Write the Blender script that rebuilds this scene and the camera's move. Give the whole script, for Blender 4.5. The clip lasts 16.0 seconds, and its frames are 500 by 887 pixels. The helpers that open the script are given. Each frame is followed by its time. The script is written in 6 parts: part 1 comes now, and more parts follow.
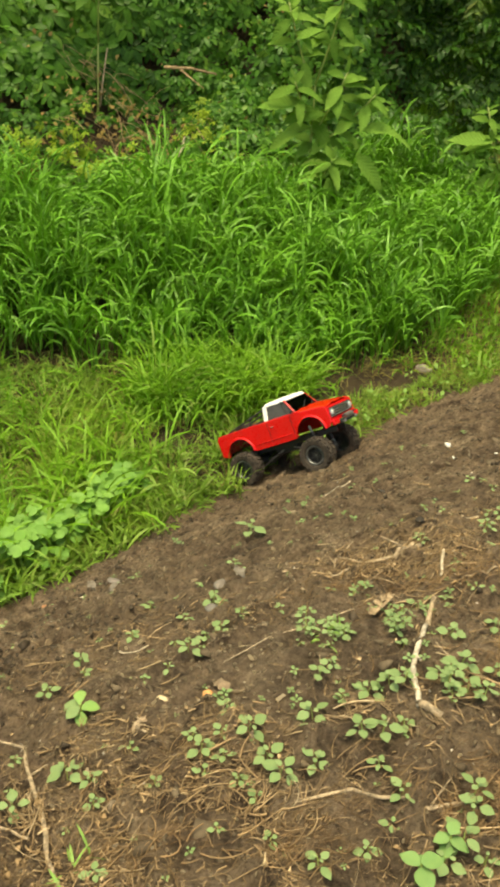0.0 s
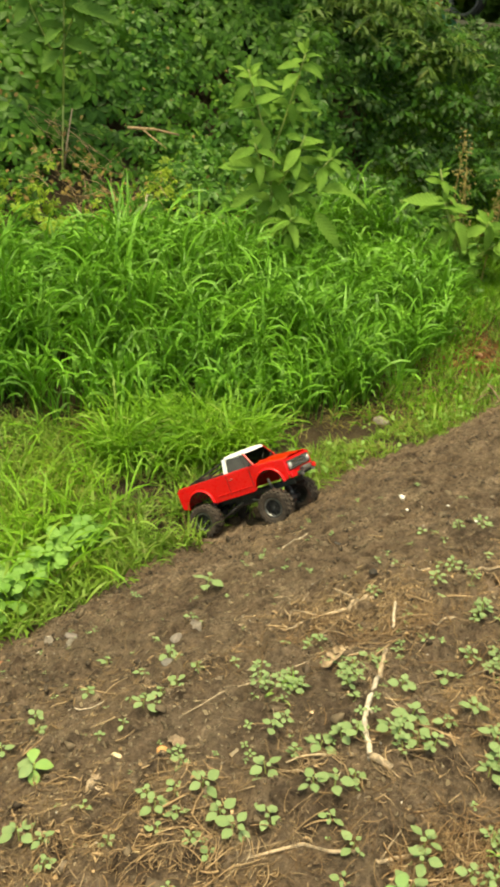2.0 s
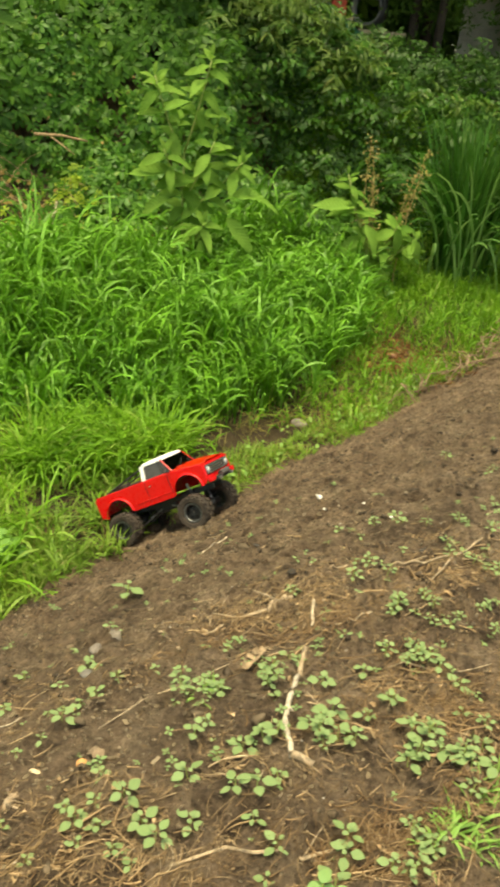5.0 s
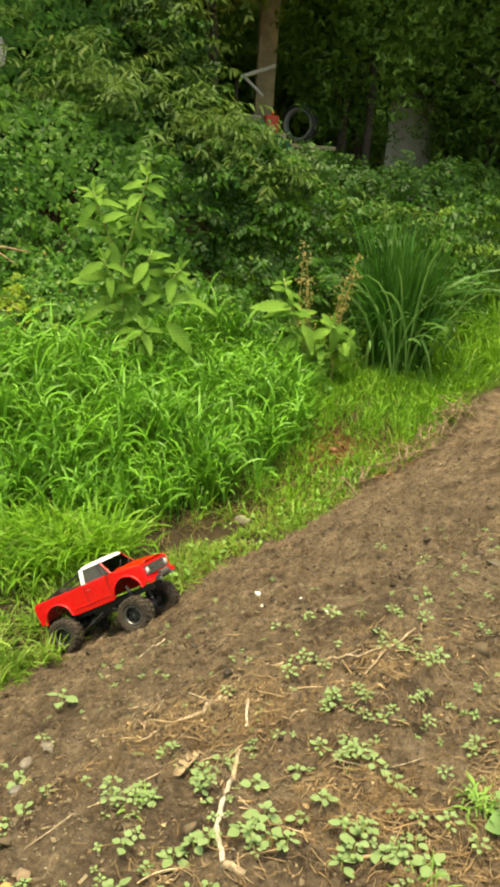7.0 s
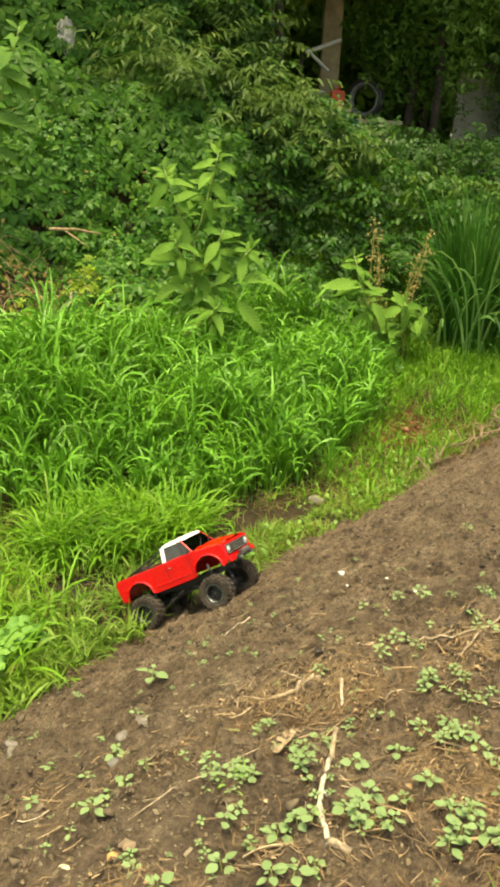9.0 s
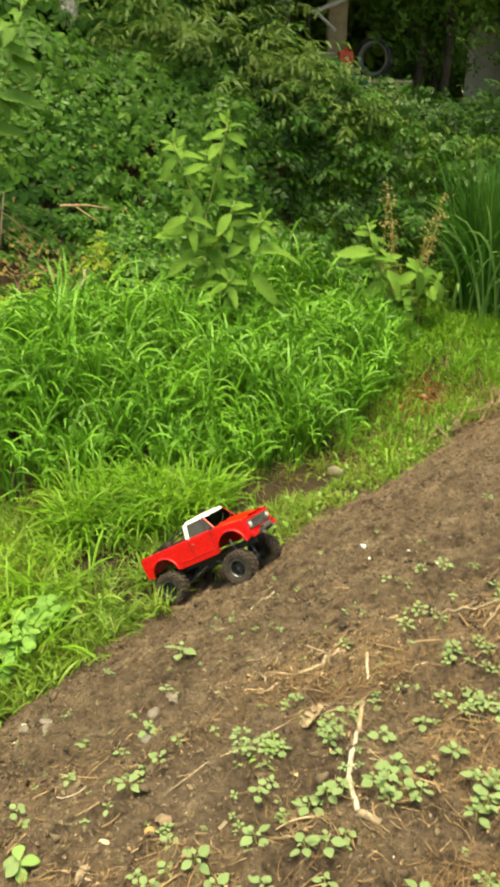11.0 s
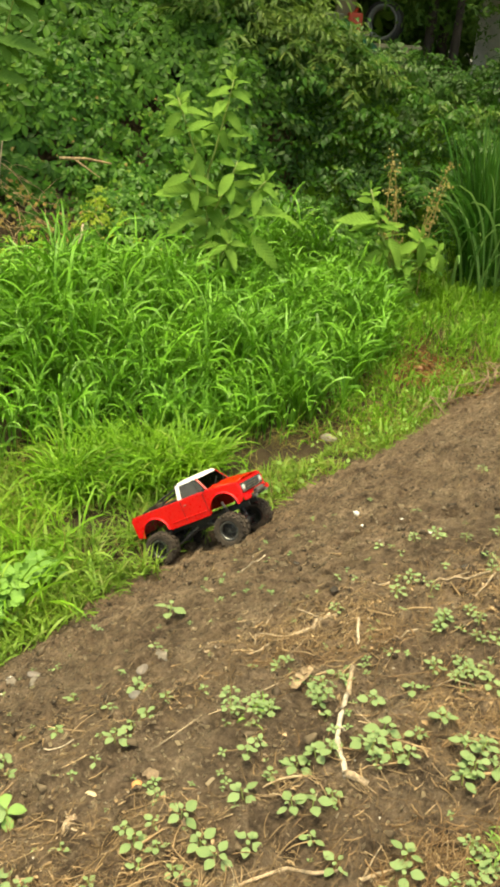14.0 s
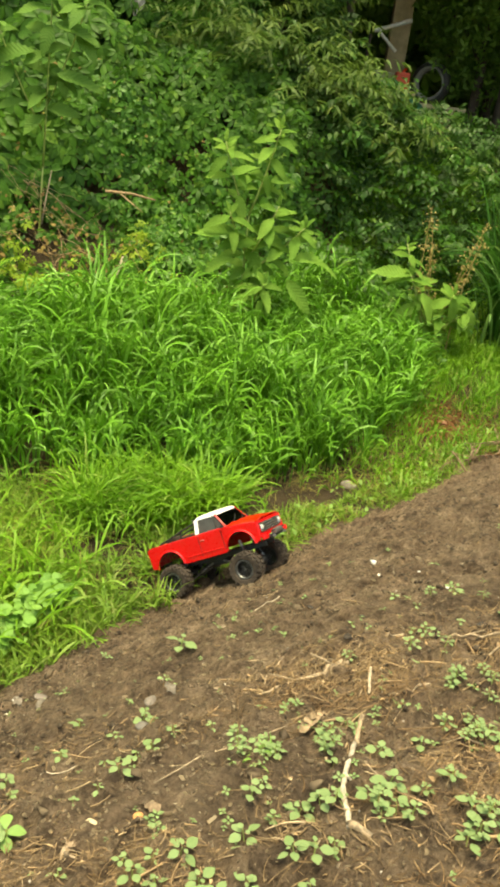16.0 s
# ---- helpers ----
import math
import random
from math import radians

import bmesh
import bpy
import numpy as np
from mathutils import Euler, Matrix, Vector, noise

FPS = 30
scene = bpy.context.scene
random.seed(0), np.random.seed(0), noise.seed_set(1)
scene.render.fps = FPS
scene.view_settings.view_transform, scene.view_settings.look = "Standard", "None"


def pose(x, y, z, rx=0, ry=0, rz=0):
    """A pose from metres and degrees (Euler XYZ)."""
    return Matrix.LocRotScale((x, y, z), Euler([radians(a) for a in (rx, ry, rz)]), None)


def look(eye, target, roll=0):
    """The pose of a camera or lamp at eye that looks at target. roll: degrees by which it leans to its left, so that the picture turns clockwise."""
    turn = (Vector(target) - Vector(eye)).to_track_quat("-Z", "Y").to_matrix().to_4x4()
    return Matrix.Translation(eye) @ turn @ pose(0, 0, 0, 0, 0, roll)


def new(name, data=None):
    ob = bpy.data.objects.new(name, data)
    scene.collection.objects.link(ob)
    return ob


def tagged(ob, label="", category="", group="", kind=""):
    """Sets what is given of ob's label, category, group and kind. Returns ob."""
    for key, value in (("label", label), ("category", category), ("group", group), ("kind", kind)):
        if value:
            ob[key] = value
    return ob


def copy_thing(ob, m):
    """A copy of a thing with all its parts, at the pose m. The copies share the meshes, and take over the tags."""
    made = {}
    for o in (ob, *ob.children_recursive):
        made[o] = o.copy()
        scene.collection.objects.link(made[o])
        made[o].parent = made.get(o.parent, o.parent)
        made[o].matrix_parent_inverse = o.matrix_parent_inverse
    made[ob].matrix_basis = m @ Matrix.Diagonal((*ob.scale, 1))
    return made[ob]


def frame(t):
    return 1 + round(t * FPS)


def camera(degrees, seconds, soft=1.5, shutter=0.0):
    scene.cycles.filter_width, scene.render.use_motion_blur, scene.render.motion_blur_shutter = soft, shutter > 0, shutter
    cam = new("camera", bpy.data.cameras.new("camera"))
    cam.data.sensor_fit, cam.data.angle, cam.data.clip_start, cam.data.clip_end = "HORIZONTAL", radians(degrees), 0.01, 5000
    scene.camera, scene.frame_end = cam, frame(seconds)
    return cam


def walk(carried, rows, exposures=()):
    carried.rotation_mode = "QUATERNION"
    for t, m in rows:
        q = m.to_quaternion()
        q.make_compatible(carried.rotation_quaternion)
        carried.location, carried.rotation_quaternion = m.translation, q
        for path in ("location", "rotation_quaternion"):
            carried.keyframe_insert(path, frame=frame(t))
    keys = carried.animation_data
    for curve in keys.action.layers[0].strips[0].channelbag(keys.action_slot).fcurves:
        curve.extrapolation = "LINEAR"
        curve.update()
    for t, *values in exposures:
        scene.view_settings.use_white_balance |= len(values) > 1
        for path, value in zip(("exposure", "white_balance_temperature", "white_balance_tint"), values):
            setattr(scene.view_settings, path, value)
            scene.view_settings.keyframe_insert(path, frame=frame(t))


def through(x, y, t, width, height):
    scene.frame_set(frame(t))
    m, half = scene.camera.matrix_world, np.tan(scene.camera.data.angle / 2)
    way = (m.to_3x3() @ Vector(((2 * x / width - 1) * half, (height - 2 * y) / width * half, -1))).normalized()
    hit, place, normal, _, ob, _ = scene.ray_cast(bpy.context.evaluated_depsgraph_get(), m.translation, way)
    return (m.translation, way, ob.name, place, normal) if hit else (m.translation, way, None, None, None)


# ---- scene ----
# ---------------- camera and its walk ----------------
EXPOSURES = [(0, 1.15, 9000, -7), (3, 1.34, 9000, -7), (4.5, 1.28, 9000, -7), (7.5, 1.56, 9000, -7), (16, 1.50, 9000, -7)]
PATH = [
    (0, (-0.0000, 0.0000, 1.0000), (-0.0000, 1.7576, 0.0457), 4.00),
    (0.5, (0.0165, -0.0134, 1.0220), (0.0815, 1.7708, 0.1206), 3.51),
    (1, (0.0153, -0.0177, 1.0296), (0.0981, 1.7720, 0.1408), 3.68),
    (1.5, (0.0162, -0.0219, 1.0346), (0.1368, 1.7733, 0.1612), 4.04),
    (2, (0.0194, -0.0268, 1.0316), (0.0943, 1.7845, 0.1868), 4.89),
    (2.5, (-0.0351, -0.0351, 1.0489), (-0.0656, 1.7958, 0.2446), 7.90),
    (3, (-0.0642, -0.0155, 1.0385), (-0.0973, 1.7758, 0.1497), 6.12),
    (3.5, (-0.0496, -0.0134, 1.0158), (-0.0621, 1.7595, 0.0901), 4.98),
    (4, (-0.0452, -0.0219, 1.0161), (-0.0386, 1.7609, 0.1096), 5.17),
    (4.5, (0.0153, -0.0303, 1.0490), (0.1992, 1.7807, 0.2204), 4.66),
    (5, (0.0418, -0.0274, 1.0245), (0.2979, 1.7808, 0.2091), 5.24),
    (5.2, (0.0967, -0.0467, 1.0431), (0.4853, 1.7573, 0.2720), 2.58),
    (7.3, (0.0951, -0.0685, 1.0491), (0.4284, 1.8229, 0.4912), 5.27),
    (7.5, (0.0389, -0.0734, 1.0824), (0.3329, 1.8312, 0.5475), 7.08),
    (8, (0.0384, -0.0445, 1.0433), (0.2644, 1.8199, 0.3556), 5.39),
    (8.5, (0.0361, -0.0465, 1.0366), (0.2457, 1.8326, 0.3848), 6.59),
    (8.7, (0.0260, -0.0407, 1.0309), (0.2479, 1.8433, 0.3975), 4.64),
    (10.8, (0.0218, -0.0434, 1.0561), (0.2343, 1.7995, 0.3087), -0.12),
    (11, (0.0156, -0.0457, 1.0648), (0.1945, 1.8119, 0.3455), 0.74),
    (11.5, (0.0054, -0.0432, 1.0870), (0.1278, 1.8460, 0.4422), 2.14),
    (12, (0.0177, -0.0439, 1.0533), (0.1763, 1.8373, 0.3931), 1.66),
    (12.5, (-0.0088, -0.0388, 1.0516), (0.1980, 1.7899, 0.2688), 3.34),
    (13, (-0.0129, -0.0341, 1.0482), (0.1881, 1.7816, 0.2340), 3.51),
    (13.5, (-0.0081, -0.0310, 1.0416), (0.1944, 1.7894, 0.2386), 3.57),
    (14, (-0.0046, -0.0331, 1.0447), (0.2012, 1.7921, 0.2533), 3.41),
    (14.5, (-0.0057, -0.0356, 1.0390), (0.1781, 1.8022, 0.2717), 4.46),
    (15, (-0.0515, -0.0361, 1.0518), (0.0610, 1.8342, 0.3523), 7.42),
    (15.5, (-0.0374, -0.0382, 1.0404), (0.0980, 1.8259, 0.3285), 7.29),
    (16, (-0.0303, -0.0498, 1.0470), (0.1311, 1.8150, 0.3426), 7.45),
]
cam = camera(33.58, 16.0, soft=3.4, shutter=0.25)
walk(cam, [(t, look(eye, target, roll)) for t, eye, target, roll in PATH], EXPOSURES)

# ---------------- daylight: overcast sky, soft high sun ----------------
world = bpy.data.worlds.new("sky")
scene.world = world
world.use_nodes = True
wn, wl = world.node_tree.nodes, world.node_tree.links
sky = wn.new("ShaderNodeTexSky")
sky.sky_type = "NISHITA"
sky.sun_disc = False
sky.sun_elevation, sky.sun_rotation = radians(80), radians(220)
sky.dust_density = 4.0
wl.new(sky.outputs["Color"], wn["Background"].inputs["Color"])
wn["Background"].inputs["Strength"].default_value = 0.12
sun_data = bpy.data.lights.new("sun", "SUN")
sun_data.energy, sun_data.angle, sun_data.color = 2.1, radians(30), (1.0, 0.94, 0.84)
sun = new("sun", sun_data)
sun.matrix_world = look((0, 0, 0), (0.10, 0.12, -0.98)) @ Matrix.Identity(4)
sun.location = (-1, -1, 12)


# ---------------- small tools ----------------
def hash01(i, j, seed):
    n = (i * 374761393 + j * 668265263 + seed * 974634777) & 0x7FFFFFFF
    n = ((n ^ (n >> 13)) * 1274126177) & 0x7FFFFFFF
    n = ((n ^ (n >> 16)) * 668265263) & 0x7FFFFFFF
    return (n & 0xFFFF) / 65535.0


def vnoise(x, y, seed=0):
    """Smooth value noise of two arrays, 0 to 1."""
    xi, yi = np.floor(x).astype(np.int64), np.floor(y).astype(np.int64)
    fx, fy = x - xi, y - yi
    fx, fy = fx * fx * (3 - 2 * fx), fy * fy * (3 - 2 * fy)
    a, b = hash01(xi, yi, seed), hash01(xi + 1, yi, seed)
    c, d = hash01(xi, yi + 1, seed), hash01(xi + 1, yi + 1, seed)
    return (a * (1 - fx) + b * fx) * (1 - fy) + (c * (1 - fx) + d * fx) * fy


def fbm(x, y, seed=0, octaves=4):
    out, amp = 0.0, 0.5
    for k in range(octaves):
        out = out + amp * vnoise(x * 2 ** k, y * 2 ** k, seed + 17 * k)
        amp *= 0.5
    return out


def sstep(a, b, t):
    t = np.clip((t - a) / (b - a), 0, 1)
    return t * t * (3 - 2 * t)


def smax(a, b, k):
    return 0.5 * (a + b + np.sqrt((a - b) ** 2 + k * k))


def base_height(x, y):
    """The lie of the land: a soil mound that falls to a ditch, and the bank behind it."""
    x, y = np.asarray(x, float), np.asarray(y, float)
    u, v = -0.643 * x + 0.766 * y, 0.766 * x + 0.643 * y
    un = np.clip(u, 0, 3.2)
    soil = -0.119 + 0.229 * un - 0.296 * un ** 2 + 0.107 * np.clip(v, -3, 4) - 0.035 * sstep(2.2, 3.0, v)
    ditch = -0.50 + 0.05 * np.clip(x, -1, 4)
    ub = y - 0.32 * np.clip(x, -4, 6)
    bank = -0.55 + 0.42 * sstep(3.0, 4.6, ub) + 1.1 * sstep(4.5, 6.6, ub)
    return smax(smax(soil, ditch, 0.06), bank, 0.08)


def edge_y(x):
    """Where the bare soil meets the green of the ditch."""
    return 2.41 + 0.96 * x + 0.05 * x * x * np.sign(x) + 0.05 * np.sin(5 * x + 1.0) - 0.12 * sstep(0.7, 1.2, x) - 0.2 * sstep(2.0, 2.8, x)


def soilness(x, y):
    """1 on bare soil, 0 in the ditch and beyond."""
    wob = 0.16 * (fbm(x * 5, y * 5, 5) - 0.5)
    return sstep(0.05, -0.07, (y - edge_y(x)) * 0.7 + wob)


def height(x, y):
    x, y = np.asarray(x, float), np.asarray(y, float)
    s = soilness(x, y)
    near = sstep(9, 5, np.hypot(x - 0.5, y - 2))
    lump = (fbm(x * 9, y * 9, 1) - 0.47) * 0.035 + (fbm(x * 34, y * 34, 2, 3) - 0.43) * 0.028 + (vnoise(x * 95, y * 95, 37) - 0.5) * 0.005
    for hx, hy, hr in ((0.325, 1.98, 0.018), (0.518, 1.90, 0.016), (0.351, 1.666, 0.014), (0.425, 1.69, 0.015), (0.12, 1.52, 0.013), (0.62, 2.2, 0.016), (0.78, 1.86, 0.015)):
        lump = lump - 0.085 * np.exp(-(((x - hx) / (1.7 * hr)) ** 2 + ((y - hy) / (1.1 * hr)) ** 2))
    clod = np.maximum(vnoise(x * 26, y * 26, 9) - 0.6, 0) * 0.06 + np.maximum(vnoise(x * 48, y * 48, 19) - 0.6, 0) * 0.03 - np.maximum(0.2 - vnoise(x * 17, y * 17, 29), 0) * 0.08
    rough = (fbm(x * 4, y * 4, 3) - 0.47) * 0.07
    # a churned, clodded strip low on the slope
    churn = np.exp(-(((x + 0.62) / 0.22) ** 2 + ((y - 1.22) / 0.2) ** 2))
    return base_height(x, y) + near * (s * (lump + clod + churn * ((vnoise(x * 16, y * 16, 31) - 0.4) * 0.08 + (fbm(x * 40, y * 40, 35, 3) - 0.43) * 0.05))
                                       + (1 - s) * rough)


def ground_z(x, y):
    return float(height(np.array([x]), np.array([y]))[0])


def normal_at(x, y, e=0.03):
    dx = (base_height(x + e, y) - base_height(x - e, y)) / (2 * e)
    dy = (base_height(x, y + e) - base_height(x, y - e)) / (2 * e)
    n = np.stack([-dx, -dy, np.ones_like(dx)], -1)
    return n / np.linalg.norm(n, axis=-1, keepdims=True)


def tri_mesh(name, verts, tris, material, smooth=True):
    """A mesh from arrays of places and triangles."""
    verts, tris = np.asarray(verts, np.float32), np.asarray(tris, np.int32)
    me = bpy.data.meshes.new(name)
    me.vertices.add(len(verts))
    me.vertices.foreach_set("co", verts.ravel())
    me.loops.add(tris.size)
    me.loops.foreach_set("vertex_index", tris.ravel())
    me.polygons.add(len(tris))
    me.polygons.foreach_set("loop_start", np.arange(0, tris.size, 3, dtype=np.int32))
    if smooth:
        me.polygons.foreach_set("use_smooth", np.ones(len(tris), bool))
    me.update(calc_edges=True)
    me.materials.append(material)
    return me


def scatter(name, template, places, turns, sizes, material, smooth=True):
    """Many turned and sized copies of a small template (verts, tris) in one mesh."""
    tv, tt = np.asarray(template[0], float), np.asarray(template[1], int)
    v = np.einsum("nij,kj->nki", turns, tv) * np.asarray(sizes)[:, None, None] + places[:, None, :]
    t = tt[None] + (np.arange(len(places)) * len(tv))[:, None, None]
    return tri_mesh(name, v.reshape(-1, 3), t.reshape(-1, 3), material, smooth)


def turns_facing(normals, spin, lean=0.0):
    """Frames whose z follows the normals, spun about them."""
    n = normals / np.linalg.norm(normals, axis=1, keepdims=True)
    ref = np.where(np.abs(n[:, 2:3]) < 0.95, np.array([[0, 0, 1.0]]), np.array([[1.0, 0, 0]]))
    a = np.cross(ref, n)
    a /= np.linalg.norm(a, axis=1, keepdims=True)
    b = np.cross(n, a)
    c, s = np.cos(spin)[:, None], np.sin(spin)[:, None]
    return np.stack([a * c + b * s, -a * s + b * c, n], -1)


def part(name, bm, material, parent, label="", smooth=False):
    """Links a bmesh as one mesh object under a thing or a part."""
    me = bpy.data.meshes.new(name)
    for f in bm.faces:
        f.smooth = smooth
    bm.to_mesh(me)
    bm.free()
    me.materials.append(material)
    ob = new(name, me)
    ob.parent = parent
    return tagged(ob, label)


def part_mesh(name, me, parent, m=None, label=""):
    ob = new(name, me)
    ob.parent = parent
    if m is not None:
        ob.matrix_basis = m
    return tagged(ob, label)


rng = np.random.default_rng(7)


# ---------------- materials ----------------
def mat(name):
    m = bpy.data.materials.new(name)
    m.use_nodes = True
    return m, m.node_tree.nodes, m.node_tree.links, m.node_tree.nodes["Principled BSDF"]


def ramp(nodes, links, source, stops):
    r = nodes.new("ShaderNodeValToRGB")
    el = r.color_ramp.elements
    while len(el) < len(stops):
        el.new(0.5)
    for e, (p, c) in zip(el, stops):
        e.position, e.color = p, (*c, 1)
    links.new(source, r.inputs["Fac"])
    return r.outputs["Color"]


def tex_noise(nodes, links, scale, detail=4, rough=0.6, coord="Object", stretch=None):
    tc = nodes.new("ShaderNodeTexCoord")
    t = nodes.new("ShaderNodeTexNoise")
    t.inputs["Scale"].default_value, t.inputs["Detail"].default_value = scale, detail
    t.inputs["Roughness"].default_value = rough
    out = tc.outputs[coord]
    if stretch:
        mp = nodes.new("ShaderNodeMapping")
        mp.inputs["Scale"].default_value = stretch
        links.new(out, mp.inputs["Vector"])
        out = mp.outputs["Vector"]
    links.new(out, t.inputs["Vector"])
    return t.outputs["Fac"]


def mix(nodes, links, fac, a, b, mode="MIX"):
    n = nodes.new("ShaderNodeMix")
    n.data_type, n.blend_type = "RGBA", mode
    for value, socket in ((fac, n.inputs[0]), (a, n.inputs[6]), (b, n.inputs[7])):
        if isinstance(value, (int, float)):
            socket.default_value = value
        elif isinstance(value, tuple):
            socket.default_value = (*value, 1)
        else:
            links.new(value, socket)
    return n.outputs[2]


def bump(nodes, links, bsdf, source, strength=0.4, distance=0.01):
    b = nodes.new("ShaderNodeBump")
    b.inputs["Strength"].default_value, b.inputs["Distance"].default_value = strength, distance
    links.new(source, b.inputs["Height"])
    links.new(b.outputs["Normal"], bsdf.inputs["Normal"])


def plain(name, color, rough=0.6, metal=0.0, vary=0.15, scale=30, bumpy=0.0, coat=0.0):
    m, n, l, p = mat(name)
    f = tex_noise(n, l, scale)
    dark = tuple(c * (1 - vary) for c in color)
    lite = tuple(min(1, c * (1 + vary)) for c in color)
    l.new(ramp(n, l, f, [(0.3, dark), (0.7, lite)]), p.inputs["Base Color"])
    p.inputs["Roughness"].default_value, p.inputs["Metallic"].default_value = rough, metal
    p.inputs["Coat Weight"].default_value = coat
    if bumpy:
        bump(n, l, p, f, bumpy, 0.004)
    return m


def leafy(name, dark, lite, rough=0.5, through=0.35, source="island", sheen=None, patch=2.5, warm=(1.25, 1.05, 0.8), spec=0.2, veins=0.0):
    """Leaf tissue: each blade or leaf has its own shade, light passes through it."""
    m, n, l, p = mat(name)
    if source == "island":
        rnd = n.new("ShaderNodeNewGeometry").outputs["Random Per Island"]
    else:
        rnd = n.new("ShaderNodeObjectInfo").outputs["Random"]
    col = ramp(n, l, rnd, [(0.0, dark), (0.85, lite), (1.0, sheen or lite)])
    big = tex_noise(n, l, patch, 3, coord="Object")
    col = mix(n, l, ramp(n, l, big, [(0.35, (0, 0, 0)), (0.7, (0.6, 0.6, 0.6))]), col,
              tuple(c * k for c, k in zip(lite, warm)))
    fine = tex_noise(n, l, 60, 3)
    col = mix(n, l, 0.35, col, ramp(n, l, fine, [(0.3, dark), (0.7, lite)]))
    if veins:
        # a pale midrib, and side veins that run forward from it
        xyz = n.new("ShaderNodeSeparateXYZ")
        l.new(n.new("ShaderNodeTexCoord").outputs["Object"], xyz.inputs["Vector"])
        side, slant, along, wave = (n.new("ShaderNodeMath") for _ in range(4))
        side.operation, slant.operation, along.operation, wave.operation = "ABSOLUTE", "MULTIPLY", "SUBTRACT", "PINGPONG"
        l.new(xyz.outputs["X"], side.inputs[0])
        l.new(side.outputs[0], slant.inputs[0])
        slant.inputs[1].default_value = 0.9
        l.new(xyz.outputs["Y"], along.inputs[0])
        l.new(slant.outputs[0], along.inputs[1])
        l.new(along.outputs[0], wave.inputs[0])
        wave.inputs[1].default_value = 0.011
        pale = tuple(min(1, c * 1.3 + 0.02) for c in lite)
        col = mix(n, l, ramp(n, l, side.outputs[0], [(0.0, (veins,) * 3), (0.0015, (veins,) * 3), (0.0035, (0, 0, 0))]), col, pale)
        col = mix(n, l, ramp(n, l, wave.outputs[0], [(0.0, (0.35 * veins,) * 3), (0.002, (0, 0, 0))]), col, pale)
        bump(n, l, p, wave.outputs[0], 0.5, 0.4)
    l.new(col, p.inputs["Base Color"])
    p.inputs["Roughness"].default_value = rough
    p.inputs["Specular IOR Level"].default_value = spec
    tr = n.new("ShaderNodeBsdfTranslucent")
    l.new(mix(n, l, 0.5, col, tuple(min(1, c * 1.6) for c in lite)), tr.inputs["Color"])
    ms = n.new("ShaderNodeMixShader")
    ms.inputs["Fac"].default_value = through
    l.new(p.outputs["BSDF"], ms.inputs[1])
    l.new(tr.outputs["BSDF"], ms.inputs[2])
    l.new(ms.outputs["Shader"], n["Material Output"].inputs["Surface"])
    return m


# soil, with moss and mud where the ditch is green
M_GROUND, n, l, p = mat("soil_and_ditch")
f1 = tex_noise(n, l, 7, 8, 0.7)
f2 = tex_noise(n, l, 75, 8, 0.8)
f4 = tex_noise(n, l, 22, 5, 0.7)
f3 = tex_noise(n, l, 1.3, 4)
soil = ramp(n, l, f1, [(0.3, (0.228, 0.153, 0.102)), (0.5, (0.500, 0.348, 0.230)), (0.72, (0.81, 0.605, 0.42))])
soil = mix(n, l, 1.0, soil, ramp(n, l, f2, [(0.34, (0.17, 0.155, 0.14)), (0.48, (0.52, 0.51, 0.50)), (0.60, (0.74, 0.74, 0.73)), (0.72, (1.0, 1.0, 1.0))]), "MULTIPLY")
soil = mix(n, l, 1.0, soil, ramp(n, l, f4, [(0.34, (0.22, 0.20, 0.185)), (0.47, (0.70, 0.70, 0.69)), (0.62, (1.0, 1.0, 1.0))]), "MULTIPLY")
soil = mix(n, l, ramp(n, l, f3, [(0.4, (0, 0, 0)), (0.65, (0.3, 0.3, 0.3))]), soil, (0.122, 0.090, 0.063))
ditch = ramp(n, l, f1, [(0.32, (0.040, 0.026, 0.014)), (0.52, (0.078, 0.054, 0.028)), (0.7, (0.095, 0.082, 0.034))])
cover = n.new("ShaderNodeAttribute")
cover.attribute_name = "bare"
l.new(mix(n, l, cover.outputs["Fac"], ditch, soil), p.inputs["Base Color"])
p.inputs["Roughness"].default_value = 0.85
p.inputs["Specular IOR Level"].default_value = 0.25
bump(n, l, p, f2, 1.0, 0.03)

M_GRASS = leafy("tall_grass", (0.008, 0.045, 0.006), (0.162, 0.390, 0.040), 0.42, 0.15, sheen=(0.31, 0.53, 0.13), warm=(1.15, 1.05, 0.85), spec=0.2)
M_SHORT = leafy("short_grass", (0.045, 0.140, 0.011), (0.190, 0.385, 0.036), 0.5, 0.26, sheen=(0.36, 0.38, 0.14))
M_EDGE = leafy("edge_grass", (0.072, 0.157, 0.020), (0.213, 0.348, 0.056), 0.5, 0.28, sheen=(0.34, 0.35, 0.14))
M_VINE = leafy("vine_leaf", (0.004, 0.026, 0.003), (0.068, 0.182, 0.019), 0.45, 0.18, sheen=(0.19, 0.32, 0.045), spec=0.16)
M_YOUNG = leafy("young_creeper_leaf", (0.017, 0.070, 0.009), (0.085, 0.215, 0.027), 0.4, 0.2, sheen=(0.22, 0.31, 0.045))
M_ARCH = leafy("arching_leaf", (0.010, 0.044, 0.006), (0.044, 0.125, 0.015), 0.42, 0.22, sheen=(0.11, 0.17, 0.026))
M_OLIVE = leafy("olive_tree_leaf", (0.026, 0.064, 0.012), (0.104, 0.172, 0.034), 0.5, 0.32, sheen=(0.23, 0.26, 0.07), warm=(1.15, 1.05, 0.8))
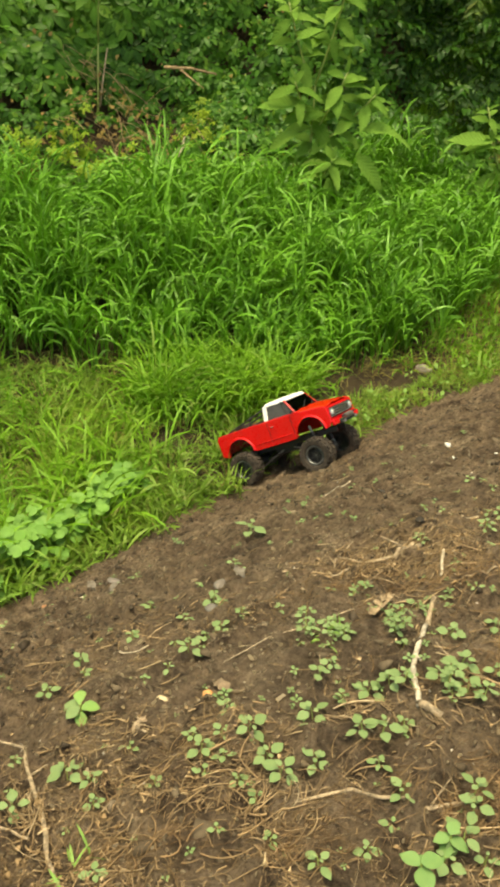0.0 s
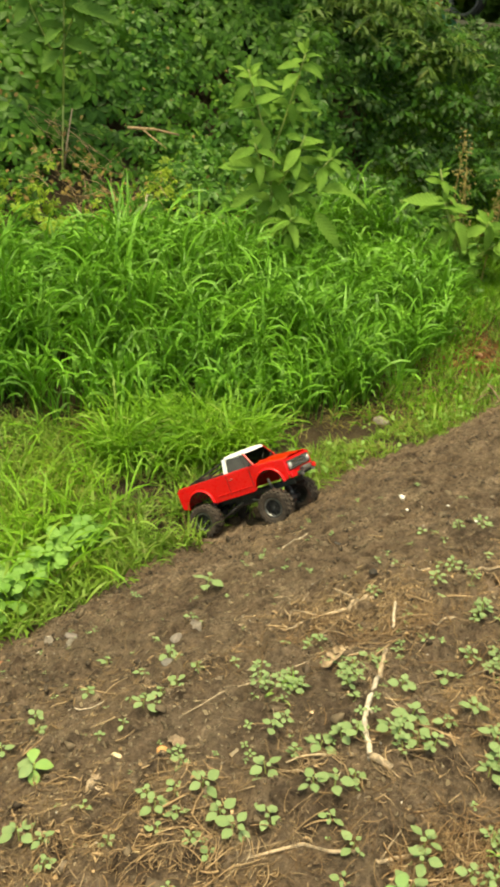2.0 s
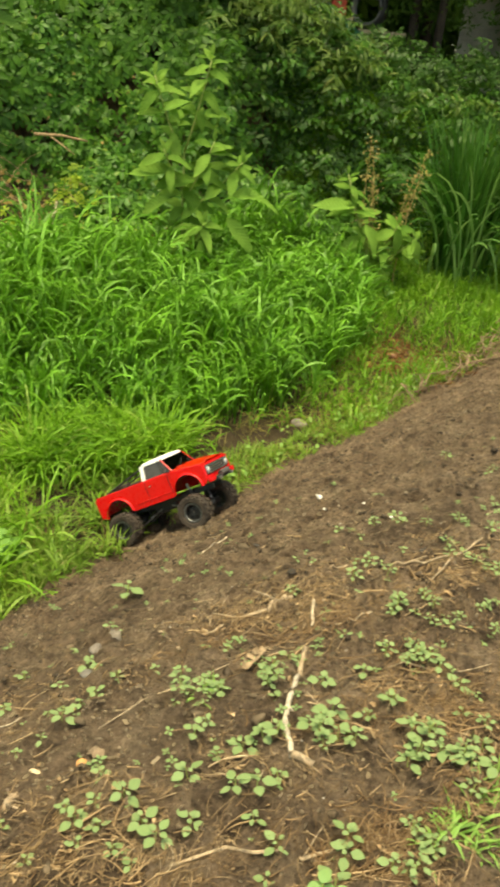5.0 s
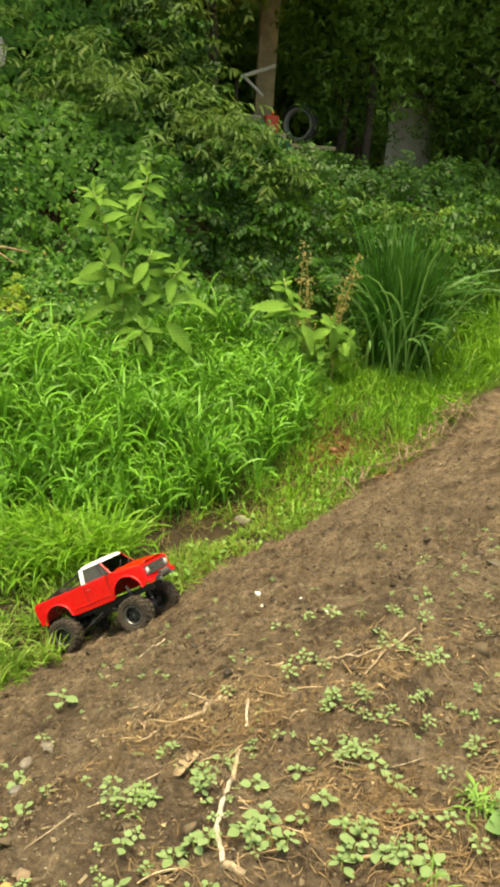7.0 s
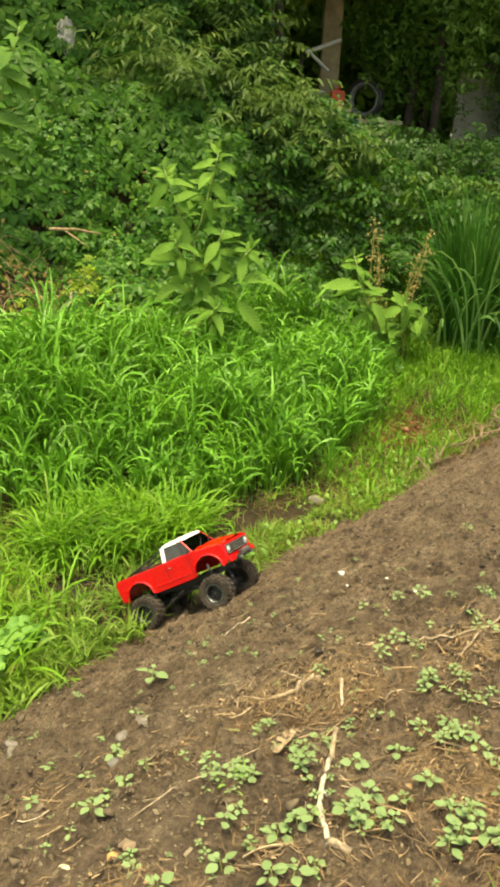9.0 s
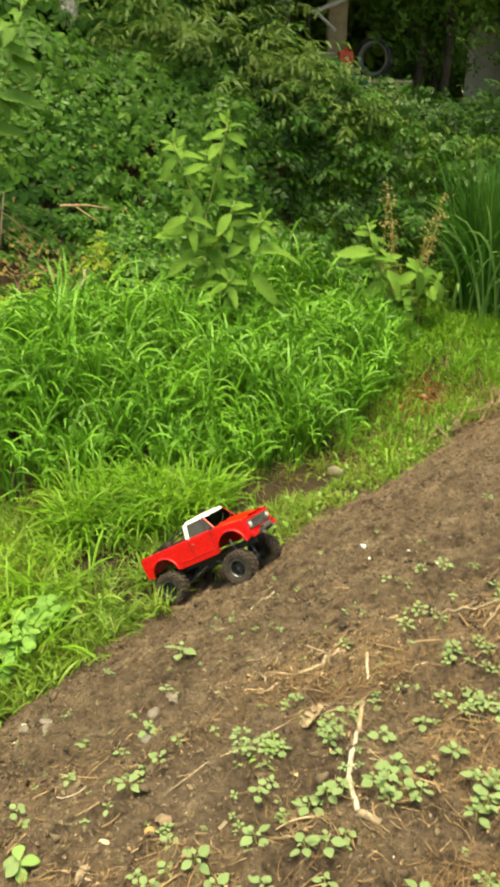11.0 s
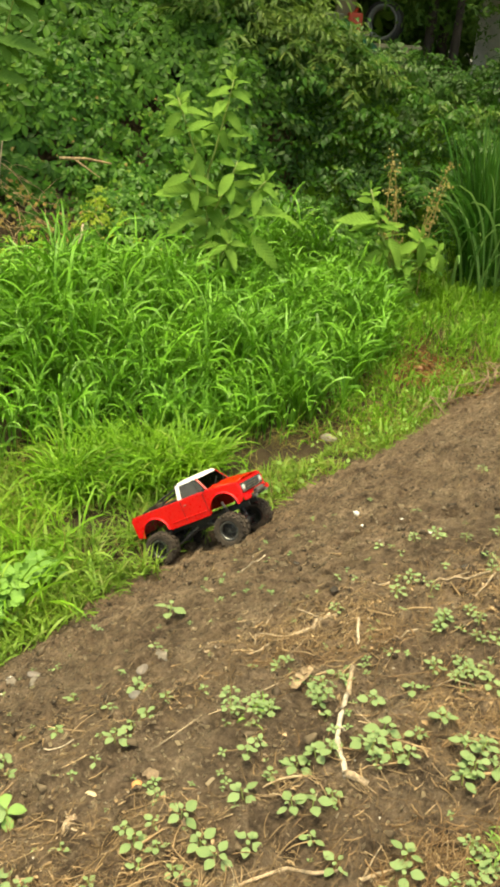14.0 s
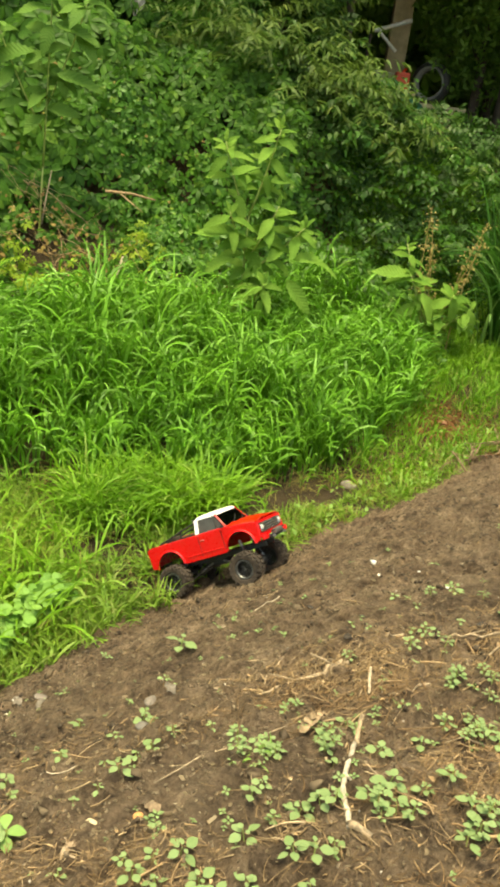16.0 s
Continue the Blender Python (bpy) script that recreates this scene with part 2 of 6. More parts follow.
M_OLIVETREE = leafy("olive_tree_crown", (0.095, 0.155, 0.030), (0.280, 0.340, 0.080), 0.5, 0.35, sheen=(0.34, 0.26, 0.11), warm=(1.2, 1.05, 0.8))
M_VERGE = leafy("verge_leaf", (0.05, 0.12, 0.016), (0.14, 0.24, 0.035), 0.45, 0.3)
M_SHRUB = leafy("shrub_leaf", (0.007, 0.032, 0.004), (0.038, 0.104, 0.014), 0.45, 0.22, sheen=(0.09, 0.145, 0.021))
M_TREE = leafy("tree_leaf", (0.030, 0.085, 0.014), (0.125, 0.235, 0.040), 0.45, 0.32)
M_POKE = leafy("weed_leaf", (0.070, 0.170, 0.022), (0.185, 0.325, 0.055), 0.7, 0.30, "object", spec=0.15, veins=0.22)
M_SEEDLING = leafy("seedling_leaf", (0.140, 0.220, 0.088), (0.225, 0.312, 0.145), 0.75, 0.2, "object")
M_CLOVER = leafy("low_weed_leaf", (0.15, 0.300, 0.060), (0.26, 0.430, 0.12), 0.5, 0.3)
M_REED = leafy("reed_blade", (0.018, 0.078, 0.013), (0.058, 0.168, 0.024), 0.4, 0.25, sheen=(0.16, 0.25, 0.06))
M_STEM = plain("green_stem", (0.30, 0.36, 0.10), 0.5, vary=0.3)
M_STRAW = leafy("dry_straw", (0.090, 0.054, 0.029), (0.46, 0.315, 0.175), 0.85, 0.0, sheen=(0.72, 0.56, 0.36), warm=(0.95, 0.88, 0.8))
M_CLOD = leafy("soil_clod", (0.048, 0.034, 0.023), (0.150, 0.112, 0.074), 0.95, 0.0, sheen=(0.22, 0.17, 0.125), warm=(0.9, 0.9, 0.9))

# ---------------- ground: one sheet to the horizon ----------------
def axis(lo, hi, step, far):
    inner = np.arange(lo, hi, step)
    out, d = [], step
    e = 0.0
    while e < far:
        d *= 1.18
        e += d
        out.append(e)
    out = np.array(out)
    return np.concatenate([lo - out[::-1], inner, hi - step + out])


gx, gy = axis(-1.1, 2.4, 0.0085, 120), axis(0.45, 3.6, 0.0085, 120)
GX, GY = np.meshgrid(gx, gy)
GZ = height(GX.ravel(), GY.ravel())
nxg, nyg = len(gx), len(gy)
idx = np.arange(nxg * nyg).reshape(nyg, nxg)
a, b, c, d = idx[:-1, :-1].ravel(), idx[:-1, 1:].ravel(), idx[1:, 1:].ravel(), idx[1:, :-1].ravel()
gm = tri_mesh("ground", np.stack([GX.ravel(), GY.ravel(), GZ], 1),
              np.concatenate([np.stack([a, b, c], 1), np.stack([a, c, d], 1)]), M_GROUND)
at = gm.attributes.new("bare", "FLOAT", "POINT")
at.data.foreach_set("value", soilness(GX.ravel(), GY.ravel()).astype(np.float32))
tagged(new("ground", gm), "dark brown tilled soil mound falling to a muddy ditch", "ground", kind="structure")


# ---------------- grass ----------------
def blades(name, x, y, z, length, width, lean, droop, material, segments=6, az=None, bend=2.2):
    """Arching blades that taper to a point, each a folded ribbon."""
    n = len(x)
    az = rng.uniform(0, 2 * np.pi, n) if az is None else az
    k = np.linspace(0, 1, segments + 1)
    ang = lean[:, None] + droop[:, None] * k[None] ** bend
    seg = length[:, None] / segments
    hor = np.cumsum(np.sin(ang) * seg, 1) - np.sin(ang[:, :1]) * seg
    ver = np.cumsum(np.cos(ang) * seg, 1) - np.cos(ang[:, :1]) * seg
    dx, dy = np.cos(az)[:, None], np.sin(az)[:, None]
    cx, cy, cz = x[:, None] + hor * dx, y[:, None] + hor * dy, z[:, None] + ver
    w = width[:, None] * (np.sin(np.pi * np.clip(0.18 + 0.82 * k, 0, 1))[None] ** 0.8) * 0.5
    twist = rng.normal(0, 0.5, n)[:, None] + k[None] * rng.normal(0, 0.8, n)[:, None]
    sx, sy, sz = -dy * np.cos(twist), dx * np.cos(twist), np.sin(twist)
    left = np.stack([cx - sx * w, cy - sy * w, cz - sz * w], -1)
    right = np.stack([cx + sx * w, cy + sy * w, cz + sz * w], -1)
    v = np.stack([left, right], 2).reshape(n, -1, 3)
    j = np.arange(segments)
    t = np.concatenate([np.stack([2 * j, 2 * j + 1, 2 * j + 3], 1), np.stack([2 * j, 2 * j + 3, 2 * j + 2], 1)])
    tris = t[None] + (np.arange(n) * 2 * (segments + 1))[:, None, None]
    return tri_mesh(name, v.reshape(-1, 3), tris.reshape(-1, 3), material)


def front_y(x):
    """The front of the tall grass on the far side of the ditch."""
    return np.interp(x, [-3, -0.75, -0.2, 0.2, 0.5, 0.83, 1.25, 1.45, 3], [3.1, 3.15, 3.2, 3.32, 3.36, 3.65, 4.25, 5.2, 9])


def tufts(n, x0, x1, y0, y1, keep, spread, per):
    """Places of blades gathered in tufts."""
    tx, ty = rng.uniform(x0, x1, n), rng.uniform(y0, y1, n)
    ok = keep(tx, ty)
    tx, ty = tx[ok], ty[ok]
    x = np.repeat(tx, per) + rng.normal(0, spread, len(tx) * per)
    y = np.repeat(ty, per) + rng.normal(0, spread, len(tx) * per)
    return x, y


BACK = 0.52


def tillers(name, x, y, tall, per, length, width, material, seed, lean=0.12, open_=(0.05, 0.45), droop=(1.1, 2.8)):
    """Grass stems that each carry blades up their height, which stand off and arch over."""
    g = np.random.default_rng(seed)
    n = len(x)
    az, tip = g.uniform(0, 2 * np.pi, n), np.abs(g.normal(0, lean, n))
    k = (0.12 + 0.88 * (np.arange(per) + 0.5) / per)[None] + g.normal(0, 0.06, (n, per))
    h = tall[:, None] * k
    bx, by = x[:, None] + h * (np.sin(tip) * np.cos(az))[:, None], y[:, None] + h * (np.sin(tip) * np.sin(az))[:, None]
    bz = height(x, y)[:, None] + h * np.cos(tip)[:, None] - 0.01
    turn = az[:, None] + np.pi * np.arange(per)[None] + g.normal(0, 0.7, (n, per))
    m = n * per
    ln = g.uniform(*length, m) * (0.75 + 0.5 * np.repeat(tall / tall.mean(), per))
    return blades(name, bx.ravel(), by.ravel(), bz.ravel(), ln, g.uniform(*width, m), g.uniform(*open_, m), g.uniform(*droop, m), material, 8, turn.ravel(), bend=2.7)


def tall_keep(x, y):
    return (y > front_y(x) + 0.06) & (y < 4.72 + 0.12 * np.sin(3 * x) + 0.45 * sstep(0.3, 0.7, x) - BACK * sstep(-0.45, -1.0, x))


x, y = tufts(3500, -3.2, 1.9, 3.0, 5.4, tall_keep, 0.022, 3)
m = len(x)
tall = (0.05 + 0.34 * fbm(x * 2.6, y * 2.6, 11)) * rng.uniform(0.55, 1.2, m) * (1 - 0.12 * sstep(-0.3, -1.0, x)) * (1 - 0.25 * sstep(0.2, 0.8, x)) * (0.55 + 0.45 * sstep(0.0, 0.35, y - front_y(x)))
me = tillers("tall_grass", x, y, tall, 4, (0.13, 0.30), (0.0080, 0.0150), M_GRASS, 31)
tagged(new("tall_grass", me), "lush bright green tall grass arching over the ditch bank", "grass", kind="stuff")
# finer upright blades that stand above the rest
x, y = tufts(1500, -3.2, 1.9, 3.0, 5.4, tall_keep, 0.03, 2)
m = len(x)
tall = rng.uniform(0.20, 0.44, m) * (0.55 + 0.85 * fbm(x * 2.6, y * 2.6, 11)) * (1 - 0.25 * sstep(0.2, 0.8, x)) * (0.6 + 0.4 * sstep(0.0, 0.35, y - front_y(x)))
me = blades("standing_blades", x, y, height(x, y) - 0.01, tall, rng.uniform(0.006, 0.012, m), np.abs(rng.normal(0, 0.16, m)), rng.uniform(0.4, 2.2, m), M_GRASS, 7, bend=3.0)
tagged(new("standing_blades", me), "upright green blades standing above the tall grass", "grass", kind="stuff")

# softer grass in the ditch, thinning over mud
def ditch_mud(x, y):
    """Where the wet floor of the ditch shows between the grasses."""
    strip = np.exp(-(((y - 3.08 - 0.42 * (x - 0.22) + 0.05 * np.sin(9 * x)) / 0.085) ** 2)) * sstep(0.08, 0.24, x) * sstep(0.86, 0.70, x)
    return (strip + np.exp(-(((x + 0.27) / 0.20) ** 2 + ((y - 2.68 - 0.2 * (x + 0.27)) / 0.085) ** 2)) + 0.2 * np.exp(-(((x + 0.62) / 0.14) ** 2 + ((y - 2.79) / 0.06) ** 2))
            + np.exp(-(((x + 0.03) / 0.17) ** 2 + ((y - 2.49 - 0.6 * (x + 0.03)) / 0.07) ** 2)) + 0.15 * np.exp(-(((x + 0.45) / 0.18) ** 2 + ((y - 2.96) / 0.07) ** 2)))


def ditch_keep(x, y):
    return (y > edge_y(x) + 0.02) & (y < front_y(x) + 0.12) & (rng.uniform(0, 1, len(x)) > 1.25 * ditch_mud(x, y)) & (fbm(x * 5, y * 5, 41) > 0.36)


x, y = tufts(7000, -2.6, 3.4, 1.0, 6.8, ditch_keep, 0.026, 7)
m = len(x)
tall = (0.35 + 1.0 * sstep(0.15, 0.5, y - edge_y(x))) * (0.6 + 0.8 * fbm(x * 3, y * 3, 12)) * (1 - 0.55 * sstep(0.7, 1.4, x)) * (1 - 0.5 * np.clip(ditch_mud(x, y), 0, 1))
me = blades("ditch_grass", x, y, height(x, y) - 0.01, rng.uniform(0.05, 0.21, m) * tall, rng.uniform(0.004, 0.009, m),
            rng.uniform(0.15, 1.0, m), rng.uniform(0.4, 2.2, m), M_SHORT, 5)
tagged(new("ditch_grass", me), "yellow-green soft grass thinning over wet mud", "grass", kind="stuff")
# long light blades that arch over the near end of the ditch
x, y = tufts(300, -1.5, -0.25, 1.7, 2.9, lambda x, y: (y > edge_y(x) + 0.12) & (y < edge_y(x) + 0.62) & (ditch_mud(x, y) < 0.25) & (fbm(x * 4, y * 4, 43) > 0.42), 0.03, 6)
m = len(x)
me = blades("arching_ditch_grass", x, y, height(x, y) - 0.01, rng.uniform(0.16, 0.34, m), rng.uniform(0.006, 0.012, m), rng.uniform(0.1, 0.7, m), rng.uniform(0.9, 2.4, m), M_SHORT, 7)
tagged(new("arching_ditch_grass", me), "long light green blades arching over the near ditch", "grass", kind="stuff")

# a dense pale sward under them
g15 = np.random.default_rng(15)
x, y = g15.uniform(-2.6, 0.1, 52000), g15.uniform(0.6, 3.2, 52000)
ok = (y > edge_y(x) + 0.03) & (y < front_y(x) + 0.05) & (ditch_mud(x, y) < 0.40) & (g15.uniform(0, 1, 52000) < 0.15 + 0.85 * sstep(0.36, 0.50, fbm(x * 6, y * 6, 57)))
x, y = x[ok], y[ok]
m = len(x)
me = blades("ditch_sward", x, y, height(x, y) - 0.006, g15.uniform(0.05, 0.14, m), g15.uniform(0.003, 0.007, m), g15.uniform(0.1, 1.1, m), g15.uniform(0.3, 1.9, m), M_EDGE, 5)
tagged(new("ditch_sward", me), "dense pale green short grass on the ditch floor", "grass", kind="stuff")

# a pale feathery tuft in the middle of the ditch, and bright short grass at its far end
x, y = tufts(420, -0.50, 0.25, 2.8, 3.3, lambda x, y: ((x + 0.13) / 0.34) ** 2 + ((y - 3.07 - 0.15 * x) / 0.17) ** 2 < 1, 0.03, 9)
m = len(x)
me = blades("ditch_tuft", x, y, height(x, y) - 0.01, rng.uniform(0.16, 0.36, m), rng.uniform(0.005, 0.011, m), rng.uniform(0.05, 0.6, m), rng.uniform(0.8, 2.4, m), M_SHORT, 6)
tagged(new("ditch_tuft", me), "pale feathery tuft of grass in the ditch", "grass", kind="stuff")
x, y = tufts(9000, 0.9, 3.6, 3.3, 7.0, lambda x, y: (y > edge_y(x) + 0.05) & (rng.uniform(0, 1, len(x)) < 0.35 + 0.65 * sstep(4.2, 4.9, y)) & (np.hypot(x - 1.33, (y - 4.15) * 1.2) > 0.2 * fbm(x * 9, y * 9, 5) + 0.06), 0.03, 6)
m = len(x)
me = blades("far_ditch_grass", x, y, height(x, y) - 0.01, rng.uniform(0.06, 0.17, m) * (0.6 + 0.8 * fbm(x * 4, y * 4, 14)), rng.uniform(0.004, 0.010, m), rng.uniform(0.0, 0.6, m), rng.uniform(0.3, 1.8, m), M_SHORT, 5)
tagged(new("far_ditch_grass", me), "bright short grass at the far end of the ditch", "grass", kind="stuff")

# a strip of short bright grass along the soil's edge, longer towards the near end
x, y = tufts(15000, 0.0, 3.4, 2.3, 6.0, lambda x, y: (y > edge_y(x) - 0.02) & (y < edge_y(x) + 0.12 + 0.26 * fbm(x * 3, y * 3, 47)) & (fbm(x * 8, y * 8, 49) > 0.30), 0.02, 7)
m = len(x)
me = blades("edge_grass", x, y, height(x, y) - 0.006, rng.uniform(0.03, 0.085, m) * (1 + 0.5 * sstep(0.8, 0.3, x)), rng.uniform(0.003, 0.007, m), rng.uniform(0.1, 1.1, m), rng.uniform(0.3, 1.8, m), M_EDGE, 4)
tagged(new("edge_grass", me), "short bright yellow-green grass along the soil edge", "grass", kind="stuff")
x, y = tufts(3000, -1.3, 0.0, 1.1, 2.9, lambda x, y: (y > edge_y(x) - 0.04) & (y < edge_y(x) + 0.42) & (fbm(x * 8, y * 8, 49) > 0.36) & (ditch_mud(x, y) < 0.3), 0.02, 7)
m = len(x)
me = blades("fringe_grass", x, y, height(x, y) - 0.006, rng.uniform(0.05, 0.16, m), rng.uniform(0.004, 0.009, m), rng.uniform(0.1, 1.0, m), rng.uniform(0.4, 2.0, m), M_EDGE, 5)
tagged(new("fringe_grass", me), "soft light green grass fringing the soil", "grass", kind="stuff")

# ---------------- leaves of the bank ----------------
def leaf_shape(length, width, rows, fold=0.25, droop=0.35, tip=1.4, wave=0.0, teeth=0.0):
    """One leaf along +y: ribs of three points, folded at the midrib and drooping to its tip."""
    v, t = [], []
    for i in range(rows + 1):
        k = i / rows
        w = width * 0.5 * max(math.sin(math.pi * k ** (1 / tip)) ** 0.85 if 0 < k < 1 else 0.0, 0.02)
        w *= 1 + teeth * (1 if i % 2 else -1)
        yy, zz = length * k * (1 - 0.18 * droop * k), -droop * length * 0.5 * k * k
        up = fold * w + wave * width * math.sin(7 * k)
        v += [(-w, yy, zz + up), (0, yy, zz), (w, yy, zz + fold * w - wave * width * math.sin(7 * k + 1))]
    for i in range(rows):
        a = 3 * i
        t += [(a, a + 1, a + 4), (a, a + 4, a + 3), (a + 1, a + 2, a + 5), (a + 1, a + 5, a + 4)]
    return np.array(v), np.array(t)


def join_templates(items):
    vs, ts, o = [], [], 0
    for v, t in items:
        vs.append(v)
        ts.append(t + o)
        o += len(v)
    return np.concatenate(vs), np.concatenate(ts)


def turned(template, m):
    v = np.asarray(template[0])
    m = np.array(m)
    return v @ m[:3, :3].T + m[:3, 3], template[1]


LEAFLET = leaf_shape(1.0, 0.44, 4, 0.22, 0.35, 1.0)
PALMATE = join_templates([turned(LEAFLET, pose(0, 0, 0, -7, 0, a) @ Matrix.Translation((0, 0.10, 0)) @ Matrix.Scale(s, 4)) for a, s in
                          ((0, 1), (52, 0.9), (-52, 0.9), (108, 0.66), (-108, 0.66))])
SPRAY = join_templates([turned(leaf_shape(1.0, 0.42, 2, 0.2, 0.4), pose(0, y, 0, 0, 0, a) @ Matrix.Scale(s, 4)) for y, a, s in
                        ((0.0, 60, 0.8), (0.05, -55, 0.8), (0.5, 45, 0.8), (0.55, -50, 0.75), (1.0, 35, 0.6), (1.05, -30, 0.6), (1.1, 0, 0.7))])


def veg_top(x, y):
    """The outline of the creeper bank and the shrubs behind."""
    base = base_height(x, y)
    h = base + 0.10 + 0.12 * sstep(-0.6, -1.2, x) * sstep(4.1, 4.5, y)
    for cx, cy, rx, ry, top in ((-2.0, 5.1, 1.0, 0.7, 0.5), (-0.9, 6.0, 0.8, 0.7, 0.75), (0.2, 6.3, 1.0, 0.8, 0.75),
                                (1.6, 6.6, 1.1, 1.0, 0.50), (0.0, 7.6, 1.1, 0.9, 2.0), (-1.3, 7.3, 1.5, 1.0, 2.3), (2.6, 6.3, 0.7, 0.7, 0.35), (1.2, 7.6, 0.7, 0.7, 0.60), (3.3, 7.2, 1.1, 1.1, 0.45), (-3.2, 6.2, 1.2, 1.3, 1.6)):
        d = ((x - cx) / rx) ** 2 + ((y - cy) / ry) ** 2
        h = np.maximum(h, base + top * np.sqrt(np.maximum(0, 1 - d)))
    return h + 0.24 * (fbm(x * 3.5, y * 3.5, 21) - 0.45) + 0.08 * (vnoise(x * 8.5, y * 8.5, 23) - 0.5)


def on_bank(n, x0, x1, y0, y1, keep, depth):
    x, y = rng.uniform(x0, x1, n), rng.uniform(y0, y1, n)
    ok = keep(x, y)
    x, y = x[ok], y[ok]
    e = 0.05
    dx, dy = (veg_top(x + e, y) - veg_top(x - e, y)) / (2 * e), (veg_top(x, y + e) - veg_top(x, y - e)) / (2 * e)
    nn = np.stack([-dx, -dy, np.ones_like(dx)], -1)
    # steep faces get as many leaves as level ones
    slope = np.linalg.norm(nn, axis=1)
    rep = np.clip(np.round(slope * 0.9), 1, 5).astype(int)
    x, y, nn = np.repeat(x, rep), np.repeat(y, rep), np.repeat(nn / slope[:, None], rep, 0)
    x, y = x + rng.normal(0, 0.05, len(x)), y + rng.normal(0, 0.05, len(x))
    z = veg_top(x, y) - np.abs(rng.normal(0, depth, len(x)))
    return np.stack([x, y, z], 1), nn


# creeper with five-part leaves
P, N = on_bank(9000, -3.4, 1.2, 4.1, 7.5, lambda x, y: (y > 4.62 + 0.1 * np.sin(3 * x) - BACK * sstep(-0.45, -1.0, x)) & (x < 0.9 - 0.4 * (y - 5)) & (rng.uniform(0, 1, len(x)) > 0.85 * np.exp(-(((x + 0.85) / 0.36) ** 2 + ((y - 4.9) / 0.22) ** 2))), 0.09)
N = N + rng.normal(0, 0.30, N.shape) + np.array([0, -0.75, 0.40])
size = (0.050 + 0.046 * sstep(-0.5, -1.1, P[:, 0]) * sstep(4.7, 5.1, P[:, 1]) + 0.018 * sstep(5.2, 5.9, P[:, 1])) * rng.uniform(0.7, 1.4, len(P))
me = scatter("creeper", PALMATE, P, turns_facing(N, rng.normal(np.pi, 0.7, len(P))), size, M_VINE)
tagged(new("creeper", me), "green five-leaved creeper covering the earth bank", "creeper", kind="stuff")

P, N = on_bank(4200, -1.5, 1.4, 4.5, 5.6, lambda x, y: (y > 4.52 + 0.1 * np.sin(3 * x) + 0.3 * sstep(0.3, 0.7, x)) & (fbm(x * 5, y * 5, 91) > 0.36 + 0.3 * sstep(-0.4, -0.9, x)) & (rng.uniform(0, 1, len(x)) > 0.7 * np.exp(-(((x + 0.85) / 0.36) ** 2 + ((y - 4.86) / 0.2) ** 2))), 0.05)
N = N + rng.normal(0, 0.65, N.shape) + np.array([0, -0.6, 0.1])
me = scatter("young_creeper", PALMATE, P + np.array([0, 0, 0.03]), turns_facing(N, rng.normal(np.pi, 0.9, len(P))), rng.uniform(0.035, 0.075, len(P)), M_YOUNG)
tagged(new("young_creeper", me), "small yellowish creeper leaves at the foot of the bank", "creeper", kind="stuff")

# shrubs behind and beside it
P, N = on_bank(13000, -4.5, 4.6, 5.2, 8.6, lambda x, y: ((y > 5.3 + 0.25 * np.abs(x)) & (x > 0.5 - 0.35 * (y - 5.5))) | (y > 7.4) | (x < -2.6) | ((x > 0.45) & (y > 5.15 + 0.1 * x) & (y > 5.2 + 1.1 * (x - 2.1))), 0.16)
N = N + rng.normal(0, 0.6, N.shape) + np.array([0, -0.3, 0.2])
me = scatter("shrub_foliage", SPRAY, P, turns_facing(N, rng.uniform(0, 6.28, len(P))), rng.uniform(0.045, 0.095, len(P)), M_SHRUB)
tagged(new("shrub_foliage", me), "dense dark green mixed shrub foliage on the bank", "shrubs", kind="stuff")


# arching leafy branches that stand out from the shrubs
def arching(n, xr, yr, keep, length, leaf, up, material, name, label, seed, per=18, wide=0.42):
    g = np.random.default_rng(seed)
    x, y = g.uniform(*xr, n), g.uniform(*yr, n)
    ok = keep(x, y)
    x, y = x[ok], y[ok]
    n = len(x)
    z = veg_top(x, y) - 0.12
    az = g.normal(-np.pi / 2, 1.0, n)
    ln = g.uniform(*length, n)
    rise = g.uniform(*up, n)
    k = np.linspace(0.15, 1, per)[None]
    hor = ln[:, None] * k * np.cos(rise[:, None] * (1 - 0.9 * k))
    ver = ln[:, None] * (np.sin(rise)[:, None] * k - 0.55 * k ** 2.2)
    p = np.stack([x[:, None] + hor * np.cos(az)[:, None], y[:, None] + hor * np.sin(az)[:, None], z[:, None] + ver], -1).reshape(-1, 3)
    side = np.tile(np.where(np.arange(per) % 2, 1.0, -1.0), n)
    az2 = np.repeat(az, per) + side * g.normal(0.85, 0.2, n * per)
    tilt = g.normal(-0.25, 0.3, n * per)
    fwd = np.stack([np.cos(az2) * np.cos(tilt), np.sin(az2) * np.cos(tilt), np.sin(tilt)], 1)
    upv = np.array([[0, 0, 1.0]]) + g.normal(0, 0.3, fwd.shape)
    rt = np.cross(fwd, upv)
    rt /= np.linalg.norm(rt, axis=1, keepdims=True)
    turns = np.stack([rt, fwd, np.cross(rt, fwd)], -1)
    size = g.uniform(*leaf, n * per) * np.tile(1.1 - 0.5 * np.linspace(0, 1, per), n)
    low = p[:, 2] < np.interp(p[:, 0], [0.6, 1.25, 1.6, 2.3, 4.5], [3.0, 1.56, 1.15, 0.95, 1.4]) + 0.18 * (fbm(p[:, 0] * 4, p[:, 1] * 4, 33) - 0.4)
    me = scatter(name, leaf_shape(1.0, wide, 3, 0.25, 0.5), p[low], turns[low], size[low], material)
    tagged(new(name, me), label, "shrubs", kind="stuff")


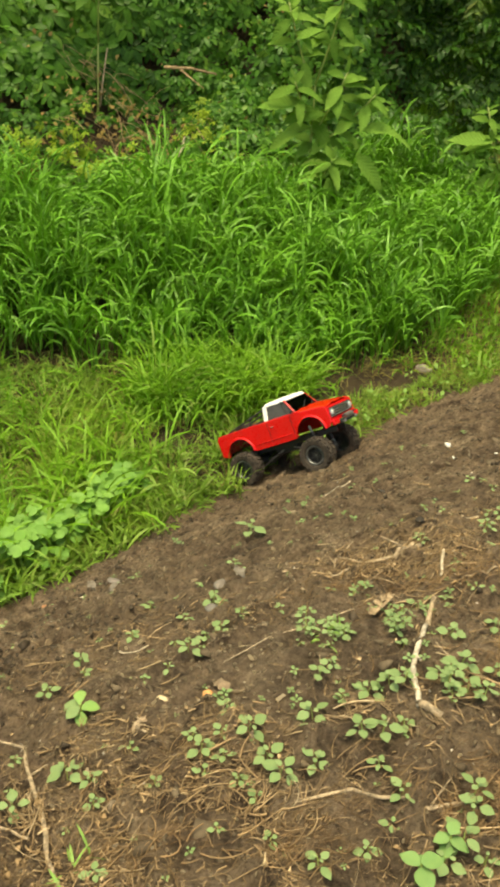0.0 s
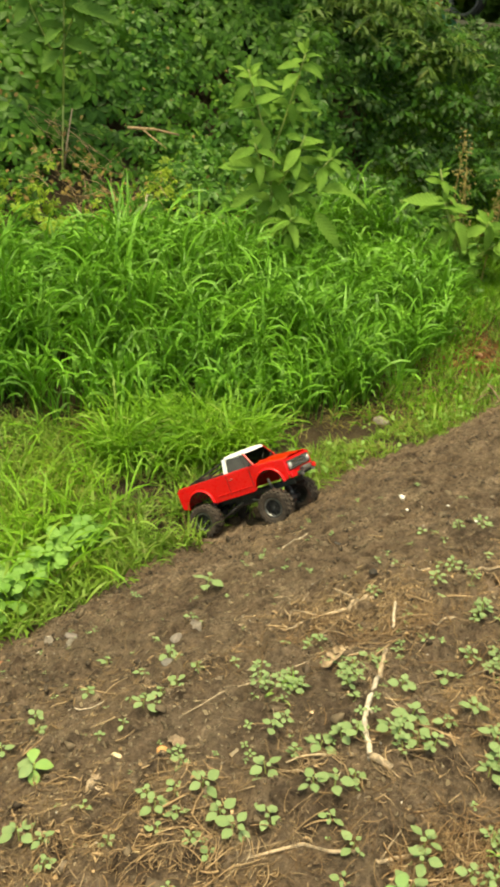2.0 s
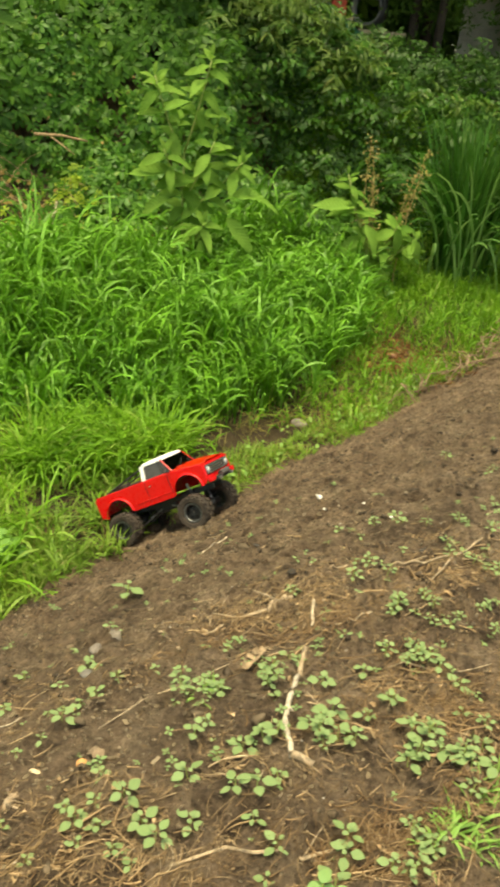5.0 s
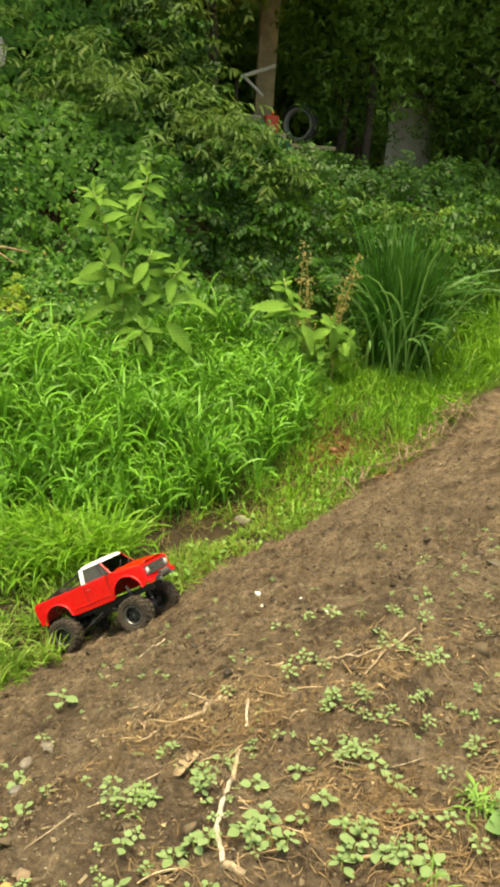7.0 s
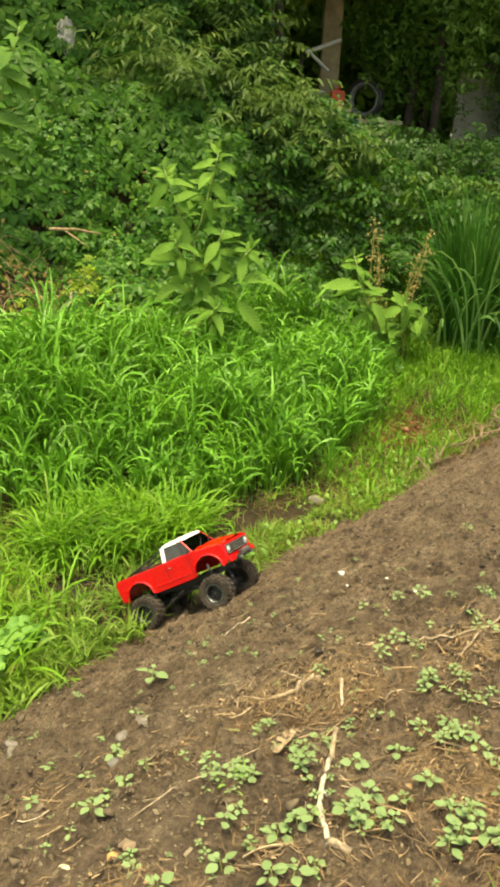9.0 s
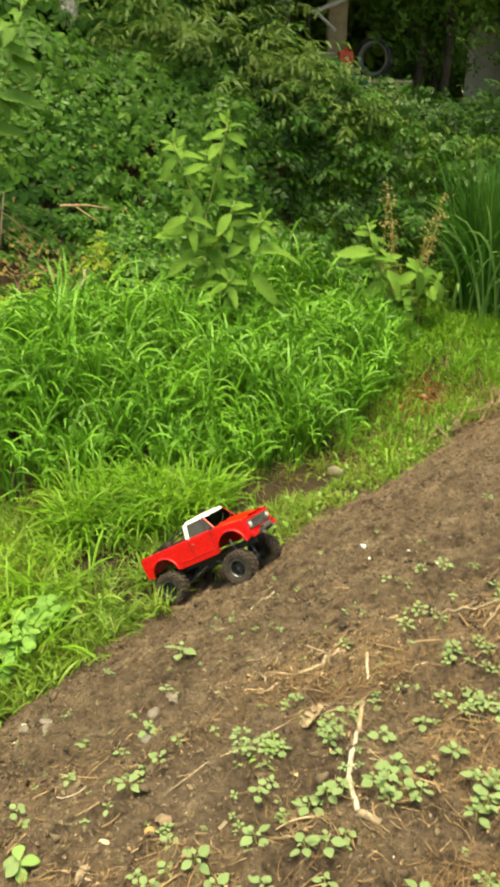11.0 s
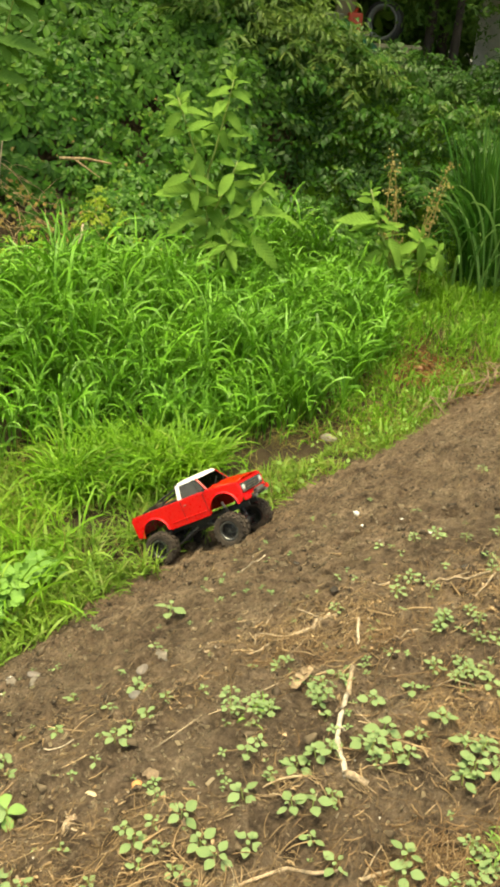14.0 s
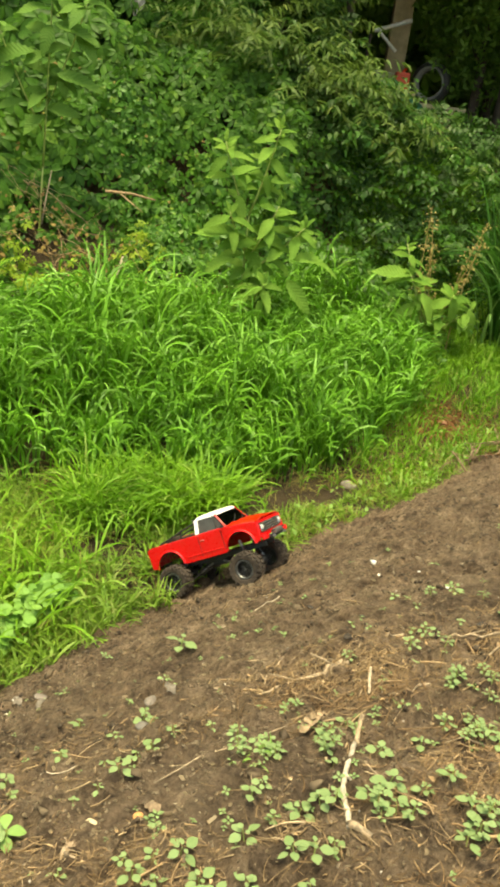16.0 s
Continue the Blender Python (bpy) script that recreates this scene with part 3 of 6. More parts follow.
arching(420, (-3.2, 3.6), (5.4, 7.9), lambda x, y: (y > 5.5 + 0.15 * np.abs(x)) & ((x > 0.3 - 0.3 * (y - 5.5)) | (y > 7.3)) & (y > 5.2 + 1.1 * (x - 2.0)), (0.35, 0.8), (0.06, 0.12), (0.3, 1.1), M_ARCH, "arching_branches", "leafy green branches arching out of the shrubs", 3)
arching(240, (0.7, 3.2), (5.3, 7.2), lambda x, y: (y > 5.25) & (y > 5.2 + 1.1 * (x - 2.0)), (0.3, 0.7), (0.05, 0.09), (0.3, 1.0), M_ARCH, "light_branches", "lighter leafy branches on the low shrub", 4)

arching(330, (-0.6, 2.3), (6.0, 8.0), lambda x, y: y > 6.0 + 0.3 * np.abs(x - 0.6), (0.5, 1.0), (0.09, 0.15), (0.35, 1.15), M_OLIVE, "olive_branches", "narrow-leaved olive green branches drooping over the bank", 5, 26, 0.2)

# grassy verge beyond the reeds
x, y = tufts(3600, 2.25, 6.0, 5.2, 10.0, lambda x, y: (y > edge_y(x) + 0.05) & (y < 5.9 + 1.2 * (x - 2.2)), 0.04, 6)
m = len(x)
me = blades("verge_grass", x, y, height(x, y) - 0.01, rng.uniform(0.15, 0.42, m), rng.uniform(0.007, 0.015, m), rng.uniform(0.0, 0.5, m), rng.uniform(0.5, 2.4, m), M_SHORT, 5)
tagged(new("verge_grass", me), "light green tall grass on the verge beyond the reeds", "grass", kind="stuff")
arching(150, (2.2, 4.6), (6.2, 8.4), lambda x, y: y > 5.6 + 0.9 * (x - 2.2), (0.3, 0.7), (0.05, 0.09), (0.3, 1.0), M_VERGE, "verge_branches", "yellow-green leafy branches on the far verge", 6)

# rough grass on along the ditch and the field's edge
x, y = tufts(2600, -7.0, -2.4, -3.5, 5.0, lambda x, y: y > edge_y(x) + 0.05, 0.05, 6)
m = len(x)
me = blades("rough_grass", x, y, height(x, y) - 0.01, rng.uniform(0.15, 0.45, m), rng.uniform(0.008, 0.018, m), rng.uniform(0.0, 0.6, m), rng.uniform(0.5, 2.4, m), M_GRASS, 5)
tagged(new("rough_grass", me), "rough green grass further along the ditch", "grass", kind="stuff")


# ---------------- remote-controlled pickup ----------------
def paint(name, color, mud=0.35):
    """Moulded plastic body paint with dust and spattered mud."""
    m, n, l, p = mat(name)
    f = tex_noise(n, l, 90, 6, 0.75)
    g = tex_noise(n, l, 14, 3)
    col = mix(n, l, ramp(n, l, g, [(0.35, (0, 0, 0)), (0.75, (0.35, 0.35, 0.35))]), color, tuple(min(1, c * 1.15 + 0.003) for c in color))
    spots = ramp(n, l, f, [(0.56, (0, 0, 0)), (0.66, (mud, mud, mud))])
    l.new(mix(n, l, spots, col, (0.09, 0.06, 0.035)), p.inputs["Base Color"])
    l.new(ramp(n, l, f, [(0.4, (0.25, 0.25, 0.25)), (0.75, (0.6, 0.6, 0.6))]), p.inputs["Roughness"])
    p.inputs["Coat Weight"].default_value = 0.10
    return m


M_RED = paint("red_paint", (0.60, 0.0015, 0.008), 0.36)
M_HOOD = paint("orange_red_paint", (0.82, 0.030, 0.008), 0.6)
M_WHITE = paint("white_paint", (0.80, 0.80, 0.78), 0.1)
M_RUBBER = plain("muddy_rubber", (0.044, 0.032, 0.024), 0.9, vary=0.6, scale=40, bumpy=0.5)
M_RIM = plain("black_rim", (0.02, 0.02, 0.021), 0.4, vary=0.4, scale=60)
M_RING = plain("grey_ring", (0.11, 0.11, 0.11), 0.35, 0.6, vary=0.3)
M_BLACK = plain("black_plastic", (0.018, 0.018, 0.018), 0.55, vary=0.4)
M_CHROME = plain("chrome", (0.55, 0.55, 0.54), 0.25, 0.85, vary=0.25, scale=120)
M_LAMP = plain("headlight_glass", (0.42, 0.42, 0.40), 0.15, vary=0.1)
# opaque pane, with the shade inside the cab put into its colour
M_PANE = plain("shaded_cab_pane", (0.045, 0.042, 0.040), 0.22, vary=0.3, scale=20, coat=0.4)
M_CLEAR, n, l, p = mat("clear_windscreen")
tp, gl, ms = n.new("ShaderNodeBsdfTransparent"), n.new("ShaderNodeBsdfGlossy"), n.new("ShaderNodeMixShader")
tp.inputs["Color"].default_value = (0.55, 0.55, 0.55, 1)
gl.inputs["Roughness"].default_value = 0.15
ms.inputs["Fac"].default_value = 0.10
l.new(tp.outputs[0], ms.inputs[1])
l.new(gl.outputs[0], ms.inputs[2])
l.new(ms.outputs[0], n["Material Output"].inputs["Surface"])
M_STEEL = plain("shock_metal", (0.28, 0.27, 0.26), 0.4, 0.8, vary=0.3)


def add_box(bm, cx, cy, cz, sx, sy, sz, m=None):
    r = bmesh.ops.create_cube(bm, size=1.0, matrix=(m or Matrix.Identity(4)) @ Matrix.Translation((cx, cy, cz)) @ Matrix.Diagonal((sx, sy, sz, 1)))
    return r["verts"]


def box(cx, cy, cz, sx, sy, sz, bevel=0.0, m=None):
    bm = bmesh.new()
    add_box(bm, cx, cy, cz, sx, sy, sz, m)
    if bevel:
        bmesh.ops.bevel(bm, geom=bm.edges[:], offset=bevel, segments=2, profile=0.6, affect="EDGES")
    return bm


def add_rod(bm, a, b, r0, r1=None, sides=8):
    a, b = Vector(a), Vector(b)
    turn = (b - a).to_track_quat("Z", "Y").to_matrix().to_4x4()
    bmesh.ops.create_cone(bm, cap_ends=True, segments=sides, radius1=r0, radius2=r0 if r1 is None else r1, depth=(b - a).length,
                          matrix=Matrix.Translation((a + b) / 2) @ turn)


def rod(a, b, r0, r1=None, sides=8):
    bm = bmesh.new()
    add_rod(bm, a, b, r0, r1, sides)
    return bm


def lathe(profile, sides=32):
    """A ring turned about the y axis from (radius, y) pairs."""
    bm = bmesh.new()
    rings = []
    for k in range(sides):
        c, s = math.cos(2 * math.pi * k / sides), math.sin(2 * math.pi * k / sides)
        rings.append([bm.verts.new((r * c, yy, r * s)) for r, yy in profile])
    for k in range(sides):
        p, q = rings[k], rings[(k + 1) % sides]
        for i in range(len(profile) - 1):
            bm.faces.new((p[i], q[i], q[i + 1], p[i + 1]))
    return bm


def slab(outline, y0, y1, bevel=0.002):
    """A side profile in x and z, given thickness across y."""
    bm = bmesh.new()
    a = [bm.verts.new((x, y0, z)) for x, z in outline]
    b = [bm.verts.new((x, y1, z)) for x, z in outline]
    bm.faces.new(a)
    bm.faces.new(b[::-1])
    for i in range(len(a)):
        j = (i + 1) % len(a)
        bm.faces.new((a[j], a[i], b[i], b[j]))
    bmesh.ops.recalc_face_normals(bm, faces=bm.faces[:])
    if bevel:
        bmesh.ops.bevel(bm, geom=[e for e in bm.edges if abs(e.verts[0].co.y - e.verts[1].co.y) < 1e-6], offset=bevel, segments=2, profile=0.5, affect="EDGES")
    return bm


def sheet(corners, thick):
    """A thin solid panel on a four-cornered face."""
    bm = bmesh.new()
    c = [Vector(v) for v in corners]
    nrm = (c[1] - c[0]).cross(c[2] - c[0]).normalized() * thick
    lo = [bm.verts.new(v) for v in c]
    hi = [bm.verts.new(v + nrm) for v in c]
    bm.faces.new(lo[::-1])
    bm.faces.new(hi)
    for i in range(4):
        j = (i + 1) % 4
        bm.faces.new((lo[i], lo[j], hi[j], hi[i]))
    return bm


def make_truck():
    truck = new("toy_pickup")
    AX, WX = 0.061, 0.16

    def arch(cx, r, n=9):
        return [(cx + r * math.cos(math.pi * k / n), 0.142 + 1.02 * r * math.sin(math.pi * k / n)) for k in range(n + 1)]

    outline = [(-0.255, 0.150), (-0.257, 0.222), (-0.24, 0.228), (-0.02, 0.229), (0.12, 0.229), (0.235, 0.222), (0.249, 0.214), (0.252, 0.160), (0.243, 0.146)]
    outline += arch(WX + 0.003, 0.064) + [(0.092, 0.137), (-0.092, 0.137)] + arch(-WX - 0.003, 0.062) + [(-0.235, 0.144)]
    for s in (-1, 1):
        part("side_panel", slab(outline, s * 0.094, s * 0.101), M_RED, truck)
        part("body_moulding", box(0.0, s * 0.102, 0.160, 0.17, 0.003, 0.004, 0.001), M_RED, truck)
        part("rail_cap", box(-0.135, s * 0.094, 0.230, 0.225, 0.014, 0.006, 0.002), M_RED, truck)
        bm = lathe([(0.060, -0.004), (0.066, -0.004), (0.067, 0.003), (0.060, 0.003)], 30)
        bmesh.ops.delete(bm, geom=[v for v in bm.verts if v.co.z < -0.002], context="VERTS")
        for wx in (WX + 0.003, -WX - 0.003):
            b2 = bm.copy()
            bmesh.ops.translate(b2, verts=b2.verts[:], vec=(wx, s * 0.102, 0.142))
            part("wheel_arch_lip", b2, M_RED, truck, smooth=True)
        bm.free()
        part("door_seam", box(-0.012, s * 0.1015, 0.188, 0.0016, 0.001, 0.078), M_BLACK, truck)
        part("door_seam", box(0.094, s * 0.1015, 0.19, 0.0016, 0.001, 0.07), M_BLACK, truck)
        part("door_handle", box(0.006, s * 0.103, 0.207, 0.013, 0.004, 0.003, 0.001), M_CHROME, truck)
    # bonnet with two raised ribs
    bm = bmesh.new()
    grid = []
    for i in range(13):
        for j in range(11):
            xx, yy = 0.105 + 0.144 * i / 12, -0.095 + 0.19 * j / 10
            zz = 0.229 - 0.012 * (i / 12) ** 2 + 0.006 * (1 - (yy / 0.095) ** 2) + 0.005 * math.exp(-((abs(yy) - 0.035) / 0.012) ** 2)
            grid.append(bm.verts.new((xx, yy, zz)))
    for i in range(12):
        for j in range(10):
            a = i * 11 + j
            bm.faces.new((grid[a], grid[a + 11], grid[a + 12], grid[a + 1]))
    bmesh.ops.solidify(bm, geom=bm.faces[:], thickness=0.003)
    part("bonnet", bm, M_HOOD, truck, "orange-red bonnet spattered with mud", smooth=True)
    # front: red surround, chrome grille bars, lamps, bumper, winch
    part("front_panel", box(0.245, 0, 0.186, 0.008, 0.196, 0.062, 0.003), M_RED, truck)
    grille = part("grille", box(0.250, 0, 0.190, 0.004, 0.170, 0.036, 0.001), M_BLACK, truck, "chrome barred grille")
    for k in range(4):
        part("grille_bar", box(0.2535, 0, 0.177 + 0.0088 * k, 0.003, 0.172, 0.0028), M_CHROME, grille)
    for s in (-1, 1):
        lamp = part("headlight", box(0.253, s * 0.073, 0.191, 0.006, 0.026, 0.026, 0.004), M_CHROME, truck)
        b2 = bmesh.new()
        bmesh.ops.create_uvsphere(b2, u_segments=12, v_segments=8, radius=0.0105, matrix=Matrix.Translation((0.255, s * 0.073, 0.191)) @ Matrix.Diagonal((0.5, 1, 1, 1)))
        part("lens", b2, M_LAMP, lamp, smooth=True)
        part("bumper_end", box(0.258, s * 0.078, 0.154, 0.014, 0.046, 0.02, 0.005), M_RED, truck)
    bump_ = part("bumper", box(0.265, 0, 0.148, 0.016, 0.12, 0.014, 0.004), M_BLACK, truck)
    part("winch_drum", rod((0.272, -0.03, 0.160), (0.272, 0.03, 0.160), 0.010, sides=14), M_STEEL, bump_)
    part("bull_bar", rod((0.276, -0.05, 0.165), (0.276, 0.05, 0.165), 0.003), M_BLACK, bump_)
    for s in (-1, 1):
        part("tow_hook", box(0.277, s * 0.045, 0.145, 0.012, 0.006, 0.010, 0.002), M_STEEL, bump_)
    # tail
    part("tailgate", box(-0.252, 0, 0.189, 0.008, 0.196, 0.076, 0.003), M_RED, truck)
    part("tail_bumper", box(-0.258, 0, 0.146, 0.012, 0.15, 0.014, 0.003), M_BLACK, truck)
    for s in (-1, 1):
        part("tail_lamp", box(-0.2575, s * 0.085, 0.185, 0.003, 0.012, 0.03, 0.001), M_HOOD, truck)
    part("bed_floor", box(-0.137, 0, 0.196, 0.228, 0.186, 0.004), M_BLACK, truck)
    for s in (-1, 1):
        part("bed_wall", box(-0.137, s * 0.086, 0.213, 0.225, 0.006, 0.034, 0.001), M_RED, truck)
        part("wheel_tub", box(-0.163, s * 0.072, 0.207, 0.10, 0.03, 0.018, 0.006), M_BLACK, truck)
        part("cage_bar", rod((-0.030, s * 0.062, 0.278), (-0.215, s * 0.068, 0.232), 0.0035), M_BLACK, truck, "black sloping cage bar")
        part("cage_post", rod((-0.034, s * 0.064, 0.20), (-0.032, s * 0.062, 0.288), 0.0035), M_BLACK, truck)
        part("cage_brace", rod((-0.12, s * 0.064, 0.20), (-0.10, s * 0.064, 0.266), 0.003), M_BLACK, truck)
    part("cage_hoop", rod((-0.032, -0.062, 0.288), (-0.032, 0.062, 0.288), 0.0035), M_BLACK, truck)
    part("cage_cross", rod((-0.034, -0.062, 0.21), (-0.032, 0.062, 0.28), 0.003), M_BLACK, truck)
    part("battery_box", box(-0.12, 0.005, 0.220, 0.13, 0.09, 0.030, 0.004), M_BLACK, truck)
    part("receiver_box", box(-0.165, -0.03, 0.236, 0.05, 0.05, 0.02, 0.003), M_RUBBER, truck)
    part("front_bed_wall", box(-0.028, 0, 0.213, 0.006, 0.18, 0.036, 0.002), M_RED, truck)
    # cab: white roof and pillars round dark panes
    B, T, ZB, ZT = (-0.022, 0.118, 0.092), (-0.016, 0.078, 0.078), 0.229, 0.288
    roof = bmesh.new()
    ring = []
    for k in range(24):
        a_ = 2 * math.pi * k / 24
        cx, sx = math.cos(a_), math.sin(a_)
        q = 0.28
        ex, ey = abs(cx) ** q * math.copysign(1, cx), abs(sx) ** q * math.copysign(1, sx)
        ring.append((0.0345 + 0.0550 * ex, 0.080 * ey))
    layers = [(1.0, ZT - 0.005), (1.0, ZT), (0.93, ZT + 0.006), (0.6, ZT + 0.009), (0.02, ZT + 0.010)]
    vs = [[roof.verts.new((0.0345 + (x - 0.0345) * k, y * k, z)) for x, y in ring] for k, z in layers]
    for p_, q_ in zip(vs, vs[1:]):
        for i in range(24):
            j = (i + 1) % 24
            roof.faces.new((p_[i], p_[j], q_[j], q_[i]))
    part("roof", roof, M_WHITE, truck, "white painted roof", smooth=True)
    for s in (-1, 1):
        part("front_pillar", rod((B[1], s * B[2], ZB), (T[1], s * T[2], ZT), 0.0032), M_RED, truck)
        part("rear_pillar", sheet([(x, s * y, z) for x, y, z in ((B[0] - 0.004, B[2], ZB - 0.002), (B[0] + 0.013, B[2], ZB - 0.002), (T[0] + 0.013, T[2] + 0.001, ZT), (T[0] - 0.004, T[2] + 0.001, ZT))][::s], 0.003), M_WHITE, truck)
        part("vent_bar", rod((0.078, s * 0.0925, ZB), (0.064, s * 0.080, ZT), 0.0020), M_BLACK, truck)
        part("side_window", sheet([(x, s * y, z) for x, y, z in ((B[0], 0.089, ZB), (B[1] - 0.002, 0.089, ZB), (T[1], 0.0755, ZT), (T[0], 0.0755, ZT))][::s], 0.002), M_PANE, truck)
        part("window_sill", box(0.052, s * 0.094, 0.2305, 0.150, 0.012, 0.006, 0.002), M_RED, truck)
        part("wing_mirror", box(0.108, s * 0.108, 0.238, 0.006, 0.014, 0.012, 0.003), M_BLACK, truck)
    part("windscreen", sheet([(B[1], -0.088, ZB), (B[1], 0.088, ZB), (T[1] + 0.002, 0.075, ZT), (T[1] + 0.002, -0.075, ZT)], 0.002), M_CLEAR, truck, "tinted clear windscreen")
    part("cab_floor", box(0.05, 0, 0.205, 0.14, 0.18, 0.03, 0.002), M_BLACK, truck)
    for s in (-1, 1):
        part("seat", box(0.02, s * 0.04, 0.232, 0.035, 0.05, 0.05, 0.008), M_BLACK, truck)
    part("rear_window", sheet([(B[0], 0.09, ZB), (B[0], -0.09, ZB), (T[0], -0.076, ZT), (T[0], 0.076, ZT)], 0.002), M_CLEAR, truck)
    part("cowl", box(0.122, 0, 0.2305, 0.02, 0.18, 0.006, 0.002), M_HOOD, truck)
    for yy in (-0.035, 0.03):
        part("wiper", rod((0.125, yy, 0.236), (0.115, yy + 0.045, 0.262), 0.0014), M_BLACK, truck)
    # chassis, axles, links and shocks
    for s in (-1, 1):
        part("chassis_rail", box(0, s * 0.034, 0.125, 0.46, 0.008, 0.018, 0.002), M_BLACK, truck)
    part("gearbox", box(-0.01, 0, 0.115, 0.10, 0.06, 0.04, 0.006), M_BLACK, truck)
    part("skid_plate", box(-0.01, 0, 0.094, 0.14, 0.075, 0.006, 0.002), M_RUBBER, truck)
    for wx in (-WX, WX):
        axle = part("axle", rod((wx, -0.085, AX), (wx, 0.085, AX), 0.011, sides=12), M_BLACK, truck)
        b2 = bmesh.new()
        bmesh.ops.create_uvsphere(b2, u_segments=14, v_segments=10, radius=0.023, matrix=Matrix.Translation((wx, 0.018, AX)))
        part("differential", b2, M_BLACK, axle, smooth=True)
        for s in (-1, 1):
            shock = part("shock_absorber", rod((wx * 0.93, s * 0.058, AX + 0.008), (wx * 0.80, s * 0.048, 0.165), 0.0055, sides=10), M_STEEL, truck)
            part("spring", rod((wx * 0.91, s * 0.057, AX + 0.025), (wx * 0.83, s * 0.050, 0.140), 0.0085, sides=12), M_BLACK, shock)
            part("link", rod((wx * 0.96, s * 0.045, AX - 0.004), (wx * 0.15, s * 0.03, 0.105), 0.0035), M_STEEL, truck)
    # wheels
    tb = lathe([(0.036, -0.022), (0.046, -0.029), (0.058, -0.030), (0.0635, -0.025), (0.065, -0.012), (0.065, 0.012), (0.0635, 0.025), (0.058, 0.030), (0.046, 0.029), (0.036, 0.022)], 40)
    for k in range(20):
        for row, sh in ((-1, 0.0), (1, 0.5)):
            a_ = 2 * math.pi * (k + sh) / 20
            m4 = Matrix.Rotation(-a_, 4, "Y")
            add_box(tb, 0.0655, row * 0.014, 0, 0.0065, 0.020, 0.0125, m4 @ Matrix.Rotation(0.3 * row, 4, "X"))
            add_box(tb, 0.0615, row * 0.0285, 0, 0.008, 0.006, 0.010, m4)
    tyre_me = bpy.data.meshes.new("tyre")
    tb.to_mesh(tyre_me)
    tb.free()
    tyre_me.materials.append(M_RUBBER)
    rb = lathe([(0.004, 0.012), (0.012, 0.014), (0.013, 0.010), (0.030, 0.006), (0.036, 0.020), (0.038, 0.024), (0.039, 0.020), (0.037, -0.022), (0.030, -0.020), (0.028, 0.000), (0.004, 0.002)], 32)
    for k in range(6):
        add_box(rb, 0.021, 0.011, 0, 0.024, 0.005, 0.008, Matrix.Rotation(2 * math.pi * k / 6, 4, "Y"))
    rim_me = bpy.data.meshes.new("rim")
    rb.to_mesh(rim_me)
    rb.free()
    rim_me.materials.append(M_RIM)
    ring_b = lathe([(0.031, 0.0235), (0.034, 0.0265), (0.0395, 0.0265), (0.041, 0.0235), (0.031, 0.0235)], 32)
    for k in range(12):
        a_ = 2 * math.pi * k / 12
        add_box(ring_b, 0.0365 * math.cos(a_), 0.0272, 0.0365 * math.sin(a_), 0.003, 0.003, 0.003)
    ring_me = bpy.data.meshes.new("bead_ring")
    ring_b.to_mesh(ring_me)
    ring_b.free()
    ring_me.materials.append(M_RING)
    nut = bmesh.new()
    bmesh.ops.create_cone(nut, cap_ends=True, segments=6, radius1=0.005, radius2=0.0045, depth=0.006, matrix=Matrix.Rotation(math.pi / 2, 4, "X") @ Matrix.Translation((0, 0, -0.016)))
    nut_me = bpy.data.meshes.new("wheel_nut")
    nut.to_mesh(nut_me)
    nut.free()
    nut_me.materials.append(M_RING)
    for wx in (-WX, WX):
        for s in (-1, 1):
            wheel = part_mesh("wheel", tyre_me.copy(), truck, Matrix.Translation((wx, s * 0.105, AX)) @ Matrix.Rotation(math.pi if s < 0 else 0, 4, "Z") @ Matrix.Rotation(0.3 * wx * 7 + s, 4, "Y") @ Matrix.Scale(0.94, 4), "muddy black lugged tyre")
            part_mesh("rim", rim_me, wheel)
            part_mesh("bead_ring", ring_me, wheel)
            part_mesh("wheel_nut", nut_me, wheel)
    return tagged(truck, "red toy pickup with white roof climbing from ditch onto soil", "toy truck")


TRUCK = make_truck()
# the body leans over on its springs, the axles stay on the ground
LEAN = Matrix.Translation((0, 0, 0.094)) @ Matrix.Rotation(radians(0.5), 4, "X") @ Matrix.Rotation(radians(-4), 4, "Y") @ Matrix.Translation((0, 0, -0.105))
for piece in TRUCK.children:
    if piece.name.split(".")[0] not in ("wheel", "axle"):
        piece.matrix_basis = LEAN @ piece.matrix_basis
TX, TY, TZ, TYAW, TPITCH, TROLL, TSCALE = 0.174, 2.44, -0.413, -26.0, 28.6, -10.2, 0.88
TRUCK.matrix_basis = pose(TX, TY, TZ) @ Matrix.Rotation(radians(TYAW), 4, "Z") @ Matrix.Rotation(radians(-TPITCH), 4, "Y") @ Matrix.Rotation(radians(TROLL), 4, "X") @ Matrix.Scale(TSCALE, 4)


# ---------------- tall weeds ----------------
def mesh_from(name, template, material):
    return tri_mesh(name, template[0], template[1], material)


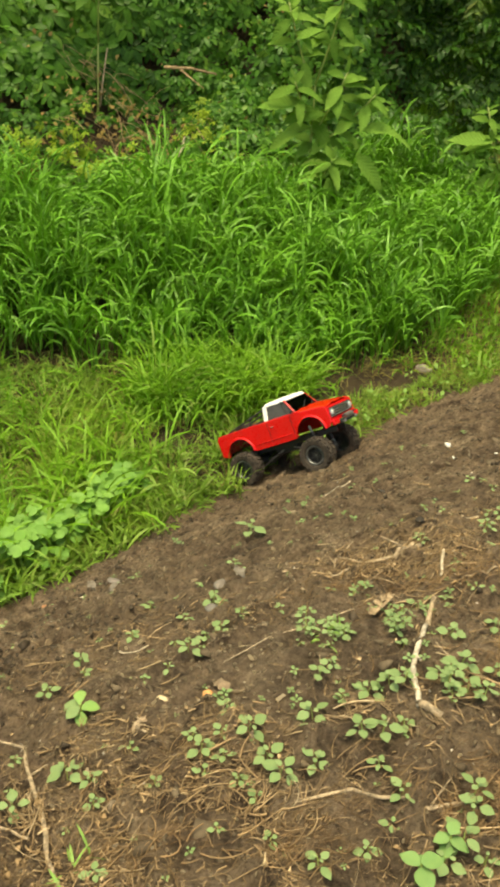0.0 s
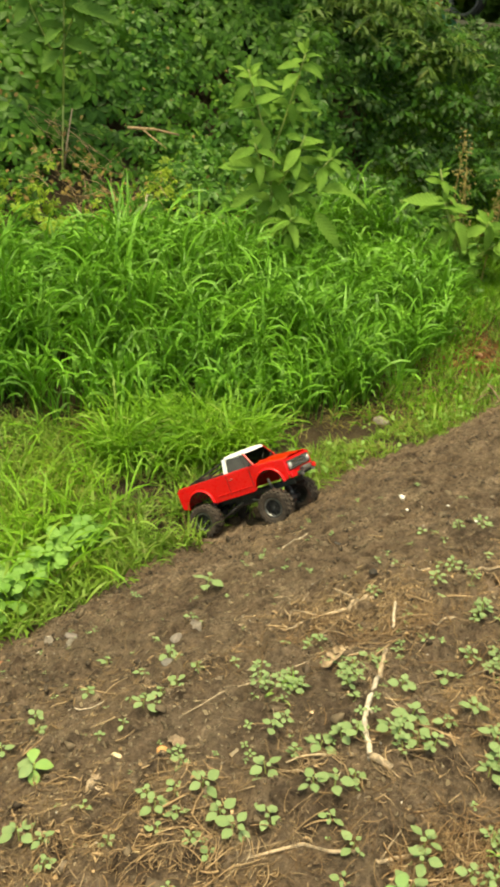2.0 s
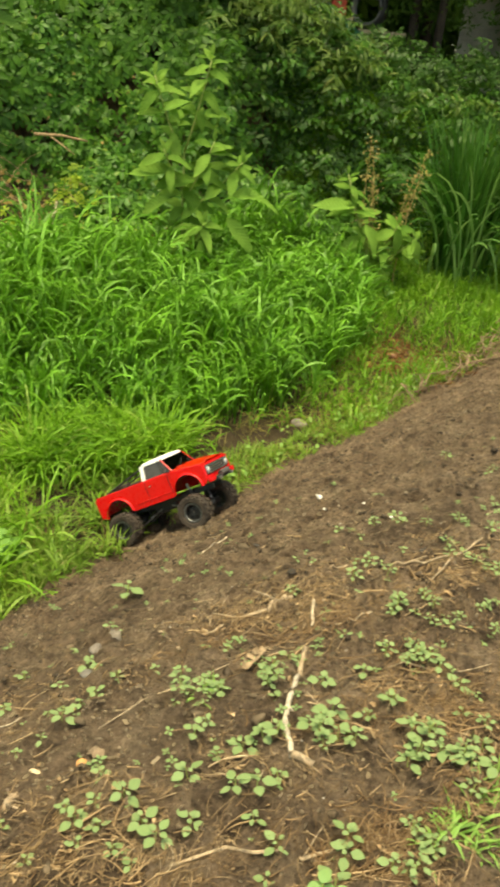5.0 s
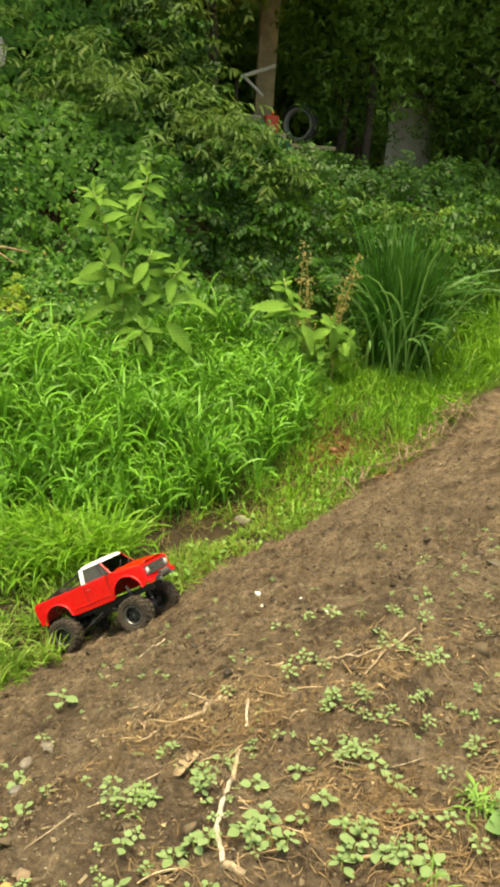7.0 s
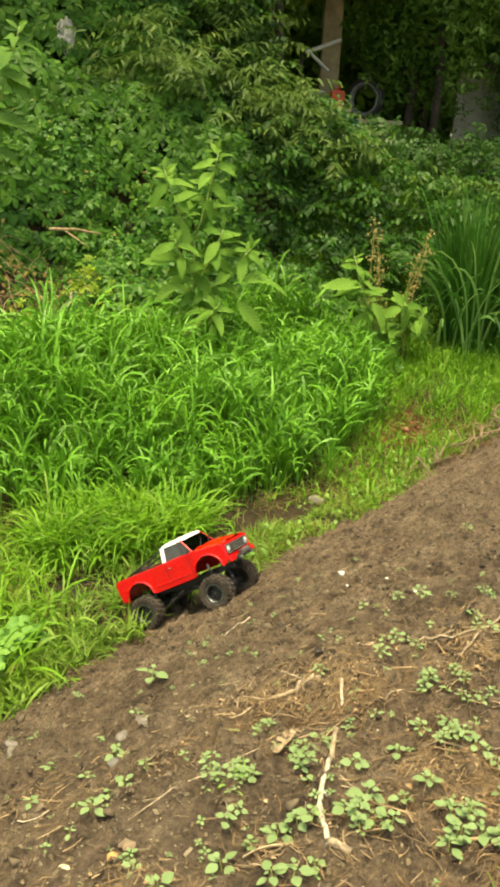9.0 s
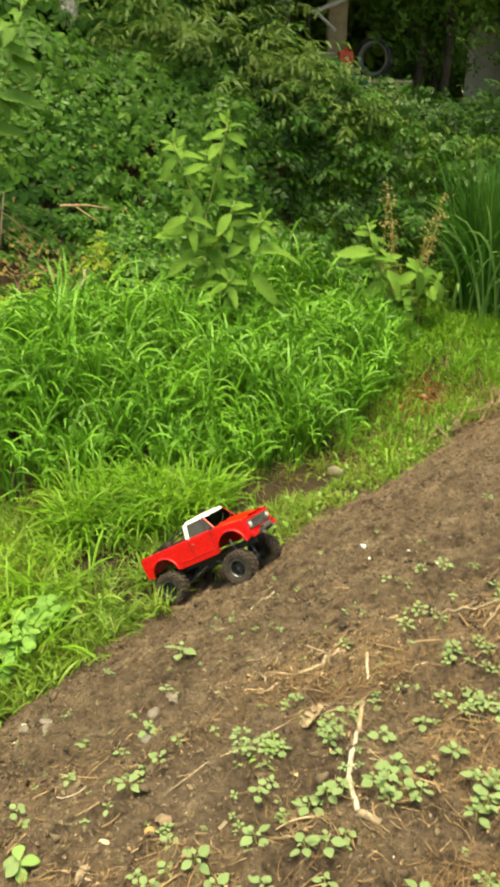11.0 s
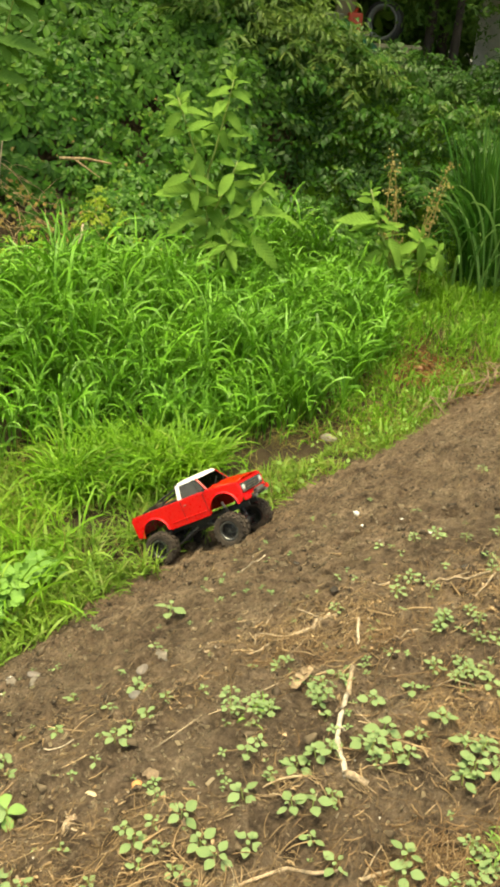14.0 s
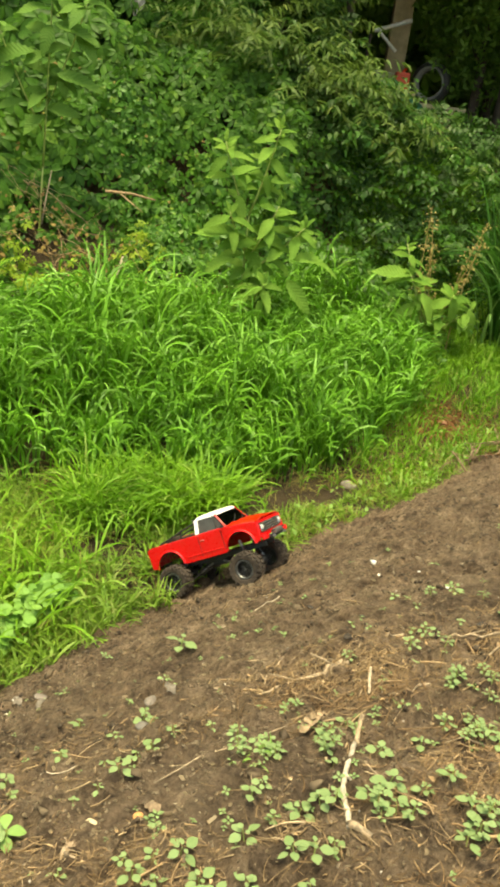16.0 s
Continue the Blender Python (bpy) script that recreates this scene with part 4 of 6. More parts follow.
def tube(points, r0, r1, sides=7):
    """A tapering stem through points, as one bmesh."""
    bm = bmesh.new()
    pts = [Vector(p) for p in points]
    rings = []
    for i, p in enumerate(pts):
        d = (pts[min(i + 1, len(pts) - 1)] - pts[max(i - 1, 0)]).normalized()
        side = d.cross(Vector((0.3, 0.2, 0.9)) if abs(d.z) < 0.9 else Vector((1, 0, 0))).normalized()
        up = side.cross(d)
        r = r0 + (r1 - r0) * i / max(1, len(pts) - 1)
        rings.append([bm.verts.new(p + r * (math.cos(2 * math.pi * k / sides) * side + math.sin(2 * math.pi * k / sides) * up)) for k in range(sides)])
    for p, q in zip(rings, rings[1:]):
        for k in range(sides):
            j = (k + 1) % sides
            bm.faces.new((p[k], p[j], q[j], q[k]))
    bm.faces.new(rings[0][::-1])
    bm.faces.new(rings[-1])
    bmesh.ops.recalc_face_normals(bm, faces=bm.faces[:])
    return bm


WEED_LEAVES = [mesh_from("leaf", leaf_shape(0.27, 0.088, 18, 0.34, d, 1.15, 0.10, 0.13), M_POKE) for d in (0.3, 0.55, 0.9)]
# darker than weed_leaf: the shade on this weed is put into its tone
M_BROADWEED = leafy("broad_weed_leaf_shaded", (0.058, 0.145, 0.022), (0.140, 0.265, 0.048), 0.6, 0.28, "object", spec=0.15, veins=0.2)
BROAD_LEAVES = [mesh_from("leaf", leaf_shape(0.27, 0.102, 16, 0.28, d, 1.1, 0.08, 0.13), M_BROADWEED) for d in (0.3, 0.55, 0.9)]
FLAT_LEAVES = [mesh_from("leaf", leaf_shape(0.27, 0.090, 16, 0.28, d, 1.2, 0.07, 0.08), M_POKE) for d in (0.25, 0.5, 0.8)]


def leaf_pose(p, az, tilt, size, roll=0.0):
    """A leaf at p whose length points along az (degrees), raised by tilt."""
    return Matrix.Translation(p) @ Matrix.Rotation(radians(az - 90), 4, "Z") @ Matrix.Rotation(radians(tilt), 4, "X") @ Matrix.Rotation(radians(roll), 4, "Y") @ Matrix.Scale(size, 4)


def weed(label, base, shoots, singles, seed, leaves, fill=1.0):
    """A tall weed. Shoots (start, end, leaves along it, leaves in its tuft, leaf length) end in open tufts; singles are (root, azimuth, tilt, length)."""
    r = random.Random(seed)
    root = new("tall_weed")
    o = Vector(base)
    root.location = o

    def leaf(p, az, tilt, length, k=None):
        a = radians(az)
        part_mesh("leaf", leaves[k] if k is not None else r.choice(leaves), root,
                  leaf_pose(p, az, tilt + 30 * math.sin(a), 1.05 * length / 0.27, 42 * math.cos(a) + r.uniform(-18, 18)))

    for k, (a, b, along, tuft, length) in enumerate(shoots):
        a, b = Vector(a) - o, Vector(b) - o
        sag = Vector((0, 0, -0.10 * (b - a).length))
        line = lambda t: a.lerp(b, t) + sag * 4 * t * (1 - t) * (0.0 if k == 0 else 0.5)
        part("stem", tube([line(t) for t in (0, 0.25, 0.5, 0.75, 1.0)], 0.011 if k == 0 else 0.006, 0.004 if k == 0 else 0.003), M_STEM, root, smooth=True)
        for i in range(int(along * fill)):
            t = 0.25 + 0.65 * (i + 0.5) / max(1, int(along * fill))
            leaf(line(t), 137.5 * i + 70 * k + r.uniform(-25, 25), r.uniform(-18, 16), length * r.uniform(0.8, 1.1))
        for i in range(tuft):
            q = i / max(1, tuft - 1)
            leaf(line(1.0 - 0.16 * (1 - q)), 137.5 * i + 40 * k + r.uniform(-15, 15), -8 + 66 * q ** 1.6 + r.uniform(-9, 9), length * (1.0 - 0.6 * q), min(2, int(3 * (1 - q))) if q > 0.6 else None)
    for p, az, tilt, length in singles:
        leaf(Vector(p) - o, az, tilt, length)
    return tagged(root, label, "weed")


weed("tall leafy light green weed with tufted tips on the bank", (0.22, 4.72, float(base_height(0.22, 4.72)) - 0.02),
     [((0.22, 4.72, -0.14), (0.21, 4.70, 0.62), 9, 0, 0.19), ((0.21, 4.70, 0.60), (0.33, 4.66, 1.08), 7, 9, 0.16), ((0.21, 4.70, 0.55), (0.04, 4.64, 0.97), 4, 9, 0.18),
      ((0.22, 4.70, 0.28), (0.52, 4.60, 0.58), 4, 9, 0.19), ((0.22, 4.70, 0.05), (0.33, 4.50, 0.27), 3, 8, 0.18), ((0.21, 4.70, 0.40), (0.10, 4.56, 0.62), 3, 6, 0.17), ((0.22, 4.70, 0.35), (0.36, 4.55, 0.68), 4, 5, 0.17)],
     [((0.20, 4.62, 0.50), 182, 4, 0.30), ((0.16, 4.60, 0.37), 190, -6, 0.22), ((0.47, 4.58, 0.41), -4, 10, 0.29), ((0.45, 4.54, 0.30), -30, -28, 0.24), ((0.26, 4.50, 0.22), 215, -22, 0.18), ((0.31, 4.48, 0.18), 280, -40, 0.16),
      ((0.30, 4.60, 0.80), 20, 5, 0.20), ((0.24, 4.62, 0.86), 200, 0, 0.18)], 3, WEED_LEAVES, 1.6)
weed("smaller leafy weed with drooping leaves at the ditch end", (1.40, 4.95, float(base_height(1.40, 4.95)) - 0.02),
     [((1.40, 4.95, -0.05), (1.175, 4.92, 0.53), 5, 7, 0.13), ((1.40, 4.95, 0.05), (1.22, 4.88, 0.36), 3, 5, 0.20), ((1.40, 4.95, 0.05), (1.50, 4.86, 0.27), 4, 6, 0.19), ((1.40, 4.95, 0.0), (1.62, 4.86, 0.20), 3, 4, 0.16)],
     [((1.22, 4.85, 0.36), 185, 6, 0.25), ((1.24, 4.84, 0.33), 170, -4, 0.20), ((1.29, 4.82, 0.27), 320, -34, 0.21), ((1.49, 4.82, 0.26), 285, -50, 0.16), ((1.60, 4.84, 0.20), 310, -40, 0.17), ((1.42, 4.80, 0.02), 300, -45, 0.14)], 8, FLAT_LEAVES, 1.5)
weed("tall broad-leaved weed rising above the creeper", (-1.020, 5.10, float(base_height(-1.020, 5.10)) - 0.02),
     [((-1.020, 5.10, 0.0), (-0.995, 5.07, 0.72), 0, 0, 0.25), ((-0.995, 5.07, 0.70), (-0.960, 5.02, 1.78), 17, 9, 0.20), ((-1.000, 5.08, 1.0), (-0.740, 4.98, 1.66), 7, 8, 0.18), ((-1.010, 5.08, 0.9), (-1.260, 4.98, 1.45), 6, 7, 0.19)],
     [((-0.940, 4.98, 1.45), -10, -6, 0.27), ((-0.920, 4.98, 1.20), 0, -8, 0.27), ((-1.040, 4.98, 1.3), 185, -5, 0.27)], 12, BROAD_LEAVES)


# rust-brown dock stalks with seeds beside the smaller weed
def dock(place, tall, lean, seed):
    r = random.Random(seed)
    root = new("seeding_dock")
    root.location = place
    pts = [Vector((lean * t * t * tall, 0, t * tall)) for t in (0, 0.3, 0.6, 0.85, 1.0)]
    part("stalk", tube(pts, 0.005, 0.002, 5), M_DOCK, root)
    bm = bmesh.new()
    for i in range(70):
        t = r.uniform(0.35, 1.0)
        p = Vector((lean * t * t * tall, 0, t * tall)) + Vector((r.gauss(0, 0.02), r.gauss(0, 0.02), r.gauss(0, 0.01)))
        bmesh.ops.create_icosphere(bm, subdivisions=1, radius=r.uniform(0.004, 0.008), matrix=Matrix.Translation(p))
    part("seed_head", bm, M_DOCK, root, "rusty brown seed head")["kind"] = "stuff"
    for i in range(4):
        part_mesh("leaf", r.choice(WEED_LEAVES), root, leaf_pose(pts[1] * r.uniform(0.2, 1.6), 90 * i + r.uniform(-30, 30), r.uniform(-20, 30), r.uniform(0.5, 0.8)))
    return tagged(root, "rusty seeding dock stalk among the weeds", "weed", "dock stalks")


M_DOCK = plain("rusty_seed", (0.30, 0.23, 0.07), 0.7, vary=0.5)
for k, (dx, dy, tl, ln) in enumerate(((1.40, 5.0, 0.82, -0.10), (1.50, 5.05, 0.82, 0.22), (1.33, 5.1, 0.86, 0.0), (1.54, 4.95, 0.76, 0.12), (1.46, 5.0, 0.70, 0.30), (1.36, 4.98, 0.68, -0.02))):
    dock((dx, dy, float(base_height(dx, dy)) - 0.01), tl, ln, 50 + k)

# ---------------- clump of reed-like blades ----------------
nb = 620
fan = rng.integers(0, 26, nb)
fx, fy = rng.normal(0, 0.075, 26), rng.normal(0, 0.075, 26)
rx, ry = 2.05 + fx[fan] + rng.normal(0, 0.03, nb), 5.25 + fy[fan] + rng.normal(0, 0.03, nb)
away = np.arctan2(ry - 5.25, rx - 2.05)
far_ = np.hypot(rx - 2.05, ry - 5.25)
hang = (rng.uniform(0, 1, nb) > 0.72) * rng.uniform(0.8, 2.3, nb)
reed = blades("blades", rx, ry, base_height(rx, ry) - 0.02, rng.uniform(0.45, 1.2, nb), rng.uniform(0.010, 0.026, nb),
              rng.uniform(0.0, 0.12, nb) + far_ * 0.45, rng.uniform(0.0, 0.5, nb) + hang, M_REED, 8, away + rng.normal(0, 0.7, nb))
clump = new("reed_clump")
part_mesh("blades", reed, clump, None, "upright dark green strap leaves")
na = 24
M_LIGHTREED = leafy("light_reed_blade", (0.07, 0.18, 0.045), (0.17, 0.31, 0.09), 0.4, 0.3)
arch_ = blades("arching_blades", 2.05 + rng.normal(0, 0.12, na), 5.12 + rng.normal(0, 0.10, na), base_height(2.05, 5.12) + rng.uniform(-0.02, 0.05, na), rng.uniform(0.5, 1.1, na), rng.uniform(0.014, 0.028, na),
               rng.uniform(0.05, 0.3, na), rng.uniform(0.9, 2.4, na), M_LIGHTREED, 9, rng.normal(-2.0, 0.8, na), bend=2.6)
part_mesh("arching_blades", arch_, clump, None, "lighter blades arching over")
clump["kind"] = "stuff"
tagged(clump, "dark green clump of upright strap-leaved reeds", "reeds")


# ---------------- litter on the soil ----------------
def fibres(name, x, y, length, radius, az, curl, lift, material, segments=5):
    """Thin three-sided straws that lie along the ground."""
    n = len(x)
    k = np.linspace(-0.5, 0.5, segments + 1)
    ang = az[:, None] + curl[:, None] * k[None] * 2
    px = x[:, None] + length[:, None] * k[None] * np.cos(ang)
    py = y[:, None] + length[:, None] * k[None] * np.sin(ang)
    pz = height(px.ravel(), py.ravel()).reshape(px.shape)
    line = pz[:, :1] + (pz[:, -1:] - pz[:, :1]) * (k[None] + 0.5)
    pz = line + 0.45 * np.maximum(pz - line, 0).max(1, keepdims=True) + 0.001 + lift[:, None] * (0.2 + 1.2 * (k[None] + 0.5))
    sx, sy = -np.sin(ang), np.cos(ang)
    r = radius[:, None] * (1 - 0.5 * (k[None] + 0.5))
    v = np.stack([np.stack([px + sx * r, py + sy * r, pz], -1), np.stack([px - sx * r, py - sy * r, pz], -1), np.stack([px, py, pz + 1.3 * r], -1)], 2)
    v = v.reshape(n, -1, 3)
    j = np.arange(segments)[:, None] * 3
    q = [(0, 1, 4), (0, 4, 3), (1, 2, 5), (1, 5, 4), (2, 0, 3), (2, 3, 5)]
    t = (j[:, :, None] + np.array(q)[None]).reshape(-1, 3)
    tris = t[None] + (np.arange(n) * 3 * (segments + 1))[:, None, None]
    return tri_mesh(name, v.reshape(-1, 3), tris.reshape(-1, 3), material)


def litter_keep(x, y):
    band = np.exp(-(((y - 1.36 - 0.15 * x) / 0.12) ** 2)) * sstep(0.0, 0.2, x) * 1.3
    near = sstep(1.10, 0.75, y) * 0.85 + sstep(0.25, 0.6, x) * sstep(1.6, 1.1, y) * 1.0
    mid = 0.24 * sstep(1.7, 1.2, y)
    patch = sstep(0.42, 0.60, fbm(x * 5.5, y * 5.5, 61))
    w = np.clip(band * 0.7 + near + mid, 0.035, 1) * (0.14 + 1.25 * patch)
    return (rng.uniform(0, 1, len(x)) < w) & (y < edge_y(x) - 0.05)


x, y = rng.uniform(-0.9, 1.7, 125000), rng.uniform(0.35, 2.6, 125000)
ok = litter_keep(x, y)
x, y = x[ok], y[ok]
m = len(x)
me = fibres("straw_litter", x, y, rng.gamma(1.0, 0.012, m) + 0.003, rng.gamma(1.2, 0.00038, m) + 0.00026, rng.uniform(0, 6.28, m), rng.normal(0, 0.20, m),
            np.abs(rng.normal(0, 0.005, m)), M_STRAW)
tagged(new("straw_litter", me), "matted dry brown straw and rootlets lying on the soil", "straw", kind="stuff")

M_CHAFF = leafy("chaff_flake", (0.050, 0.036, 0.022), (0.19, 0.142, 0.088), 0.9, 0.0, sheen=(0.38, 0.30, 0.21), warm=(0.8, 0.8, 0.8))
M_STALK = leafy("dry_stalk", (0.13, 0.082, 0.045), (0.47, 0.330, 0.190), 0.85, 0.0, sheen=(0.76, 0.63, 0.44), warm=(0.9, 0.85, 0.8))
MAT_N = 2800
x, y = [], []
for cx, cy, sx, sy, share in ((0.38, 1.30, 0.10, 0.045, 0.24), (0.22, 1.37, 0.08, 0.025, 0.12), (0.10, 1.27, 0.07, 0.025, 0.10), (0.55, 1.22, 0.10, 0.05, 0.14), (0.24, 0.80, 0.10, 0.04, 0.14), (0.42, 0.86, 0.08, 0.05, 0.12), (-0.10, 0.78, 0.06, 0.04, 0.14),
                              (0.55, 0.80, 0.09, 0.05, 0.22), (0.30, 0.72, 0.09, 0.04, 0.20), (0.62, 1.05, 0.08, 0.05, 0.16), (0.42, 1.06, 0.07, 0.04, 0.10), (0.12, 0.74, 0.10, 0.04, 0.16)):
    x.append(rng.normal(cx, sx, int(MAT_N * share)))
    y.append(rng.normal(cy, sy, int(MAT_N * share)) + 0.2 * (x[-1] - cx))
x, y = np.concatenate(x), np.concatenate(y)
ok = rng.uniform(0, 1, len(x)) < 0.06 + 0.9 * sstep(0.42, 0.62, fbm(x * 15, y * 19, 67))
x, y = x[ok], y[ok]
m = len(x)
M_MAT = leafy("root_mat", (0.095, 0.054, 0.028), (0.34, 0.220, 0.120), 0.9, 0.0, sheen=(0.50, 0.38, 0.25), warm=(1.0, 0.88, 0.75))
me = fibres("root_mat", x, y, rng.gamma(1.5, 0.014, m) + 0.006, rng.gamma(1.6, 0.00024, m) + 0.00022, rng.normal(0.25, 0.9, m), rng.normal(0, 0.28, m), np.abs(rng.normal(0, 0.009, m)), M_MAT)
tagged(new("root_mat", me), "loose reddish brown mat of fine dead roots", "dead roots", kind="stuff")
# coarser dry stalks strewn over the near soil
x, y = rng.uniform(-0.7, 1.5, 1900), rng.uniform(0.45, 1.75, 1900)
ok = litter_keep(x, y) | ((x > 0.3) & (y < 1.7) & (rng.uniform(0, 1, 1900) < 0.26))
x, y = x[ok], y[ok]
m = len(x)
me = fibres("dry_stalks", x, y, rng.gamma(1.6, 0.013, m) + 0.008, rng.gamma(1.6, 0.0006, m) + 0.0005, rng.normal(0.3, 1.0, m), rng.normal(0, 0.14, m), np.abs(rng.normal(0, 0.004, m)), M_STALK)
tagged(new("dry_stalks", me), "broken dry stalks strewn over the soil", "straw", kind="stuff")
# loose mats of straw, each lying mostly one way
g9 = np.random.default_rng(9)
px_, py_, pa_ = [], [], []
for k in range(64):
    cx, cy = g9.uniform(-0.42, 1.25), g9.uniform(0.55, 1.45)
    if not (cy < 0.98 or cx > 0.30) or fbm(np.array([cx * 4]), np.array([cy * 4]), 63)[0] < 0.40:
        continue
    cnt, lie = int(g9.integers(14, 60)), g9.uniform(0, 3.14)
    px_.append(cx + g9.normal(0, 0.030, cnt)), py_.append(cy + g9.normal(0, 0.018, cnt)), pa_.append(g9.normal(lie, 0.55, cnt))
x, y, az_ = np.concatenate(px_), np.concatenate(py_), np.concatenate(pa_)
m = len(x)
me = fibres("straw_mats", x, y, g9.gamma(2.0, 0.014, m) + 0.010, g9.gamma(1.8, 0.00034, m) + 0.0003, az_, g9.normal(0, 0.22, m), np.abs(g9.normal(0, 0.006, m)), M_STALK)
tagged(new("straw_mats", me), "small mats of bright tan straw on the soil", "straw", kind="stuff")
# crumbs and clods
def lump(seed):
    bm = bmesh.new()
    r = random.Random(seed)
    for k in range(11):
        bm.verts.new((r.uniform(-1.2, 1.2), r.uniform(-0.9, 0.9), r.uniform(-0.6, 0.6)))
    hull = bmesh.ops.convex_hull(bm, input=bm.verts[:])
    bmesh.ops.delete(bm, geom=list(set(hull["geom_interior"] + hull["geom_unused"])), context="VERTS")
    bmesh.ops.triangulate(bm, faces=bm.faces[:])
    bm.verts.index_update()
    out = np.array([v.co[:] for v in bm.verts]), np.array([[v.index for v in f.verts] for f in bm.faces])
    bm.free()
    return out


x, y = rng.uniform(-1.0, 2.2, 46000), rng.uniform(0.35, 3.4, 46000)
ok = (y < edge_y(x) - 0.02) & (rng.uniform(0, 1, 46000) < 0.25 + 0.9 * sstep(0.4, 0.62, fbm(x * 5, y * 5, 71)))
x, y = x[ok], y[ok]
sz = np.minimum(0.0016 + rng.gamma(1.2, 0.0016, len(x)), 0.0060)
P = np.stack([x, y, height(x, y) - 0.05 * sz], 1)
N = rng.normal(0, 0.5, P.shape) + np.array([0, 0, 1])
me = scatter("soil_crumbs", lump(1), P, turns_facing(N, rng.uniform(0, 6.28, len(x))), sz, M_CLOD, False)
tagged(new("soil_crumbs", me), "loose dark crumbs and clods of tilled soil", "soil", kind="stuff")
# a churned heap of bigger clods on the near left slope
x, y = rng.normal(-0.62, 0.16, 420), rng.normal(1.22, 0.14, 420)
sz = rng.gamma(2.0, 0.0026, 420)
P = np.stack([x, y, height(x, y) + 0.3 * sz], 1)
M_WET = leafy("wet_clod", (0.022, 0.015, 0.010), (0.080, 0.058, 0.040), 0.7, 0.0, warm=(0.9, 0.9, 0.9))
me = scatter("wet_clods", lump(4), P, turns_facing(rng.normal(0, 0.5, P.shape) + np.array([0, 0, 1]), rng.uniform(0, 6.28, 420)), sz, M_WET, False)
tagged(new("wet_clods", me), "dark wet churned clods of soil", "soil", kind="stuff")
# small dark crumbs strewn over the upper slope
g16 = np.random.default_rng(16)
x, y = g16.uniform(-0.5, 1.5, 2600), g16.uniform(1.2, 2.7, 2600)
ok = (y < edge_y(x) - 0.03) & (fbm(x * 7, y * 7, 71) > 0.44)
x, y = x[ok], y[ok]
P = np.stack([x, y, height(x, y) + 0.001], 1)
me = scatter("dark_crumbs", lump(8), P, turns_facing(g16.normal(0, 0.5, P.shape) + np.array([0, 0, 1]), g16.uniform(0, 6.28, len(x))), g16.gamma(2.0, 0.0016, len(x)) + 0.0014, M_WET, False)
tagged(new("dark_crumbs", me), "small dark crumbs of moist earth on the slope", "soil", kind="stuff")
# coarse angular clods half sunk in the upper slope
x, y = rng.uniform(-0.9, 2.2, 5200), rng.uniform(0.6, 3.4, 5200)
ok = (y < edge_y(x) - 0.03) & (rng.uniform(0, 1, 5200) < 0.1 + 0.9 * sstep(0.45, 0.62, fbm(x * 6, y * 6, 77)))
x, y = x[ok], y[ok]
sz = 0.004 + rng.gamma(1.4, 0.0026, len(x))
P = np.stack([x, y, height(x, y) - 0.15 * sz], 1)
me = scatter("coarse_clods", lump(6), P, turns_facing(rng.normal(0, 0.6, P.shape) + np.array([0, 0, 1]), rng.uniform(0, 6.28, len(x))), sz, M_CLOD, False)
tagged(new("coarse_clods", me), "angular brown clods half sunk in the soil", "soil", kind="stuff")
# pale grit
x, y = rng.uniform(-0.8, 2.2, 260), rng.uniform(0.5, 3.4, 260)
ok = (y < edge_y(x) - 0.03) & (rng.uniform(0, 1, 260) < 0.22 + 0.78 * sstep(0.3, 0.9, edge_y(x) - y))
x, y = x[ok], y[ok]
sz = np.minimum(0.0016 + rng.gamma(1.2, 0.0010, len(x)), 0.0036)
M_GRIT = leafy("pale_grit", (0.20, 0.15, 0.11), (0.62, 0.57, 0.50), 0.8, 0.0)
me = scatter("grit", lump(2), np.stack([x, y, height(x, y) + 0.4 * sz], 1), turns_facing(rng.normal(0, 0.4, (len(x), 3)) + np.array([0, 0, 1]), rng.uniform(0, 6.28, len(x))), sz, M_GRIT)
tagged(new("grit", me), "pale grit and chaff sprinkled over the soil", "grit", kind="stuff")
# flat chaff
x, y = rng.uniform(-0.9, 2.2, 34000), rng.uniform(0.45, 3.2, 34000)
ok = (y < edge_y(x) - 0.03) & (rng.uniform(0, 1, 34000) < (0.22 + 0.8 * sstep(0.42, 0.62, fbm(x * 6, y * 6, 73))) * (0.12 + 0.88 * sstep(0.25, 0.95, edge_y(x) - y)))
x, y = x[ok], y[ok]
FLAKE = (np.array([(-0.5, -0.2, 0), (0.4, -0.3, 0.05), (0.55, 0.2, 0.1), (-0.3, 0.3, 0.05), (0, 0, 0.15)]), np.array([(0, 1, 4), (1, 2, 4), (2, 3, 4), (3, 0, 4)]))
me = scatter("chaff", FLAKE, np.stack([x, y, height(x, y) + 0.001], 1), turns_facing(rng.normal(0, 0.3, (len(x), 3)) + np.array([0, 0, 1]), rng.uniform(0, 6.28, len(x))), 0.0018 + rng.gamma(1.3, 0.0024, len(x)), M_CHAFF)
tagged(new("chaff", me), "flat buff chaff and plant crumbs on soil", "chaff", kind="stuff")
# crumpled dead leaf scraps
x, y = rng.uniform(-0.7, 1.3, 3200), rng.uniform(0.5, 1.9, 3200)
ok = litter_keep(x, y)
x, y = x[ok], y[ok]
me = scatter("dead_leaf_scraps", leaf_shape(1.0, 0.55, 4, 0.7, 0.9, 1.2, 0.08), np.stack([x, y, height(x, y) + 0.006], 1),
             turns_facing(rng.normal(0, 0.35, (len(x), 3)) + np.array([0, 0, 1]), rng.uniform(0, 6.28, len(x))), 0.003 + rng.gamma(1.3, 0.0030, len(x)), M_STRAW)
